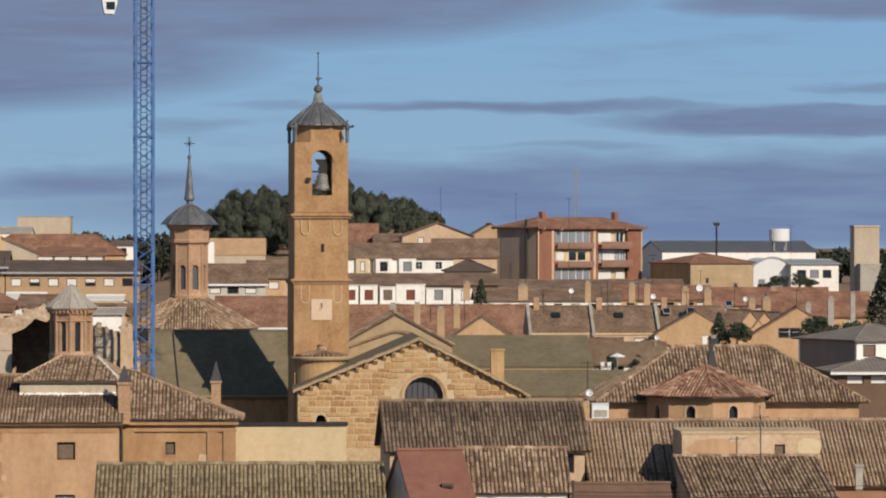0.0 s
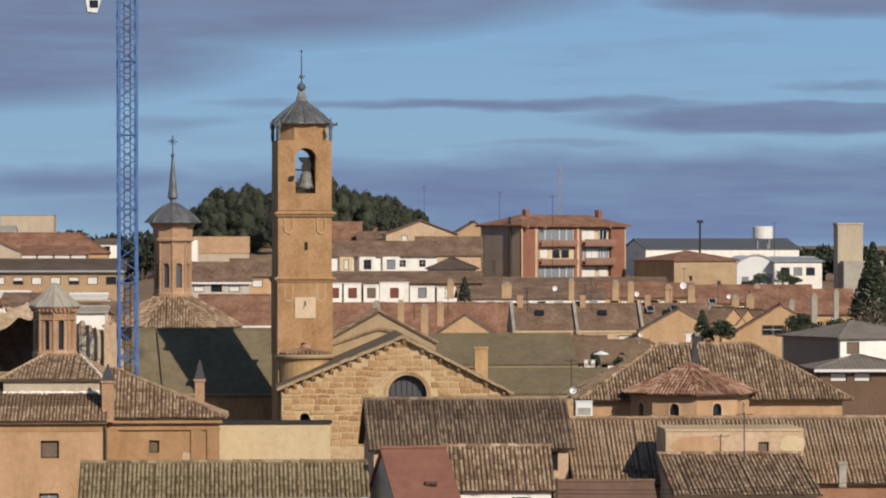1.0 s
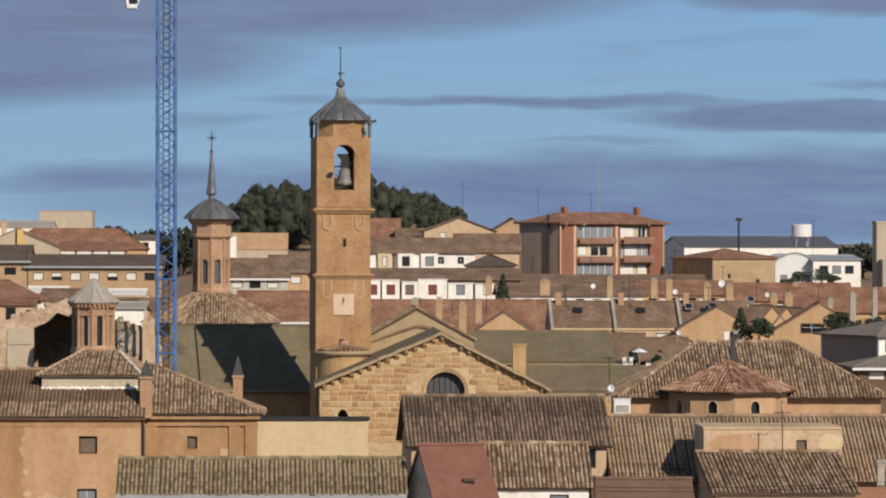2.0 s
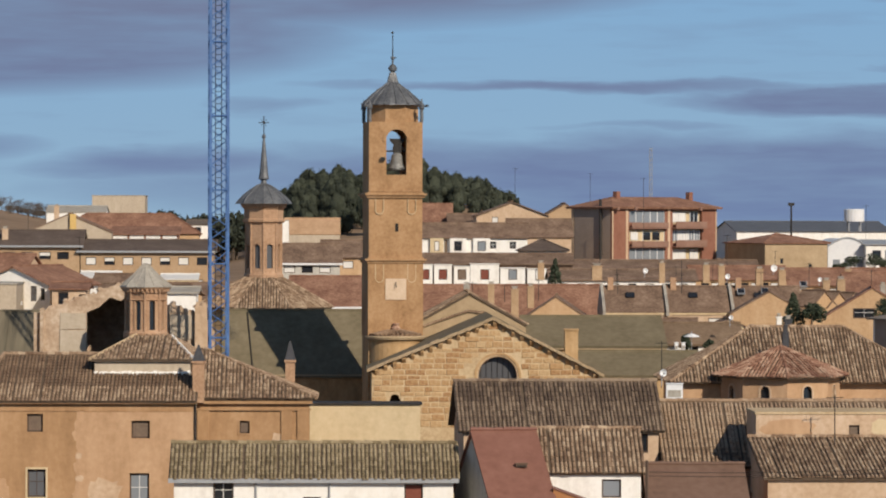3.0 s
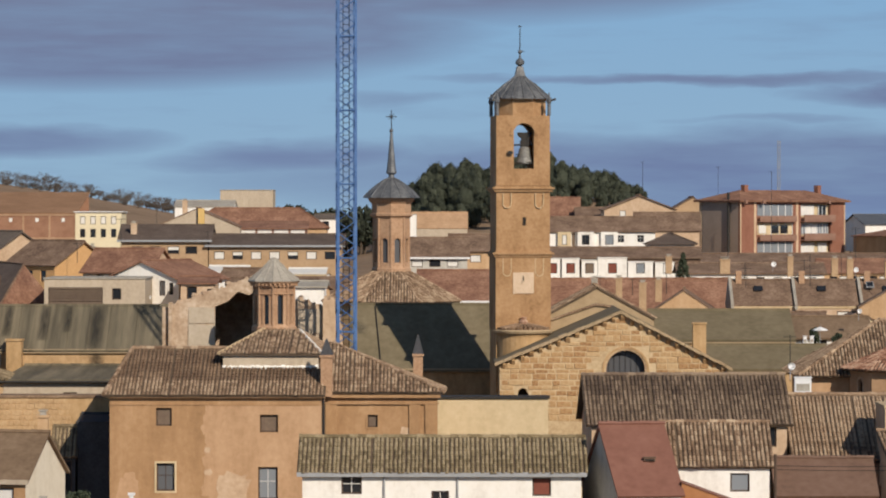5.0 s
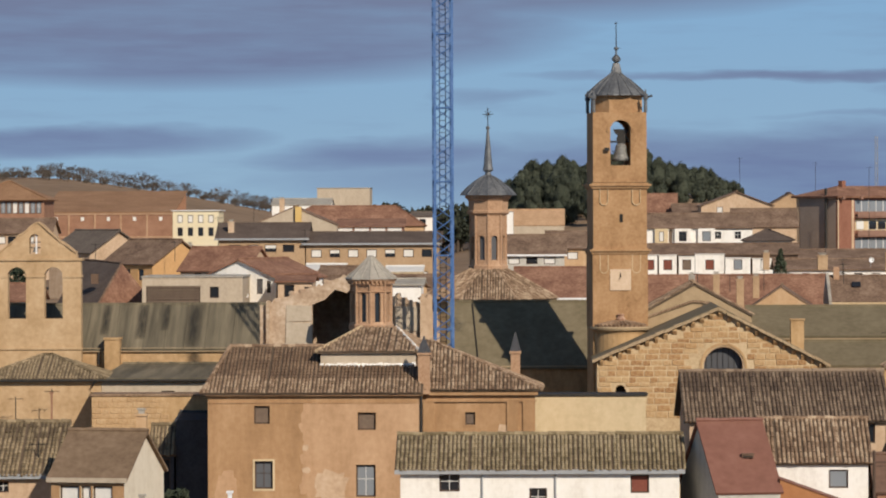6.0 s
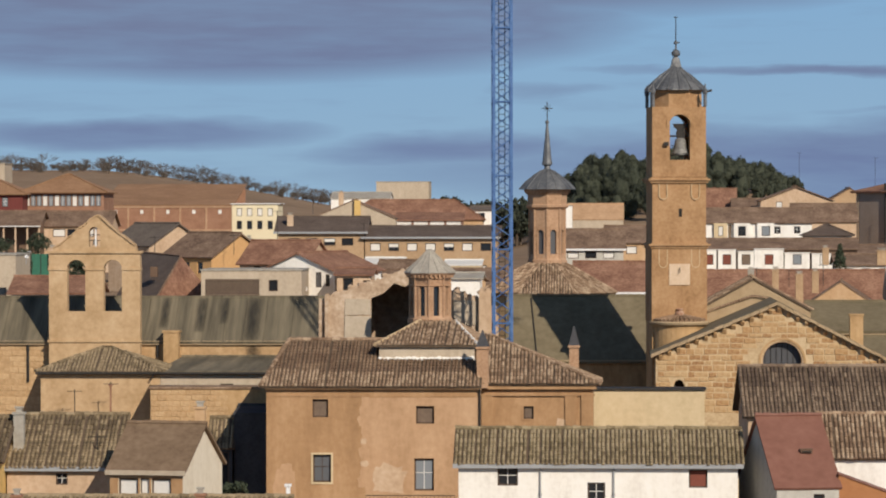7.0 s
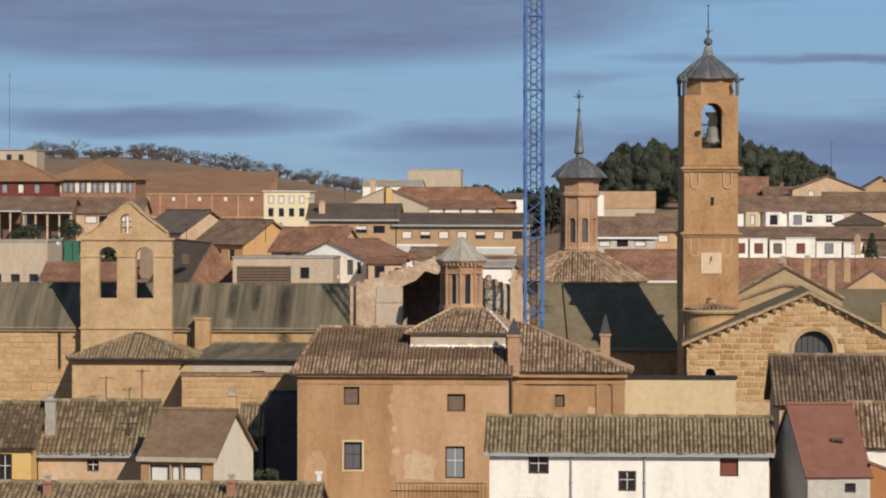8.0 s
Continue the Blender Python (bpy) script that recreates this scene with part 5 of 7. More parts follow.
# ---- church yard buildings on the near side of the nave ----
house("hip_annexe", "ochre stone annexe with a hipped tile roof", -37.92, -29.86, 264.0, 7.4, 0, 10.9, 1.4, GABLESTONE, TILEW, "hip", oh=0.3, tile=0.235, category="annexe")
house("low_annexe", "pale stone annexe under a dark lean-to roof", -29.84, -22.0, 264.0, 15.7, 0, 10.9, 0.32, BEIGE, NAVES, "shed", oh=0.3, category="annexe", wins=[(4.0, 0.75, 0.9, 0.3, "shutter"), (6.6, 0.75, 0.7, 0.3, "shutter")])
link = thing("annexe_link", "low ochre link between the annexe and the nave", "annexe", -37.92, 264.4, 0.0)
LINK_PLAN = [(0.02, 6.9), (-2.2, 15.45), (8.0, 15.45), (8.0, 6.9)]
part("wall", prism_z(LINK_PLAN, 0, 10.6), OCHRE, link)
part("roof", prism_z(LINK_PLAN, 10.6, 10.75), NAVE, link)
gut = thing("gutter", "long dark iron gutter along the annexe eaves", "gutter", -38.2, 263.62, 10.86)
part("channel", tube(bmesh.new(), (0, 0, 0), (16.0, 0, 0), 0.09, n=8), IRON, gut)
part("outlet", tube(bmesh.new(), (8.0, 0, 0), (7.7, 0.1, -0.45), 0.07, n=8), IRON, gut)
STONE_SHED = house("stone_shed", "rubble stone shed with a tiled coping", -29.6, -22.05, 256.0, 2.6, 0, 10.16, 0.1, OCHRE, TILE, "flat", oh=0.1, category="shed")
part("return_wall", prism_z([(0.0, 2.6), (0.35, 2.6), (-0.6, 7.9), (-0.95, 7.9)], 0, 10.1), OCHRE, STONE_SHED)


# ---- the town behind ----
def glazed_block():
    """A four-storey brick block of flats, its side turned away from the sun."""
    D = 600.0
    k = 600 / 7000
    x0 = 44
    zb, ze = 10.69, 24.23
    th = thing("apartment_block", "red brick apartment block with balconies and hipped tile roof", "apartment block", x0, D, zb, 42)
    w, d, h = 17.4 / math.cos(radians(42)), 8.6, ze - zb
    fl = 2.88
    c = lambda px: (px - 952) * k / math.cos(radians(42)) * 1.08
    rows = [h - 0.45 - fl * i for i in range(4)]
    holes = []
    for z in rows:
        holes += [(c(982), z - 1.9, c(1046) - c(982), 1.75), (c(1060), z - 2.1, c(1114) - c(1060), 2.0)]
    part("wall", pierced(bmesh.new(), w, -2, h, holes, 0, 0.4), DARKBRICK, th)
    # the sides get a tone of their own for the shade on them
    part("side_wall", boxes((0, 0.4, 0.4, d, -2, h), (w - 0.4, w, 0.4, d, -2, h), (0.4, w - 0.4, d - 0.4, d, -2, h)), SHADEWALL, th, "grey-brown side, toned for its shade")
    for q in ((-0.06, 0.2, -0.06, 0.0, -2, h), (w - 0.2, w + 0.06, -0.06, 0.0, -2, h), (c(976), c(980), -0.06, 0.0, -2, h), (c(1051), c(1055), -0.06, 0.0, -2, h), (-0.1, 0.0, d - 0.5, d, -2, h)):
        part("pier", boxes(q), PINKISH, th)
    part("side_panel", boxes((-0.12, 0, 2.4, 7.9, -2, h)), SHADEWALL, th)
    part("flue", tube(bmesh.new(), (-0.3, 2.2, -2), (-0.3, 2.2, h + 1.2), 0.2, n=8), IRON, th, "dark flue pipe")
    for a in (0.25, 4.2, w - 4.6):
        part("roof_rib", boxes((a, a + 0.5, -0.9, -0.3, h - 0.5, h)), PARAPET, th)
    for i, z in enumerate(rows):
        a, b = c(982), c(1046)
        g = part("window", boxes((a, b, 0.2, 0.26, z - 1.9, z - 0.15)), PANEL if i in (0, 2) else CREAM, th)
        for j in range(6):
            xx = a + (b - a) * j / 5
            part("mullion", boxes((xx - 0.06, xx + 0.06, 0.1, 0.2, z - 1.9, z - 0.15)), METALW, g)
        if i in (1, 3):
            for q in (0.05, 0.4, 0.66):
                part("pane", boxes((a + (b - a) * q, a + (b - a) * (q + 0.2), 0.06, 0.1, z - 1.7, z - 0.5)), BLIND if q < 0.1 else PANE, g)
        part("balcony", boxes((a - 0.1, b + 0.1, -0.7, 0.0, z - 2.85, z - 2.65), (a - 0.1, b + 0.1, -0.75, -0.65, z - 2.65, z - 1.9)), PARAPET, th)
        a, b = c(1060), c(1114)
        part("loggia", boxes((a, b, 0.6, 0.7, z - 2.1, z - 0.1)), CREAM, th)
        panes = [(0.05 + 0.19 * j, 0.15, BLIND if j in (1, 2) else PANEL) for j in range(5)] if i == 1 else [(0.06, 0.42, BLIND), (0.66, 0.24, PANE if i == 0 else BLIND)]
        for q, ww, m_ in panes:
            u, v = a + (b - a) * q, a + (b - a) * (q + ww)
            wd = part("window", boxes((u, v, 0.42, 0.5, z - 1.85, z - 0.3)), m_, th)
            part("window_frame", boxes((u - 0.1, u, 0.36, 0.52, z - 1.95, z - 0.2), (v, v + 0.1, 0.36, 0.52, z - 1.95, z - 0.2), ((u + v) / 2 - 0.05, (u + v) / 2 + 0.05, 0.38, 0.44, z - 1.85, z - 0.3)), METALW, wd)
        part("balcony", boxes((a - 0.15, b + 0.15, -0.9, 1.3, z - 2.85, z - 2.65), (a - 0.15, b + 0.15, -0.95, -0.85, z - 2.65, z - 1.75)), PARAPET, th)
    s, zt = 0.7, h + 1.59
    A, B, C, Dd = (-s, -s, h), (w + s, -s, h), (w + s, d + s, h), (-s, d + s, h)
    R1, R2 = (4.3, d / 2, zt), (w - 4.3, d / 2, zt)
    for pl in ([A, B, R2, R1], [Dd, A, R1], [B, C, R2], [C, Dd, R1, R2]):
        part("roof", slab(bmesh.new(), pl, 0.3), REDX, th)
    for px in (4.5, w - 2.5):
        part("chimney", boxes((px, px + 0.8, 3.4, 4.2, h, zt + 0.8)), DARKBRICK, th)
    m = thing("lattice_mast", "thin grey lattice radio mast", "mast", 53.18, 640.0, 22.73)
    bm = bmesh.new()
    hh = 11.34
    for s in (-0.22, 0.22):
        tube(bm, (s, 0, 0), (s * 0.9, 0, hh), 0.05, n=4)
    for i in range(14):
        tube(bm, (-0.22, 0, hh * i / 14), (0.22, 0, hh * (i + 1) / 14), 0.03, n=4), tube(bm, (0.22, 0, hh * i / 14), (-0.22, 0, hh * (i + 1) / 14), 0.03, n=4)
    part("lattice", bm, METALG, m)


glazed_block()


def row_wins(w, n, z, ww, hh, styles, x0=1.0):
    return [(x0 + (w - 2 * x0 - ww) * i / max(1, n - 1), z, ww, hh, styles[i % len(styles)]) for i in range(n)]


# right of the tower: white terraces
th = house("white_terrace", "terrace with white bays under a brown tile roof", 14.12, 29.02, 560.0, 9, 14.64, 19.68, 1.92, WHITE, BROWNX, "gx", wins=[(9.6, 0.55, 0.9, 1.0, "white"), (12.4, 0.55, 0.9, 1.0, "white"), (3.1, 0.3, 0.5, 2.0, "shutter")])
for a, w_, st in ((3.9, 2.3, "bars"), (7.2, 2.4, "pale"), (1.1, 1.9, "blind")):
    hb = 5.04
    bay = part("bay", pierced(bmesh.new(), a + w_, hb - 2.6, hb - 0.1, [(a + 0.6, hb - 1.9, w_ - 1.2, 1.4)], -0.5, 0.5, a), WHITE if a > 2 else CREAM, th)
    window(th, a + 0.6, hb - 1.9, w_ - 1.2, 1.4, -0.5, st)

th = house("near_white_terrace", "terrace of white bays under a long brown roof", 11.89, 31.64, 500.0, 9, 12.57, 16.57, 1.18, DARKWALL, BROWNX, "gx")
for px0, px1, top_, st in ((608, 634, 0.1, "red"), (637, 668, 0.1, "red"), (672, 700, 0.3, "shutter"), (701, 752, 0.0, "red"), (754, 798, 0.5, "pale"), (802, 845, 0.6, "blind")):
    a, c_ = (px0 - 606) * 71.43 / 1000, (px1 - 606) * 71.43 / 1000
    hb = 4
    m_ = (a + c_) / 2
    part("bay", pierced(bmesh.new(), c_, 0, hb - top_, [(m_ - 0.55, hb - 1.95, 1.1, 1.3)], -0.8, 0.8, a), WHITE, th)
    part("bay_roof", boxes((a - 0.1, c_ + 0.1, -0.9, 0.0, hb - top_, hb - top_ + 0.1)), BLIND, th)
    window(th, m_ - 0.55, hb - 1.95, 1.1, 1.3, -0.8, st)
house("slope_roof_house", "brown roofed house above the terrace", 27.87, 37.17, 590.0, 10, 15.93, 19.72, 2.53, PINKISH, BROWNX, "gx")
house("shade_roof_house", "low dark-roofed house beside the flats", 27.31, 33.71, 545.0, 8, 14.84, 17.95, 1.38, GREYW, DARKROOF, "hip", wins=row_wins(6, 3, 0.3, 0.8, 0.9, ("dark",)))
house("white_gable_house", "white gabled house below the pine hill", 24.92, 36.47, 640.0, 14, 19.07, 22.91, 2.19, PINKISH, BROWNX, "gy", wins=[(2.5, 0.2, 1.0, 1.6, "blind")])
house("tan_gable_house", "tan gabled house behind the flats", 35.92, 43.93, 650.0, 12, 16.5, 22.56, 2.33, TANBRICK, BROWNX, "gy", oh=0.15)
house("hill_foot_house", "small reddish roofed house at the foot of the hill", 15.13, 21.55, 660.0, 9, 18.98, 21.62, 3.22, WHITE, REDX, "gx")
house("white_dormer_house", "white-walled house with a brown roof", 21.01, 26.44, 655.0, 9, 19.01, 21.63, 1.5, WHITE, BROWNX, "gx", wins=[(1.0, 0.4, 1.0, 1.0, "dark")])
for i, (a, b, y0_, y1_, d) in enumerate(((27.83, 45.41, 14.87, 15.98, 480), (46, 57.64, 14.86, 16.35, 490), (57.38, 73.98, 14, 15.95, 500), (30.35, 58.53, 15.64, 16.66, 530))):
    house("red_terrace", "terrace under a long weathered red tile roof", a, b, d, 9, y0_ - 5, y0_, y1_ - y0_, WHITE if i in (0, 3) else ORANGE, BROWNX if i in (0, 3) else REDX, "gx", group="red terraces", wins=row_wins(b - a, 8, 0.4, 1.0, 1.2, ("dark", "blind"), 1.0))
house("red_roof_villa", "house with a plain red tile roof", 7.23, 29.47, 420.0, 10, 9.28, 11.68, 3.34, ORANGE, REDX, "gx")
house("orange_gable_house", "low ochre gabled house", 20.72, 26.77, 402.0, 10, 9.25, 12.29, 2.01, ORANGE, BROWNX, "gy", rz=-4, oh=0.08)
for i, (a, b) in enumerate(((28.89, 35.23), (35.4, 41.81), (42.16, 49.4))):
    th = house("terrace_unit", "terraced house with brown tile roof between pale party walls", a, b, 405.0, 8, 9.16, 12.63, 2.54, PINKISH, BROWNX, "gx", oh=0.05, group="terrace units", fascia=MORTAR,
               wins=row_wins(b - a, 2, 0.5, 1.4, 1.2, ("half", "blind"), 0.8))
    bm = bmesh.new()
    hh = 3.47
    prism_x(bm, [(-0.5, hh - 0.3), (-0.5, hh + 0.2), (4, hh + 2.54 + 0.45), (8, hh + 0.3), (8, hh - 0.3)], -0.15, 0.15)
    part("party_wall", bm, CONC, th)
    part("skylight", slab(bmesh.new(), [(2.4, 2.0, hh + 1.62), (3.3, 2.0, hh + 1.62), (3.3, 2.7, hh + 2.08), (2.4, 2.7, hh + 2.08)], 0.1), PANE, th)
    part("chimney", boxes((0.6, 1.2, 3.4, 4.0, hh, hh + 3.6)), BRICKP, th)
house("ochre_gable_house", "ochre gabled house with a round vent", 40.88, 48.87, 396.0, 9, 8.87, 12.72, 2.26, ORANGE, BROWNX, "gy", rz=-6, oh=0.08, wins=())
house("stepped_orange_house", "orange rendered gable house with a blue window", 48.73, 58.63, 385.0, 9, 9.24, 12.54, 3.03, ORANGE, REDX, "gy", rz=-7, oh=0.1)
window(bpy.data.objects["stepped_orange_house"], 3.1, 3.3 + 0.1, 2.1, 0.95, -0.2, "white")
for i in range(4):
    house("stepped_unit", "narrow orange house with a slanting red roof", 47.75 + 1.75 * i, 47.75 + 1.75 * i + 2.6, 402.0 + 2 * i, 4.5, 8.68, 13.39 - 0.15 * i, 1.5, ORANGE, BROWNX, "gx", rz=-40, oh=0.1, group="stepped units")
house("orange_roof_house", "house with a bright red-brown roof", 57.53, 68.29, 430.0, 10, 10.21, 13.89, 2.39, ORANGE, REDX, "gx", wins=row_wins(10, 3, 0.4, 1, 1.1, ("blind", "dark")))
villa = house("white_villa", "white villa with a grey tiled roof and brown shutters", 55.66, 64.74, 360.0, 10, 8.01, 12.95, 1.25, WHITE, VILLAROOF, "hip", oh=0.5, rz=24, wins=[(0.7, 0.4, 1.4, 1.1, "shutter")])
# thin sheet over the white wall: the side's shade put in as colour
part("side_wall", boxes((-0.03, 0.0, 0.3, 9.7, -1, 4.94)), SHADEWALL, villa, "grey-brown sheet that shades the white side wall")
house("lower_villa", "villa with white bands and brown shutters", 51.55, 59.54, 345.0, 9, 7.11, 10.57, 1.0, DARKWALL, VILLAROOF, "hip", oh=0.6, fascia=METALW, wins=[(0.9, 0.3, 1.5, 0.8, "blind"), (3.0, 0.3, 1.5, 0.8, "blind")])
house("grey_shed_roofs", "low sheds with grey tiled roofs behind the chapel", 26.93, 36.61, 345.0, 8, 9.58, 11.3, 1.62, WHITE, TILEP, "gx", wins=row_wins(9, 4, 0.2, 0.8, 0.9, ("dark", "blind")))
# far right
house("brick_shed", "ochre brick shed with a rusty roof", 67.3, 77.94, 600.0, 14, 12.4, 18.74, 1.3, TANWALL, REDX, "hip", rz=20, category="shed", wins=[(2.6, 2.3, 0.5, 0.8, "dark"), (7.4, 3.2, 0.6, 0.5, "dark")])
house("warehouse", "long white warehouse with a grey sheet roof", 83.97, 115.82, 800.0, 24, 16.06, 20.06, 1.94, WHITE, GREYROOF, "gx", rz=5, category="warehouse")
house("white_office", "low white industrial building with dark windows", 85.46, 92.99, 620.0, 10, 12.97, 18.46, 0.52, WHITE, METALG, "shed", wins=row_wins(7.4, 3, 0.9, 1.4, 1.3, ("dark", "pale"), 1.0))


def barrel_hall():
    th = thing("barrel_hall", "white industrial hall with a barrel vault roof", "hall", 79.72, 622.0, 12.94)
    w, h, r = 6.22, 5.15, 1.33
    arc = [(w * t, h + r * math.sin(math.pi * t)) for t in np.linspace(0, 1, 15)]
    bm = bmesh.new()
    prism_y(bm, [(0, -1), *arc, (w, -1)], 0, 20)
    part("hall_body", bm, METALW, th)
    part("roof_edge", prism_y(bmesh.new(), [*arc, *[(x, z + 0.25) for x, z in arc[::-1]]], -0.15, 0.02), METALG, th)
    for i in range(3):
        part("window", boxes((0.8 + 1.8 * i, 1.9 + 1.8 * i, -0.03, 0.1, h - 3.2, h - 2.0)), PANEL, th)
    t = thing("water_tank", "white round water tank on the warehouse", "tank", 106.5, 790.0, 20.08)
    hh = 4.51
    part("tank", lathe(bmesh.new(), [(2.0, hh - 2.5), (2.05, hh - 2.4), (2.05, hh - 0.1), (1.95, hh)], 20), METALW, t)
    part("stand", boxes(*[(x, x + 0.2, y, y + 0.2, 0, hh - 2.5) for x in (-1.3, 1.1) for y in (-1.3, 1.1)]), METALG, t)
    s = thing("concrete_tower", "tall weathered concrete silo tower", "silo", 86.26, 560.0, 14.64)
    hh = 9.44
    part("shaft", boxes((0, 3.6, 0, 4, -2, hh), (-0.1, 3.7, -0.1, 4.1, hh, hh + 0.25)), BEIGE, s)
    part("lower_block", boxes((0.4, 6, -3, 0, -2, hh * 0.45)), CONC, s)
    p = thing("floodlight_mast", "dark floodlight mast behind the sheds", "mast", 76.03, 640.0, 18.16)
    hh = 6.86
    bm = bmesh.new()
    tube(bm, (0, 0, -2), (0, 0, hh), 0.2, 0.16)
    part("pole", bm, IRON, p)
    part("lamp_head", boxes((-0.5, 0.5, -0.2, 0.2, hh - 0.4, hh + 0.1)), IRON, p)


barrel_hall()

# left of the tower: ochre blocks
house("tan_row", "tan brick row with a dark roof and white blinds", -39.06, -28.8, 470.0, 10, 13.57, 19.01, 1.66, TANBRICK, DARKROOF, "gx", oh=0.5, fascia=METALG, wins=row_wins(10.2, 4, 0.75, 1.4, 0.9, ("blind", "blind", "half", "dark"), 1.2))
house("tan_row", "tan brick row with a dark roof and white blinds", -28.67, -12.99, 470.0, 10, 12.89, 18.4, 1.15, TANBRICK, DARKROOF, "gx", oh=0.5, fascia=METALG, wins=row_wins(15.6, 7, 0.75, 1.25, 0.95, ("blind", "half", "blind", "blind", "half", "blind", "dark"), 0.6) + [(1.0, 3.4, 13.5, 0.5, "blind")])
house("red_slope_house", "house with a ruddy tiled hip roof", -37.53, -17.48, 560.0, 8, 15.95, 20.11, 2.73, ORANGE, REDX, "hip", wins=row_wins(17, 4, 0.4, 3.0, 0.6, ("blind",), 5.0))
clere = thing("clerestory", "long white clerestory strip below the ruddy roof", "clerestory", -29.3, 552.0, 16.0)
part("wall", boxes((0, 9.2, 0, 6.0, -1, 4.1)), PARAPET, clere)
part("roof", slab(bmesh.new(), [(-0.3, -0.3, 4.1), (9.5, -0.3, 4.1), (9.5, 6.0, 5.2), (-0.3, 6.0, 5.2)], 0.15), REDX, clere)
for i in range(4):
    part("window", boxes((0.15 + 2.3 * i, 2.1 + 2.3 * i, -0.05, 0.05, 3.35, 3.95)), BLIND, clere)
house("tan_gable_wing", "tan gabled house with a bright yellow strip", -40.97, -29.18, 548.0, 10, 16.08, 20.31, 2.5, BEIGE, BROWNX, "gy", oh=0.1)
part("pilaster", boxes((6.1, 6.95, -0.6, -0.11, 0, 6.81)), YELLOW, bpy.data.objects["tan_gable_wing"], "bright yellow strip")
house("white_patio_house", "small white house below the pines", -19.45, -16.05, 566.0, 6, 17.5, 21.38, 0.57, WHITE, GREYX, "gx", oh=0.15, wins=[(1.2, 0.3, 0.9, 0.9, "dark")])
house("tan_block", "plain tan block on the skyline", -46.5, -35.85, 800.0, 12, 21.36, 26.96, 0, BEIGE, CONC, "flat", oh=0.1)
house("low_white_block", "low pale block on the skyline", -50.11, -39.48, 720.0, 12, 20.39, 23.48, 1.04, WHITE, CONC, "gx", oh=0.2)
house("cream_block", "cream two-storey block with rows of windows", -56.85, -49.86, 600.0, 9, 15.52, 22.38, 0, IVORY, METALW, "flat", oh=0.25, wins=row_wins(6.9, 4, 0.6, 0.8, 1.2, ("blind",), 0.7) + row_wins(6.9, 4, 2.5, 0.8, 1.3, ("dark",), 0.7))


def brick_yard_wall():
    th = thing("brick_hall", "long red brick hall with pale piers under an earth slope", "hall", -79.2, 620.0, 16.63)
    w, h = 20.55, 5.58
    part("wall", boxes((0, w, 0, 0.5, -2, h)), REDBRICK, th)
    for i in range(6):
        x = w * i / 5 - 0.2
        part("pier", boxes((x, x + 0.3, -0.12, 0, -2, h)), BRICKP, th)
    part("band", boxes((0, w, -0.14, 0, h - 0.35, h), (0, w, -0.1, 0, h * 0.28, h * 0.28 + 0.3)), BRICKP, th)
    for i in range(5):
        part("vent", boxes((w * (i + 0.45) / 5, w * (i + 0.45) / 5 + 0.5, -0.04, 0.1, h - 1.3, h - 0.7)), BLIND, th)
    part("roof", slab(bmesh.new(), [(-0.2, -0.2, h + 0.1), (w + 0.2, -0.2, h + 0.1), (w + 0.2, 22, h + 3.5), (-0.2, 22, h + 3.5)], 0.2), OCHREROOF, th)
    part("inner_wall", boxes((0, w, 22, 22.3, -2, h + 2.8)), REDBRICK, th)


brick_yard_wall()
house("glazed_gallery", "brown house with a long white glazed gallery", -85.82, -73.92, 580.0, 12, 15.74, 24.1, 2.7, REDBRICK, OCHREROOF, "hip", oh=0.6, wins=row_wins(11.7, 13, 0.25, 0.78, 1.75, ("blind", "glazed", "glazed", "blind", "glazed"), 0.2) + row_wins(11.7, 5, 2.6, 1.4, 1.0, ("dark",), 0.4))
house("red_gallery", "dark red house with white windows", -100.73, -85.16, 575.0, 12, 15.79, 23.84, 2.9, DEEPRED, OCHREROOF, "hip", oh=0.6, wins=row_wins(14, 6, 0.4, 0.9, 1.4, ("blind", "glazed"), 0.6))
house("hilltop_house", "pale farmhouse on the crest", -127.63, -116.08, 760.0, 10, 26.82, 30.4, 0, BEIGE, CONC, "flat", oh=0.2, wins=row_wins(10, 4, 0.8, 1.0, 1.2, ("dark",), 1.0))
house("grey_row", "brown roofed row with white windows", -85.42, -72.03, 500.0, 9, 15.17, 19.81, 1.57, DARKWALL, BROWNX, "gx", wins=row_wins(12.5, 6, 0.4, 1.2, 1.6, ("dark", "pale"), 0.6))
house("grey_row", "brown roofed house with pale shutters", -72.53, -63.63, 505.0, 9, 15.1, 19.58, 1.73, PINKISH, BROWNX, "gx", wins=row_wins(8.5, 3, 0.4, 1.6, 1.0, ("blind", "dark"), 1.6))
house("pink_gable_house", "pinkish gabled house with a grey roof", -55.57, -49.22, 440.0, 9, 14.1, 17.75, 2.31, PINKISH, GREYX, "gx", rz=-38, wins=[(2.0, 0.4, 1.0, 1.2, "dark")])
house("orange_wall_house", "orange walled house with a brown tile roof", -47.79, -40.75, 425.0, 9, 13.16, 16.68, 2.39, APRICOT, BROWNX, "gx", rz=-36, wins=row_wins(7, 3, 0.6, 0.8, 1.2, ("dark",), 1.2))
house("red_hip_house", "white gabled house with a broad ruddy roof", -34.6, -26.4, 396.5, 11, 12.0, 15.55, 1.75, WHITE, REDX, "gy", rz=-22, oh=0.35, wins=[(6.0, 0.1, 0.7, 1.5, "grey"), (7.1, 0.3, 0.5, 1.2, "dark")])
house("red_back_house", "house with a plain ruddy tile roof", -38.26, -31.16, 412.0, 9, 12.25, 16.08, 2.26, PINKISH, REDX, "gx", rz=-15, wins=[(1.5, 0.3, 0.8, 1.0, "dark")])
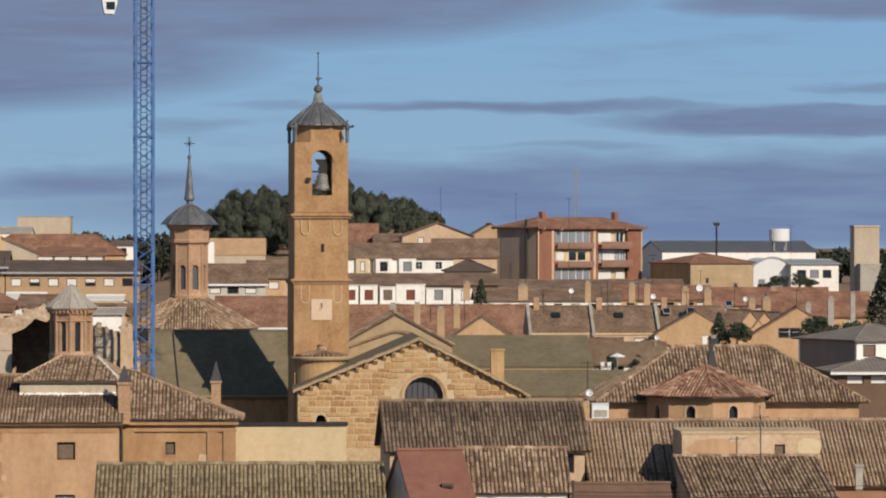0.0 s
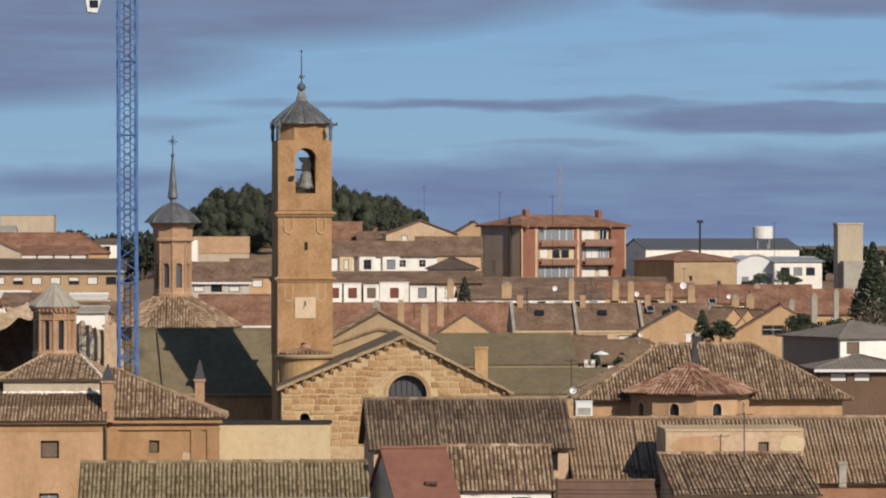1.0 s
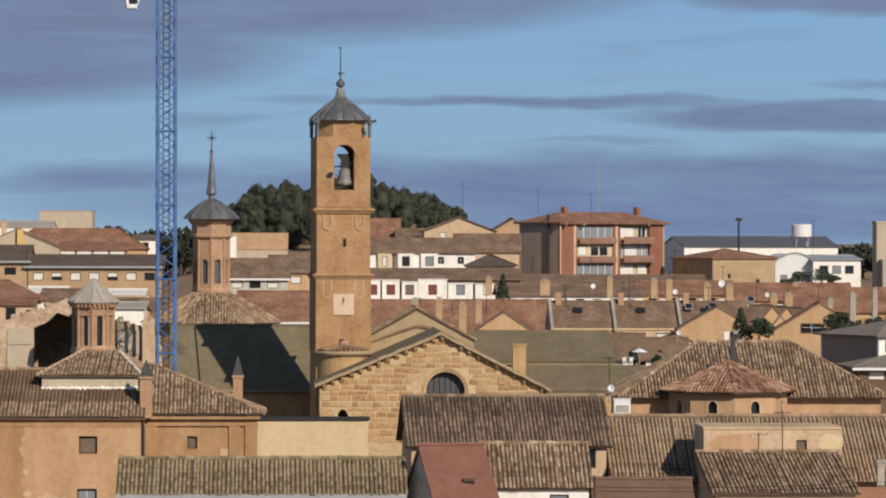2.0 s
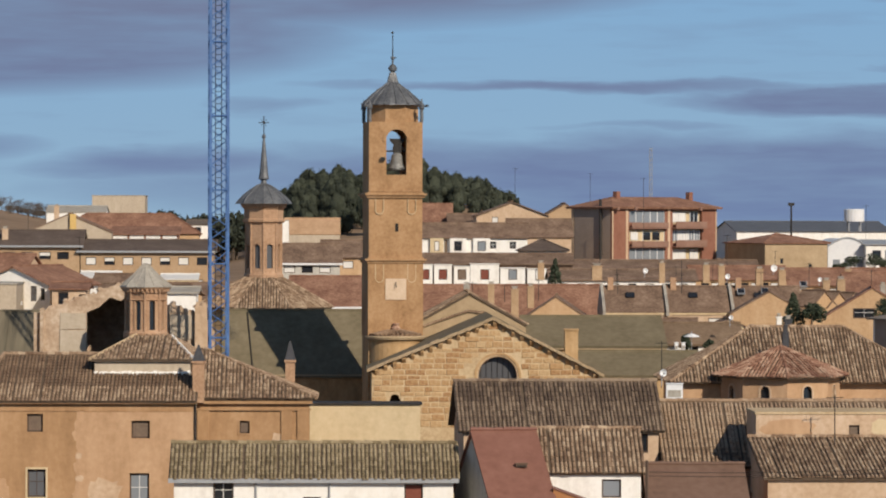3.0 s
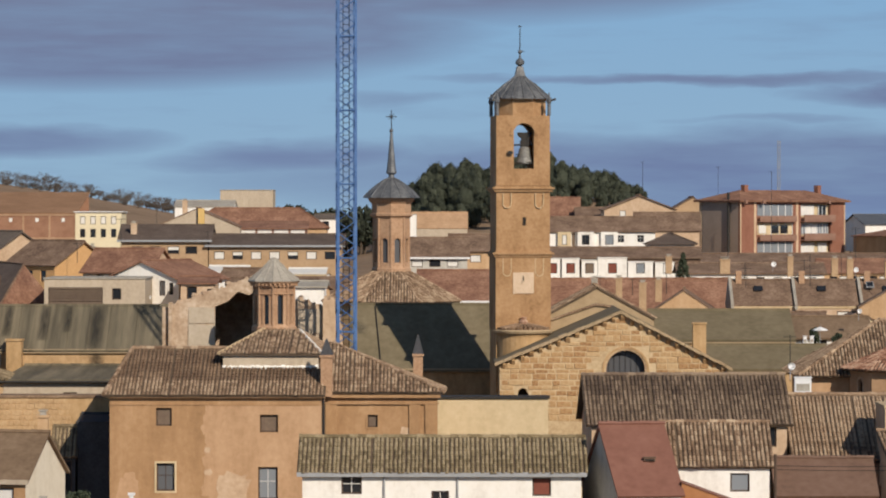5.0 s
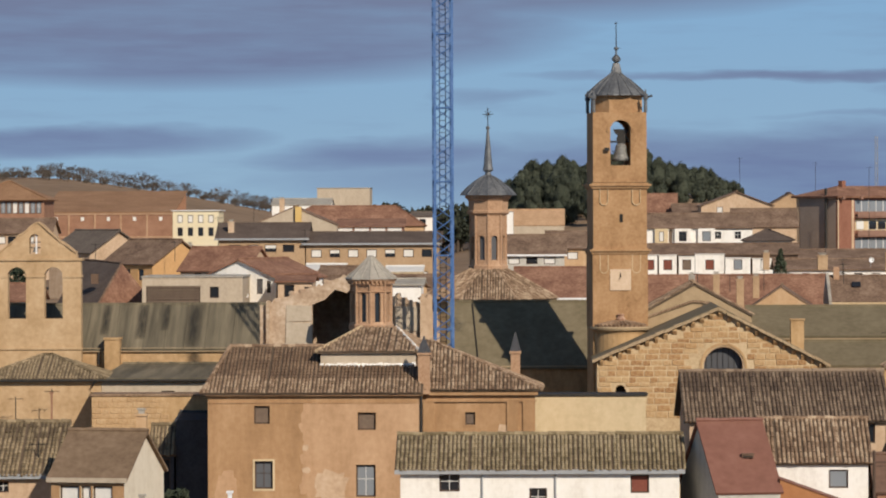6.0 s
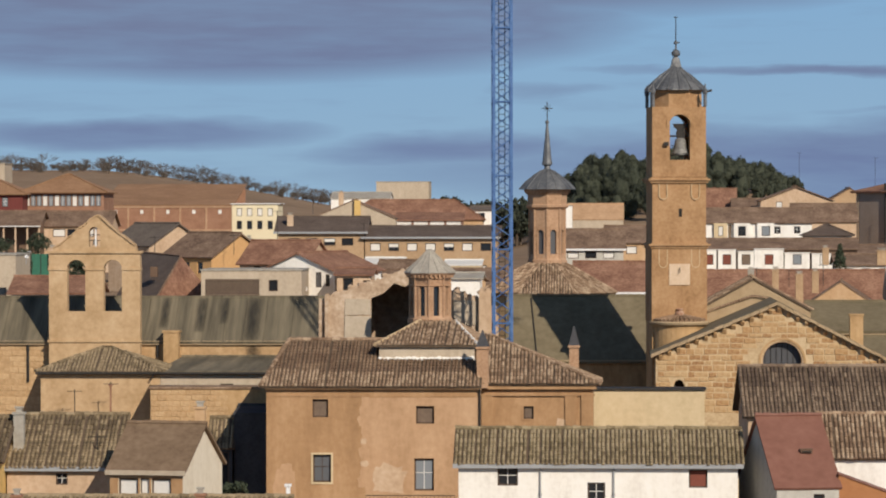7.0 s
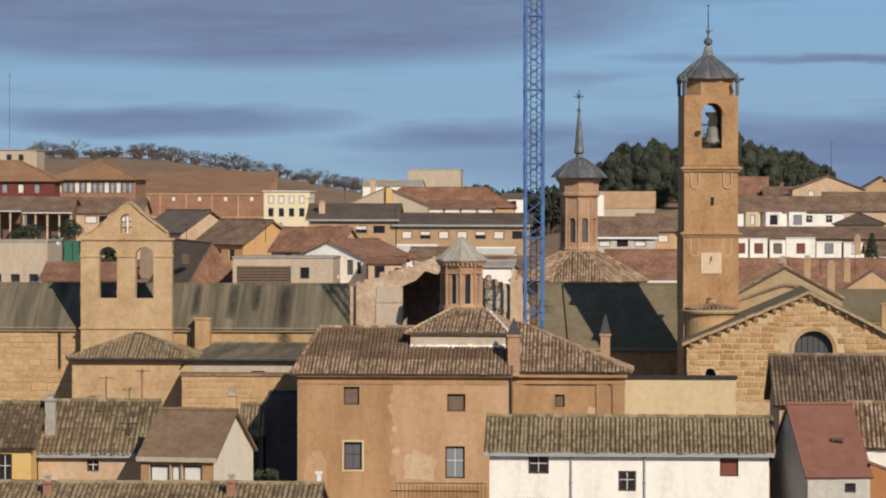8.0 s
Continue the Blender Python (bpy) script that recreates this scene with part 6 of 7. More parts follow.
house("pink_side_house", "small pink house with an arched dark door", -26.45, -23.11, 388.0, 7, 12.26, 15.26, 0.51, PINKISH, REDX, "gx", wins=[(0.6, 0.3, 1.0, 1.2, "dark"), (2.6, 0.5, 0.7, 1.0, "dark")])
shop = house("grey_workshop", "long grey workshop with a louvred front", -39.52, -29.7, 385.0, 10, 11.79, 15.75, 0, BEIGE, CONC, "flat", oh=0.1, wins=[(0.4, 0.8, 5.3, 1.7, "shutter"), (6.6, 0.9, 0.9, 1.1, "dark")])
for i in range(6):
    zz = 3.96 - 2.4 + 0.28 * i
    part("slat", boxes((0.45, 5.65, 0.02, 0.12, zz, zz + 0.17)), LOUVRE, shop)


def shade_toned_house():
    """A hipped house turned on its corner, one slope ruddy, the other darker to paint in its shade."""
    th = thing("hipped_house", "house with one ruddy and one shade-toned roof slope", "house", -44.18, 388.00, 10.0)
    apex, near, right, back, left = (1.48, 8.00, 7.04), (0.00, 0.00, 3.13), (4.60, 10.00, 2.91), (-3.69, 18.00, 7.31), (-5.02, 8.00, 3.10)
    part("roof", slab(bmesh.new(), [near, right, apex], 0.15), REDX, th, "ruddy tiled slope")
    # darker roof colour stands for the shade on the left slope
    part("roof", slab(bmesh.new(), [left, near, apex, back], 0.15), DARKROOF, th, "slope in a dark tone for its shade")
    part("roof", slab(bmesh.new(), [right, (right[0] - 4.5, right[1] + 9.0, right[2]), back, apex], 0.15), REDX, th)
    part("wall", prism_z([near[:2], right[:2], (right[0] - 4.5, right[1] + 9.0), left[:2]], -1.5, near[2] - 0.12), WHITE, th)
    ridge_caps(th, near, apex, BROWNX, 0.12), ridge_caps(th, apex, back, BROWNX, 0.12)
    part("fascia", tube(bmesh.new(), (near[0], near[1] - 0.1, near[2] - 0.1), (right[0], right[1] - 0.1, right[2] - 0.1), 0.09), BLIND, th)
    part("dormer_vent", boxes((apex[0] - 2.6, apex[0] - 1.9, apex[1] - 4.2, apex[1] - 3.4, apex[2] - 2.0, apex[2] - 1.0)), DARKWALL, th)


shade_toned_house()
house("cream_blank_block", "blank cream rendered block of flats", -66.62, -58.49, 390.0, 10, 11.1, 17.23, 0, BEIGE, CONC, "flat", oh=0.1, wins=row_wins(8, 4, 3.2, 0.9, 0.8, ("dark",), 0.8))
house("dull_red_house", "low house with a dull red roof by the bell gable", -55.22, -47.5, 365.0, 9, 11.8, 13.99, 1.39, GREYW, REDX, "gx")
house("tan_hill_house", "tan house with a tiled roof by the lantern", -5.75, 2.63, 600.0, 10, 14.97, 19.94, 2.32, BEIGE, ADOBEL, "gx", oh=0.1)
house("white_slab_house", "narrow white house end", -5.85, -4.81, 560.0, 8, 15.44, 22, 0, WHITE, CONC, "flat", oh=0.05)
house("red_low_house", "house with a plain brown-red roof by the lantern", -5.39, 2.15, 490.0, 10, 12.76, 16.75, 2.28, GREYW, BROWNX, "gx", fascia=METALW, wins=row_wins(7, 3, 0.3, 1.4, 0.9, ("blind", "dark"), 0.6))
house("orange_low_house", "ochre house with a brown roof", 0.05, 6.73, 520.0, 10, 12.19, 17.25, 2.05, ORANGE, BROWNX, "gx", wins=[(2.6, 0.5, 1.4, 1.0, "blind")])
house("red_roofs_house", "house with a broad ruddy roof behind the tower", -3.09, 5.46, 400.0, 12, 9.89, 13.31, 2.89, WHITE, REDX, "gx", fascia=METALW)
house("dark_roof_row", "low house with a dark roof behind the crane", -17.28, -8.33, 420.0, 10, 11.68, 13.72, 1.48, DARKWALL, BROWNX, "gx")
house("white_low_house", "low white house with a pale flat roof", -16.39, -12.29, 385.0, 8, 12.54, 14.96, 0.39, WHITE, CONC, "gx")


# ---- trees ----
def leafy(bm, rng, cx, cy, cz, rx, rz, n, size):
    """A cluster of leaf tufts spread through an uneven, lumpy crown."""
    lumps = [(cx + rng.uniform(-0.55, 0.55) * rx, cy + rng.uniform(-0.55, 0.55) * rx, cz + rng.uniform(-0.45, 0.6) * rz, rng.uniform(0.35, 0.6)) for _ in range(9)]
    for _ in range(n):
        lx, ly, lz, lr = rng.choice(lumps)
        d = Vector((rng.gauss(0, 1), rng.gauss(0, 1), rng.gauss(0, 1))).normalized() * rng.uniform(0.55, 1.0) ** 0.6 * lr
        c = Vector((lx + d.x * rx, ly + d.y * rx, lz + d.z * rz))
        s = size * rng.uniform(0.6, 1.3)
        a = [Vector((rng.gauss(0, 1), rng.gauss(0, 1), rng.gauss(0, 1))).normalized() * s for _ in range(4)]
        v = [bm.verts.new(c + q) for q in a]
        for f in ((0, 1, 2), (0, 2, 3), (0, 3, 1), (1, 3, 2)):
            bm.faces.new([v[i] for i in f])
    return bm


def clumped(bm, rng, cz, rx, rz, n, tufts, size):
    """A crown of uneven foliage clumps, ragged with small tufts, thinner towards the top."""
    for i in range(n):
        t = rng.uniform(-0.6, 0.75) if i else 0.0
        k = rx * math.sqrt(1 - t * t) * 0.62 if i else 0.0
        a = 2.4 * i + rng.uniform(-0.4, 0.4)
        c = Vector((k * math.cos(a), k * math.sin(a), cz + t * rz * 0.85))
        r = Vector((0.34, 0.34, 0.4)) * rx * rng.uniform(0.85, 1.25) if i else Vector((rx * 0.72, rx * 0.72, rz * 0.9))
        made = bmesh.ops.create_icosphere(bm, subdivisions=2, radius=1.0)["verts"]
        off = Vector((rng.uniform(0, 50), rng.uniform(0, 50), rng.uniform(0, 50)))
        for v in made:
            d = v.co.normalized()
            v.co = c + Vector((d.x * r.x, d.y * r.y, d.z * r.z)) * (0.92 + 0.3 * noise.noise(d * 1.9 + off) + 0.2 * noise.noise(d * 5.0 + off))
        for _ in range(tufts // (n + 4) * (1 if i else 5)):
            d = Vector((rng.gauss(0, 1), rng.gauss(0, 1), rng.gauss(0.2, 1))).normalized()
            p = c + Vector((d.x * r.x, d.y * r.y, d.z * r.z)) * rng.uniform(0.8, 1.12)
            q = [bm.verts.new(p + Vector((rng.gauss(0, 1), rng.gauss(0, 1), rng.gauss(0, 1))).normalized() * size * rng.uniform(0.6, 1.3)) for _ in range(4)]
            for f in ((0, 1, 2), (0, 2, 3), (0, 3, 1), (1, 3, 2)):
                bm.faces.new([q[j] for j in f])
    return bm


def pine(seed, h, spread):
    rng = random.Random(seed)
    th = thing("pine_tree", "dark green rounded pine on the hill", "tree", 0, 0, -50, group="pines on the hill")
    bm = bmesh.new()
    tube(bm, (0, 0, -0.5), (0.1, 0, h * 0.8), 0.24, 0.08, 6)
    for i in range(6):
        a = rng.uniform(0, 6.28)
        tube(bm, (0.05, 0, h * rng.uniform(0.35, 0.6)), (spread * 0.6 * math.cos(a), spread * 0.6 * math.sin(a), h * rng.uniform(0.6, 0.85)), 0.08, 0.03, 4)
    part("trunk", bm, BARK, th)
    part("crown", clumped(bmesh.new(), rng, h * 0.55, spread * 1.1, h * 0.5, 10, 2400, 0.17), PINE, th)
    return th


def pine_hill():
    kinds = [pine(1, 9.5, 2.5), pine(2, 10.5, 2.2), pine(3, 8.5, 2.8), pine(4, 7.0, 2.2)]
    rng = random.Random(12)
    used = set()
    for row, (y, n) in enumerate(((838, 16), (860, 20), (880, 22), (900, 26), (922, 26), (945, 24))):
        for i in range(n):
            f = (i + rng.uniform(0.2, 0.8)) / n
            u = -16.0 + 64.7 * f
            x = u * y / 900
            k = kinds[rng.randrange(4)]
            m = pose(x, y + rng.uniform(-10, 10), ground_z(x, y) - 0.3, 0, 0, rng.uniform(0, 360))
            s = rng.uniform(0.76, 1.0) * (1.08 - 0.16 * f) * (0.62 + 0.38 * math.sin(math.pi * min(1, max(0, f * 0.96 + 0.06))) ** 0.5)
            if k not in used:
                used.add(k)
                k.matrix_basis = m
            else:
                copy_thing(k, m).scale = (s, s, s)
    for i in range(22):
        y = rng.choice((800, 816, 826))
        x = (-14.5 + 27.0 * (i + rng.uniform(0.1, 0.9)) / 22) * y / 900
        s = rng.uniform(0.6, 0.95)
        copy_thing(rng.choice(kinds), pose(x, y + rng.uniform(-6, 6), ground_z(x, y) - 0.3, 0, 0, rng.uniform(0, 360))).scale = (s, s, s)
    for k in kinds:
        if k not in used:
            k.matrix_basis = pose(0, 960, ground_z(0, 960))
    for px, y, s in ((47.9, 820, 0.5), (-18.45, 880, 0.75)):
        copy_thing(kinds[3], pose(px, y, ground_z(px, y))).scale = (s, s, s)


pine_hill()


def bare_tree(seed, h):
    rng = random.Random(seed)
    th = thing("bare_tree", "leafless brown tree on the crest", "tree", 0, 0, -50, group="bare trees on the crest")
    tr, br = bmesh.new(), bmesh.new()
    tube(tr, (0, 0, -0.4), (0, 0, h * 0.28), 0.16, 0.1, 5)

    def grow(p, d, l, r, k):
        q = p + d * l
        tube(br, p, q, r, r * 0.6, 3)
        if k:
            for _ in range(3):
                grow(q, (d + Vector((rng.gauss(0, 0.5), rng.gauss(0, 0.5), rng.gauss(0.1, 0.35)))).normalized(), l * rng.uniform(0.6, 0.8), r * 0.65, k - 1)
    for _ in range(4):
        grow(Vector((0, 0, h * rng.uniform(0.02, 0.25))), Vector((rng.gauss(0, 0.6), rng.gauss(0, 0.6), 1)).normalized(), h * 0.24, 0.08, 4)
    part("trunk", tr, BARK, th)
    part("crown", br, TWIG, th)
    return th


def crest_trees():
    kinds = [bare_tree(21, 6.0), bare_tree(22, 5.0), bare_tree(23, 7.0)]
    rng = random.Random(5)
    for i in range(120):
        f = i / 119
        y = 1120 + rng.uniform(-25, 40)
        x = (-171.87 + (-65.42 - -171.87) * (f + rng.uniform(-0.012, 0.012))) * y / 1120
        s = rng.uniform(0.4, 1.0)
        m = pose(x, y, ground_z(x, y) - 0.2, 0, 0, rng.uniform(0, 360))
        if i < 3:
            kinds[i].matrix_basis = m
        else:
            copy_thing(kinds[i % 3], m).scale = (s * 1.3, s * 1.3, s)


crest_trees()


def crest_scrub():
    """Leafless scrub between the crest trees."""
    rng = random.Random(15)
    kinds = []
    for i in range(3):
        th = thing("scrub_bush", "brown leafless scrub along the crest", "bush", 0, 0, -50, group="scrub on the crest")
        part("stems", tube(bmesh.new(), (0, 0, -0.5), (0.1, 0, 1.2), 0.12, 0.06, 5), BARK, th)
        part("crown", leafy(bmesh.new(), rng, 0, 0, 1.6, 2.3, 1.5, 520, 0.2), SCRUB, th)
        kinds.append(th)
    for i in range(64):
        y = 1105 + rng.uniform(-20, 50)
        x = (-176 + 118 * (i + rng.uniform(-0.9, 0.9)) / 63) * y / 1120
        s = rng.uniform(0.35, 0.95)
        m = pose(x, y, ground_z(x, y) - 0.2, 0, 0, rng.uniform(0, 360))
        if i < 3:
            kinds[i].matrix_basis = m
        else:
            copy_thing(kinds[i % 3], m).scale = (s * 1.2, s * 1.2, s)


crest_scrub()


def shrub(name, label, x, y, z, h, r, n, seed, conifer=False):
    rng = random.Random(seed)
    th = thing(name, label, "tree", x, y, z)
    bm = bmesh.new()
    tube(bm, (0, 0, -0.3), (0, 0, h * 0.7), 0.14, 0.05, 6)
    part("trunk", bm, BARK, th)
    bm = bmesh.new()
    if conifer:
        for i in range(n):
            t = rng.random() ** 0.8
            a, rr = rng.uniform(0, 6.28), r * (1 - t) * rng.uniform(0.6, 1.08)
            c = Vector((rr * math.cos(a), rr * math.sin(a), h * (0.1 + 0.9 * t)))
            v = [bm.verts.new(c + Vector((rng.gauss(0, 1), rng.gauss(0, 1), rng.gauss(0, 0.6))).normalized() * rng.uniform(0.12, 0.3)) for _ in range(4)]
            for f in ((0, 1, 2), (0, 2, 3), (0, 3, 1), (1, 3, 2)):
                bm.faces.new([v[k] for k in f])
    else:
        leafy(bm, rng, 0, 0, h * 0.56, r, h * 0.48, n * 2, 0.14)
    part("crown", bm, GREEN, th)


shrub("cypress", "tall dark green garden conifer", 61.13, 375.0, 12.79, 8.8, 2.7, 3600, 31, True)
shrub("garden_tree", "dark evergreen garden tree", 45.36, 380.0, 11.69, 3.4, 1.2, 700, 32, True)
shrub("garden_tree", "dark evergreen garden tree", 46.92, 378.0, 11.9, 2.3, 1.7, 700, 33)
shrub("garden_shrub", "dark garden shrub by the orange house", 53.43, 372.0, 12.22, 2.6, 1.6, 700, 34)
shrub("garden_shrub", "dark garden shrubs by the villa", 56.66, 372.0, 12.22, 2.2, 2.6, 900, 35)
shrub("terrace_conifer", "small dark conifer in front of the terrace", 27.66, 470.0, 14.14, 3.3, 1.0, 600, 36, True)


# ---- chimneys, aerials and other small things on the roofs ----
def chimney(x, D, z0, z1, w=0.6, material=None, pots=0, label="rendered chimney on a tiled roof", group="roof chimneys"):
    th = thing("chimney", label, "chimney", x, D, z0, group=group)
    h = z1 - z0
    part("shaft", boxes((-w / 2, w / 2, -w / 2, w / 2, -0.8, h - 0.2)), material or ORANGE, th)
    part("capping", boxes((-w / 2 - 0.07, w / 2 + 0.07, -w / 2 - 0.07, w / 2 + 0.07, h - 0.2, h - 0.08)), material or ORANGE, th)
    if pots:
        part("cowl", boxes((-w * 0.3, w * 0.3, -w * 0.3, w * 0.3, h - 0.08, h + 0.12), (-w * 0.42, w * 0.42, -w * 0.42, w * 0.42, h + 0.12, h + 0.2)), CONC, th)
    return th


def aerial(x, D, z0, z1, arms=3):
    th = thing("tv_aerial", "thin grey television aerial on a roof", "aerial", x, D, z0, group="roof aerials")
    h = z1 - z0
    part("mast", tube(bmesh.new(), (0, 0, -0.5), (0, 0, h), 0.035, n=5), IRON, th)
    bm = bmesh.new()
    tube(bm, (-0.5, 0, h - 0.15), (0.5, 0.1, h - 0.15), 0.02, n=4)
    for i in range(arms):
        q = -0.4 + 0.8 * i / max(1, arms - 1)
        tube(bm, (q, -0.3, h - 0.15), (q, 0.3, h - 0.15), 0.015, n=4)
    part("boom", bm, IRON, th)


def dish(x, D, z, r=0.4, pole=0.8, turn=20):
    th = thing("satellite_dish", "white round satellite dish on a bracket", "satellite dish", x, D, z, turn, group="satellite dishes")
    bm = bmesh.new()
    prof = [(0.02, 0.0), (r * 0.5, -0.03), (r * 0.85, -0.09), (r, -0.13), (r, -0.16), (r * 0.5, -0.02), (0.02, 0.03)]
    n = 18
    rings = [[bm.verts.new((q * math.cos(6.2832 * i / n), d, q * math.sin(6.2832 * i / n))) for i in range(n)] for q, d in prof]
    for a, c in zip(rings, rings[1:]):
        for i in range(n):
            bm.faces.new((a[i], a[(i + 1) % n], c[(i + 1) % n], c[i]))
    part("reflector", bm, PLASTIC, th)
    part("feed_arm", tube(bmesh.new(), (0, 0, -r), (0, -r * 1.1, -0.05), 0.02, n=4), METALG, th)
    part("feed", boxes((-0.05, 0.05, -r * 1.1 - 0.08, -r * 1.1, -0.09, 0.02)), METALG, th)
    part("pole", tube(bmesh.new(), (0, 0.08, -pole), (0, 0.08, 0), 0.035, n=6), METALG, th)


# the terraces: chimneys (place, distance, foot, top, width)
for x, D, z0, z1, w in (
        (15.19, 416, 14.16, 15.4, 0.75), (17.75, 416, 13.44, 15.46, 0.8), (20.15, 414, 12.71, 15.02, 0.9), (21.92, 416, 13.68, 15.28, 0.8),
        (26.42, 478, 15.72, 17.08, 0.9), (32.99, 475, 15.76, 16.78, 1.4), (40.41, 470, 15.49, 17.17, 0.8), (45.68, 470, 15.49, 16.96, 0.9),
        (49.02, 485, 14.93, 16.67, 0.9), (53.15, 480, 15.01, 16.38, 1), (55.91, 480, 14.32, 16.24, 1), (54.93, 430, 13.89, 15.73, 0.9),
        (55.88, 425, 13.99, 15.93, 1), (66.08, 496, 14.77, 16.19, 0.9), (56.87, 400, 12.74, 15.71, 0.6), (59.18, 400, 13.31, 16.29, 0.7), (64.51, 420, 14.08, 16.48, 0.6),
        (50.62, 415, 12.99, 14.89, 0.9), (51.93, 415, 13.28, 14.65, 0.8)):
    chimney(x, D, z0, z1, w * 0.85, TANBRICK if w > 0.75 else CONC, 1, "tan brick chimney with a cowl on the terrace")
for x, D, z0, z1, w in (
        (-30.78, 206.4, 9.15, 11.33, 0.54), 
        (-40.37, 428, 17.38, 18.91, 0.6), (-39.07, 432, 16.1, 18.69, 0.5), (-37.73, 472, 19.6, 21.08, 0.7),
        (-42.89, 640, 21.49, 24.41, 0.8), (-60.39, 430, 16.13, 17.66, 0.8)):
    chimney(x, D, z0, z1, w, CONC if w < 0.56 else PINKISH, 1, "pale chimney with a small cowl")
for x, D, z0, z1, w in ((-28.09, 187.5, 7.51, 8.37, 0.42), (-19.3, 187.5, 7.51, 8.45, 0.42)):
    chimney(x, D, z0, z1, w, REDBRICK, 1, "small red brick chimney on the front roof", "red chimneys")
chimney(18.08, 287.0, 12.49, 14.29, 0.95, OCHRE, 0, "weathered stone chimney on the church roof")
chimney(-21, 204.0, 10.61, 11.75, 0.52, ORANGE, 1, "ochre rendered chimney beside the cream gable")
chimney(40.14, 340.0, 11.7, 13.74, 0.6, SLATESHADE, 1, "sooty dark chimney behind the chapel roof")
chimney(39.94, 345.0, 12.0, 13.8, 0.42, WHITE, 1, "slim white chimney behind the chapel")
chimney(34.14, 220.0, 8.89, 9.62, 0.4, CONC, 0, "low roof vent stack")

for x, D, z0, z1 in (
        (47.93, 590, 15.93, 28.57), (34.07, 700, 23.8, 31.5), (47.42, 700, 22.8, 30.6), (48.18, 470, 17.17, 20.52),
        (24.33, 283, 10.6, 13.43), (28.87, 222, 9.73, 12.26), (86.84, 630, 18.22, 24.7), (42.77, 470, 15.15, 17.5),
        (35.01, 470, 14.48, 16.36), (58, 470, 14.48, 16.83), (-26.61, 206, 8.58, 10.12), (-143.71, 900, 27.71, 49.55),
        (-32.94, 262, 8.31, 10.37), (-35.36, 262, 8.68, 9.88), (-55.97, 470, 16.25, 19.61), (-36.63, 440, 16.62, 21.65)):
    aerial(x, D, z0, z1)
for x, D, z, r in ((20.67, 240, 12.81, 0.32), (35.56, 344, 13.65, 0.3), (38.22, 468, 16.18, 0.45), (54.42, 476, 16.42, 0.6), (48.18, 470, 15.49, 0.45),
                   (59.22, 470, 15.15, 0.4), (-29.85, 391, 13.87, 0.35), (-56.69, 385, 17.18, 0.28)):
    dish(x, D, z, r * 0.72)


def roof_box(name, label, cat, x, D, z, w, d, h, material):
    th = thing(name, label, cat, x, D, z)
    part("casing", boxes((-w / 2, w / 2, -d / 2, d / 2, 0, h), (-w / 2 - 0.04, w / 2 + 0.04, -d / 2 - 0.04, d / 2 + 0.04, h, h + 0.05)), material, th)
    part("grille", boxes((-w * 0.4, w * 0.4, -d / 2 - 0.015, -d / 2, h * 0.12, h * 0.6)), DARKIN if material is DARKWALL else CONC, th)


roof_box("air_conditioner", "white air conditioning unit on a roof", "air conditioner", 21.39, 240.0, 11.23, 1.0, 0.7, 0.9, PLASTIC)
roof_box("roof_hatch", "small dark hatch on the red roof", "roof hatch", 10.72, 212.5, 8.79, 0.62, 0.5, 0.16, DARKWALL)


def vent_disc():
    th = thing("round_vent", "round dark vent in the ochre gable", "vent", 44.82, 395.96, 13.51)
    bm = bmesh.new()
    n = 20
    for r0, r1, y0 in ((0.0, 0.3, -0.02),):
        ring = [bm.verts.new((r1 * math.cos(6.2832 * i / n), y0, r1 * math.sin(6.2832 * i / n))) for i in range(n)]
        bak = [bm.verts.new((r1 * math.cos(6.2832 * i / n), 0.1, r1 * math.sin(6.2832 * i / n))) for i in range(n)]
        bm.faces.new(ring)
        for i in range(n):
            bm.faces.new((ring[i], bak[i], bak[(i + 1) % n], ring[(i + 1) % n]))
    # solid disc whose near-black colour stands for the unlit hole
    part("opening", bm, DARKIN, th)
    part("rim", arch_ring(bmesh.new(), 0, 0, 0.3, 0.08, -0.06, 0.05), MORTAR, th)


vent_disc()


# pipes and cables on the near walls
def downpipe(label, x, D, z0, z1, r=0.06, material=None):
    th = thing("downpipe", label, "downpipe", x, D - r - 0.02, z0, group="downpipes")
    part("pipe", tube(bmesh.new(), (0, 0, 0), (0, 0, z1 - z0), r, n=8), material or METALG, th)
    for f in (0.3, 0.8):
        part("clip", boxes((-r - 0.03, r + 0.03, -0.03, r + 0.02, (z1 - z0) * f, (z1 - z0) * f + 0.06)), IRON, th)


for px in (-3.55, 0.4):
    downpipe("grey downpipe on the white house", px, 213.0, 0.0, 8.07, 0.055)
downpipe("dark rusty downpipe on the nave wall", -41.1, 280.0, 9.57, 12.37, 0.09, IRON)
downpipe("dark rusty downpipe on the nave wall", -31.85, 280.0, 11.29, 12.57, 0.09, IRON)
house("stone_stub", "short stone buttress cap on the nave eaves", -31.33, -30.25, 279.0, 1.2, 6, 13.09, 0.05, OCHRE, OCHRE, "flat", oh=0.08, category="buttress")
# added block: its near-black colour stands in for the alley's deep shade
house("alley_shed", "near-black block added for the shade of the alley beside the convent", -23.8, -21.74, 252.4, 3.4, 0, 8.69, 0.3, SLATESHADE, SLATESHADE, "shed", oh=0.06, category="shed")
# near-black walls and doorway paint the shade below this little roof
house("alley_roof", "little mossy tiled roof in the alley", -25.36, -23.9, 252.0, 3.5, 0, 6.6, 1.69, SLATESHADE, TILEW, "gx", oh=0.15, tile=0.235, category="shed", wins=[(0.1, 0.25, 1.15, 5.0, "dark")])
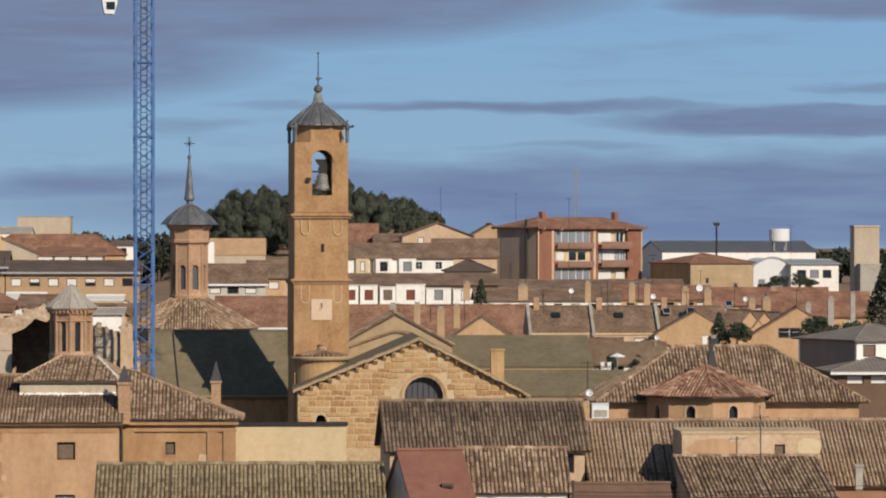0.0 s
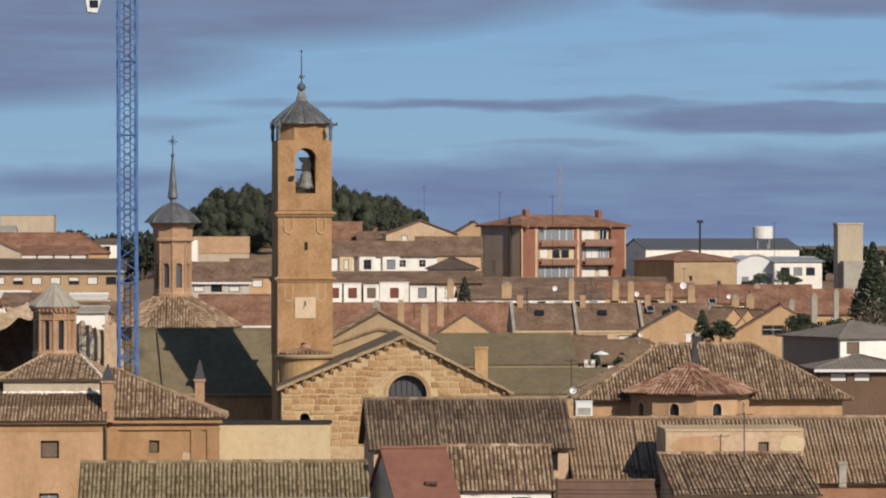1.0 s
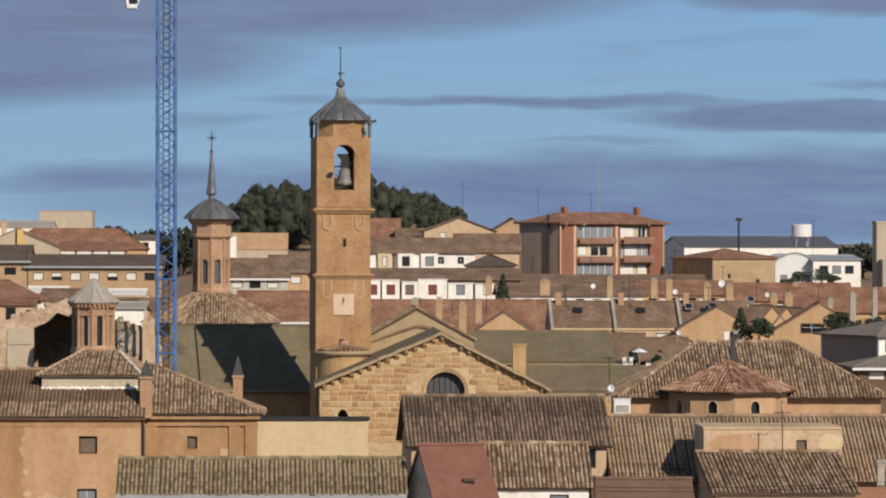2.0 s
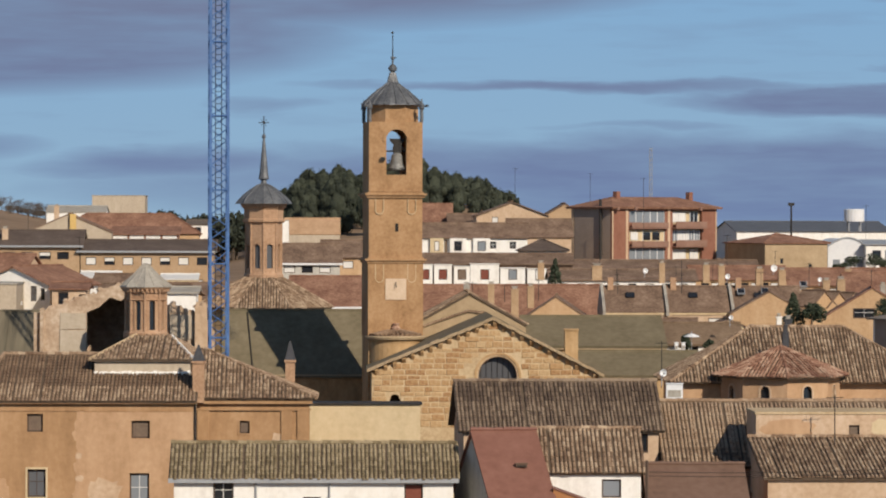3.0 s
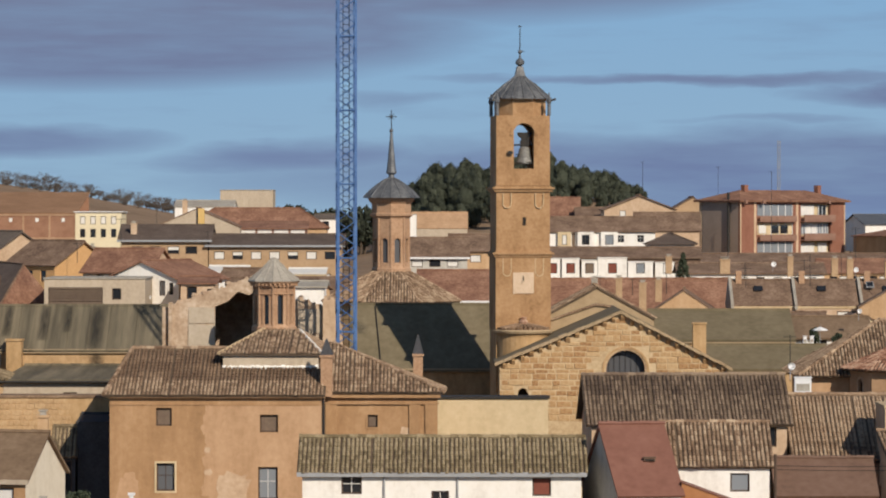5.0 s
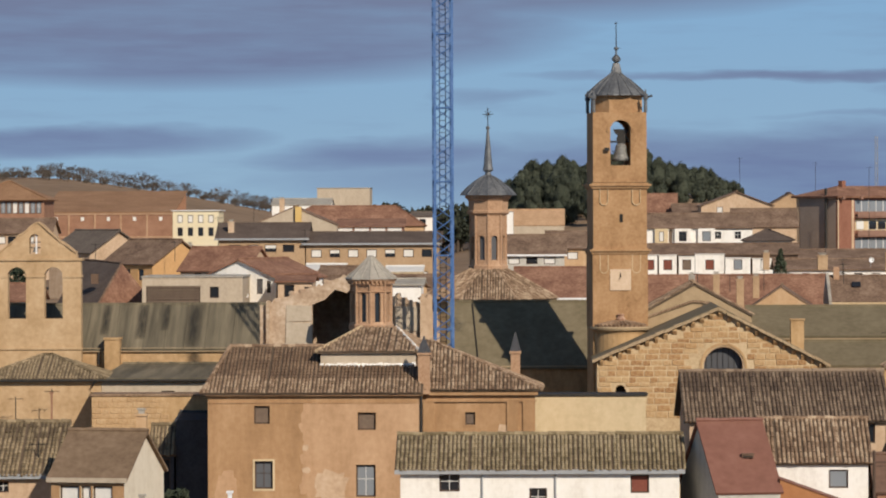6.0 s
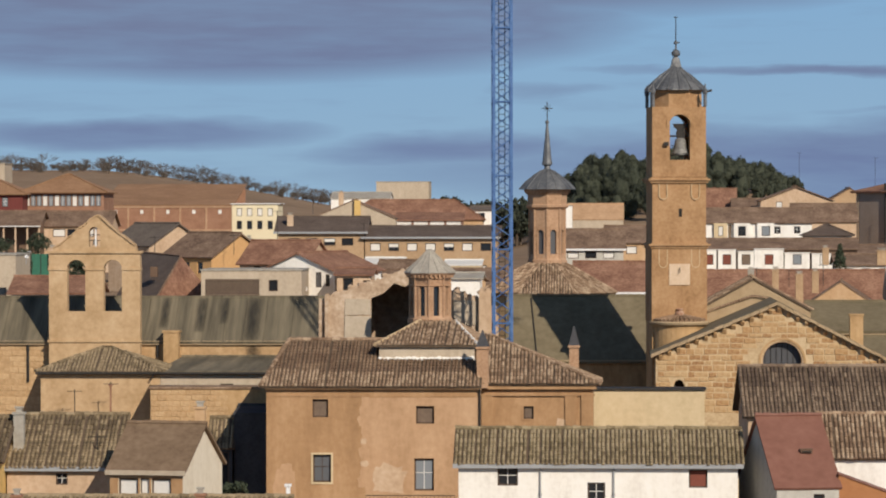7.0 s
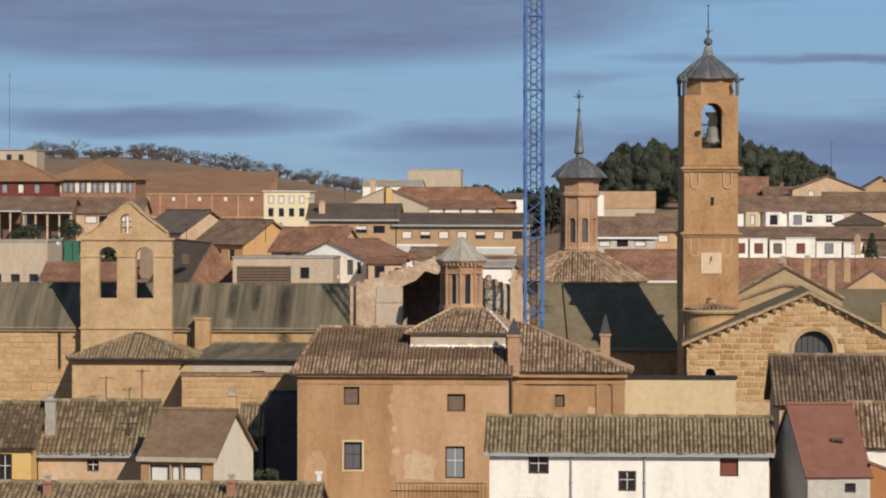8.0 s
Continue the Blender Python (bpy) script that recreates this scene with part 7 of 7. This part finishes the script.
def lean_to():
    """A rust-orange side wall that slopes down beside the white house."""
    w, h, d = 3.38, 7.72, 1.24
    th = thing("orange_lean_to", "rust-orange lean-to wall beside the white house", "lean-to", 12.36, 211.0, 0.0)
    part("wall", prism_y(bmesh.new(), [(0, 0), (w, 0), (w, h - d), (0, h)], 0, 2.2), RUST, th)
    part("coping", slab(bmesh.new(), [(-0.03, -0.06, h + 0.05), (w, -0.06, h - d + 0.05), (w, 2.2, h - d + 0.05), (-0.03, 2.2, h + 0.05)], 0.05), REDMET, th)


lean_to()


def skyline_shrubs():
    """Low dark evergreens along the far skyline."""
    rng = random.Random(77)
    th0 = thing("far_tree", "dull green tree on the skyline", "tree", -34.9, 820.0, ground_z(-34.9, 820.0), group="skyline trees")
    part("trunk", tube(bmesh.new(), (0, 0, -0.5), (0, 0, 2.5), 0.2, 0.1, 5), BARK, th0)
    part("crown", leafy(bmesh.new(), rng, 0, 0, 2.6, 2.4, 1.9, 420, 0.36), PINE, th0)
    spots = [(-36.65, -16.26, 820.0, 12, 24.81), (127.96, 144.88, 900.0, 9, 21.49), (90.32, 98.09, 900.0, 3, 22.26)]
    for x0, x1, y, n, top in spots:
        for i in range(n):
            x = x0 + (x1 - x0) * (i + rng.uniform(0.1, 0.9)) / n
            s = rng.uniform(0.7, 1.1)
            g = ground_z(x, y)
            sz = max(0.6, (top + rng.uniform(-0.8, 0.6) - g) / 4.6)
            copy_thing(th0, pose(x, y + rng.uniform(-15, 15), g - 0.2, 0, 0, rng.uniform(0, 360))).scale = (s * sz, s * sz, sz)


skyline_shrubs()


# ---- yards and porches at the foot of the slope ----
def net_screen():
    th = thing("net_screen", "green netting screen on posts in a yard", "screen", -62.75, 430.0, 14.78)
    w, h = 2.09, 2.09
    part("netting", boxes((0, w, 0, 0.03, -1, h)), NET, th)
    for i in range(3):
        part("post", boxes((w * i / 2 - 0.04, w * i / 2 + 0.04, -0.06, 0, -1, h + 0.1)), IRON, th)
    roof_box("white_cabinet", "white metal cabinet in the yard", "cabinet", -63.61, 432.0, 16.1, 0.85, 0.6, 1.0, PLASTIC)


net_screen()


def porch(x0, x1, D, ztop, zeave, zb):
    """A tiled porch on slim posts with a pale gutter."""
    th = thing("porch", "brown tiled porch on posts with a pale gutter", "porch", x0, D, zb, group="porches")
    w, h = x1 - x0, zeave - zb
    part("roof", slab(bmesh.new(), [(-0.2, -0.3, h), (w + 0.2, -0.3, h), (w + 0.2, 3.0, ztop - zb), (-0.2, 3.0, ztop - zb)], 0.12), BROWNX, th)
    part("gutter", boxes((-0.2, w + 0.2, -0.42, -0.3, h - 0.16, h - 0.04)), BLIND, th)
    n = max(2, int(w / 1.3))
    for i in range(n + 1):
        part("post", boxes((w * i / n - 0.1, w * i / n + 0.1, -0.1, 0.1, -1, h - 0.05)), PINKISH, th)
    part("back_wall", boxes((0, w, 2.8, 3.0, -1, ztop - zb - 0.1)), DARKWALL, th)


porch(-81.66, -74.87, 478.0, 21.2, 19.98, 16.5)
porch(-73.97, -68.21, 474.0, 20.94, 19.79, 16.54)
shrub("yard_shrub", "grey-green shrub in the yard", -49.83, 372.0, 14.79, 2.4, 1.3, 500, 51)
shrub("yard_shrub", "dark shrubs behind the cream block", -59.94, 402.0, 14.21, 3.4, 1.4, 700, 52)
shrub("yard_shrub", "dark yard hedge by the porches", -70.36, 450.0, 16.37, 2.2, 2.8, 800, 53)
shrub("yard_shrub", "dark yard hedge by the porches", -64.83, 450.0, 16.37, 2.6, 1.6, 600, 54)
shrub("alley_shrub", "dark green shrub in the shaded alley", -22.63, 240.0, 3.96, 1.3, 1.0, 300, 55)

# patios of the ochre row
for px0, px1, py0, py1, D in ((-26.96, -22.55, 15.61, 16.12, 440.0), (-18.22, -14.02, 15.35, 15.79, 445.0)):
    house("patio_shed", "low cream patio shed behind the ochre row", px0, px1, D, 4, py0 - 4, py0, py1 - py0, CREAM, BLIND, "shed", oh=0.1, group="patio sheds", category="shed", wins=[(0.8, 0.8, 0.9, 1.0, "dark")])
for i, (px, py) in enumerate(((-23.89, 14.5), (-20.96, 14.08), (-18.09, 14.23))):
    house("small_red_house", "small house with a ruddy roof among the patios", px, px + 3.4, 405.0 + 4 * i, 5, py - 5, py, 0.9, (PINKISH, CREAM, ORANGE)[i], REDX if i % 2 else BROWNX, "gx", rz=(-20, 15, -30)[i], group="small houses", wins=[(1.2, 0.5, 0.8, 1.0, "dark")])
for i, (px, py, D) in enumerate(((-24.43, 14.98, 420.0), (-28.6, 14.41, 415.0), (-21.95, 13.99, 425.0))):
    house("small_red_house", "small house with a ruddy roof among the patios", px, px + 5.0, D, 5, py - 5, py, 1.2, (CREAM, WHITE, PINKISH)[i], REDX if i % 2 else BROWNX, "gx", rz=(-12, 18, -25)[i], group="small houses", wins=[(1.2, 0.5, 0.8, 1.0, "dark")])


# cables and loft plaster
def cables():
    th = thing("power_cable", "thin dark overhead cables between the houses", "cable", 16.78, 204.0, 9.06)
    for k in range(2):
        bm = bmesh.new()
        L_ = 18.24
        pts = [(L_ * t, 0, -0.2 * k + 0.5 * t - 0.9 * t * (1 - t)) for t in np.linspace(0, 1, 15)]
        for p, q in zip(pts, pts[1:]):
            tube(bm, p, q, 0.014, n=4)
        part("wire", bm, IRON, th)
    for x in (0, L_):
        part("pole", tube(bmesh.new(), (x, 0, -10), (x, 0, 0.6), 0.08, n=6), WOODD, th)


cables()
h_ = 11.06 - 8
patch(LOFT, 1.8, h_ - 0.9, 1.7, 0.62, 0.0, ADOBEL, 21, 24), patch(LOFT, 7.2, h_ - 0.8, 0.7, 0.6, 0.0, CREAM, 23, 21)


# ---- dark runs, bushes and yard clutter ----
def dark_run(parent, x, y0, z0, y1, z1, half):
    """A ragged dark run on a plane that rises from (y0, z0) to (y1, z1)."""
    bm = bmesh.new()
    bm.faces.new([bm.verts.new(p) for p in ((-1, -1, 0), (1, -1, 0), (1, 1, 0), (-1, 1, 0))])
    o = part("dark_run_mark", bm, DARKRUN, parent, "ragged dark run")
    d = Vector((0, y1 - y0, z1 - z0))
    v, u = d.normalized(), Vector((1, 0, 0))
    n = u.cross(v)
    c = Vector((x, (y0 + y1) / 2, (z0 + z1) / 2)) + n * 0.05
    o.matrix_basis = Matrix(((half, 0, 0, c.x), (0, v.y * d.length / 2, n.y, c.y), (0, v.z * d.length / 2, n.z, c.z), (0, 0, 0, 1)))


ox = NAVE_WING.location.x
dark_run(NAVE_WING, -25.2 - ox, -0.3, 12.4, 4.6, 15.49, 0.75)
dark_run(NAVE_WING, -25.05 - ox, 0.0, 10.9, 0.0, 12.3, 0.62)
dark_run(NAVE_WING, -29.0 - ox, 0.6, 13.0, 4.6, 15.49, 0.5), dark_run(NAVE_WING, -27.3 - ox, 1.4, 13.6, 4.6, 15.49, 0.35)
dark_run(NAVE_WING, -31.6 - ox, 1.0, 13.3, 4.6, 15.49, 0.4)

for i, (x, y, z, h, r) in enumerate(((82.6, 612, 14.6, 2.0, 1.7), (85.4, 610, 14.6, 2.4, 1.9), (87.4, 611, 14.5, 1.7, 1.4), (79.6, 606, 14.4, 1.5, 1.3),
                                     (33.6, 343, 10.6, 1.3, 0.5), (31.6, 343, 10.6, 1.5, 0.45), (36.2, 343, 10.7, 1.2, 0.5))):
    shrub("yard_shrub", "dark evergreen shrub in a yard", x, y, z, h, r, 420, 80 + i)


def parasol(x, y, z):
    th = thing("parasol", "white open parasol in a patio", "parasol", x, y, z)
    part("pole", tube(bmesh.new(), (0, 0, -2.4), (0, 0, 0.5), 0.03, n=6), METALG, th)
    part("canopy", lathe(bmesh.new(), [(0.7, 0.0), (0.68, 0.04), (0.35, 0.2), (0.05, 0.3)], 8), PLASTIC, th)


parasol(31.9, 341.0, 12.05)
for i in range(2):
    roof_box("patio_cabinet", "white patio cabinet against a yard wall", "cabinet", 30.5 + 0.6 * i, 340.0, 10.95, 0.3, 0.3, 0.62, PLASTIC)
house("cream_low_gable", "low cream gable among the patios", 36.5, 40.2, 372.0, 5, 8.5, 11.95, 0.8, CREAM, BROWNX, "gy", oh=0.12)
house("low_patio_roof", "low dark patio roof below the terrace", 30.6, 35.6, 374.0, 5, 8.5, 11.75, 0.9, PINKISH, BROWNX, "gx", oh=0.2, wins=[(0.8, 0.4, 1.2, 1.0, "half"), (3.2, 0.4, 1.0, 1.0, "dark")])
chimney(-15.8, 196.0, 5.5, 8.3, 0.2, PLASTIC, 0, "slim pale flue pipe on the front roof", "flues")
chimney(-31.7, 252.0, 7.5, 10.72, 0.12, REDBRICK, 0, "thin rusty flue pipe behind the roofs", "flues")


for x, D, z0, z1 in (
        (42.1, 470, 15.0, 16.75), (46.49, 470, 15.27, 17.16), (36.77, 404, 15.17, 16.68), (59.85, 485, 15.47, 17.0),
        (44.91, 404, 15.23, 16.96), (59.89, 430, 15.09, 16.82), (37.87, 372, 11.34, 13.04), (30.21, 404, 15.06, 16.68),
        (15.86, 418, 14.11, 15.55), (19.27, 418, 13.99, 15.31), (22.86, 418, 14.11, 15.9), (34.03, 485, 16.66, 18.12),
        (57.95, 505, 16.79, 18.39), (-39.6, 420, 17.41, 19.1), (-47.48, 640, 20.54, 23.29), (-28.79, 470, 18.25, 20.13),
        (-49.21, 430, 17.29, 18.83), (-72.12, 470, 16.81, 19.17), (-74.84, 470, 16.13, 18.83)):
    aerial(x, D, z0, z1)


def skylight(x, D, z, w=0.8):
    th = thing("skylight", "small dark skylight set in a tiled roof", "skylight", x, D, z, group="skylights")
    part("frame", slab(bmesh.new(), [(-w / 2, -0.45, -0.2), (w / 2, -0.45, -0.2), (w / 2, 0.45, 0.32), (-w / 2, 0.45, 0.32)], 0.15), METALG, th)
    part("pane", slab(bmesh.new(), [(-w / 2 + 0.08, -0.37, -0.14), (w / 2 - 0.08, -0.37, -0.14), (w / 2 - 0.08, 0.37, 0.3), (-w / 2 + 0.08, 0.37, 0.3)], 0.1), PANE, th)


skylight(43.24, 407.5, 14.82)
skylight(45.71, 407.5, 14.87)
skylight(52.81, 433, 15.17)
skylight(60.31, 433, 15.04)


# ---- masonry blocks ----
def block_mesh(name, material):
    """A stone block of unit size, its face a little drawn in at the arrises."""
    V = [(-0.5, 0.5, -0.5), (0.5, 0.5, -0.5), (0.5, 0.5, 0.5), (-0.5, 0.5, 0.5), (-0.5, -0.3, -0.5), (0.5, -0.3, -0.5), (0.5, -0.3, 0.5), (-0.5, -0.3, 0.5),
         (-0.46, -0.5, -0.42), (0.46, -0.5, -0.42), (0.46, -0.5, 0.42), (-0.46, -0.5, 0.42)]
    Fs = [(0, 1, 5, 4), (1, 2, 6, 5), (2, 3, 7, 6), (3, 0, 4, 7), (4, 5, 9, 8), (5, 6, 10, 9), (6, 7, 11, 10), (7, 4, 8, 11), (8, 9, 10, 11)]
    me = bpy.data.meshes.new(name)
    me.from_pydata(V, [], Fs)
    me.materials.append(material)
    return me


def lay_blocks(parent, x0, x1, z0, z1, y, accept, course, length, limit, seed, material=None, joint=0.035):
    rng = random.Random(seed)
    me = block_mesh("stone", material or STONE)
    z, made = z1, 0
    while z > z0 and made < limit:
        h = course * rng.uniform(0.72, 1.2)
        x = x0 - rng.uniform(0, length)
        while x < x1 and made < limit:
            l = length * rng.uniform(0.55, 1.35)
            a, b = max(x, x0), min(x + l, x1)
            if b - a > 0.15 and accept(a, b, z - h, z):
                o = obj("stone", me, parent)
                o.matrix_basis = Matrix.LocRotScale(((a + b) / 2, y + rng.uniform(-0.025, 0.025), z - h / 2 + rng.gauss(0, 0.012)), Euler((0, rng.gauss(0, 0.012), rng.gauss(0, 0.02))),
                                                      (b - a - joint * rng.uniform(0.7, 1.6), 0.16, h - joint * rng.uniform(0.7, 1.6)))
                made += 1
            x += l
        z -= h


def front_blocks():
    th, top, gaps, w, wc, wr, wz = FRONT

    def ok(a, b, c, d):
        if d > min(top(a), top(b)) - 0.1:
            return False
        for x in (a, (a + b) / 2, b):
            if any(g0 - 0.1 < d and c < g1 + 0.05 for g0, g1 in gaps(x)):
                return False
            if math.hypot(x - wc, (c + d) / 2 - wz) < wr + 0.36:
                return False
        return True
    lay_blocks(th, 0, w, 7.36, 14.56, 0.0, ok, 0.42, 0.85, 340, 3, None, 0.05)


front_blocks()


def plain_blocks():
    """Squared stone on the nave wall and the rubble shed."""
    h = 12.49
    o = NAVE_WING.location.x
    lay_blocks(NAVE_WING, -45.64 - o, -39.65 - o, 6.37, h - 0.3, 0.062, lambda a, b, c, d: True, 0.5, 1.0, 120, 8, ASHLAR, 0.02)
    o = STONE_SHED.location.x
    lay_blocks(STONE_SHED, 0, 5.05, 7.71, 10.12, 0.058, lambda a, b, c, d: True, 0.36, 0.6, 80, 9, ASHLAR, 0.02)


plain_blocks()
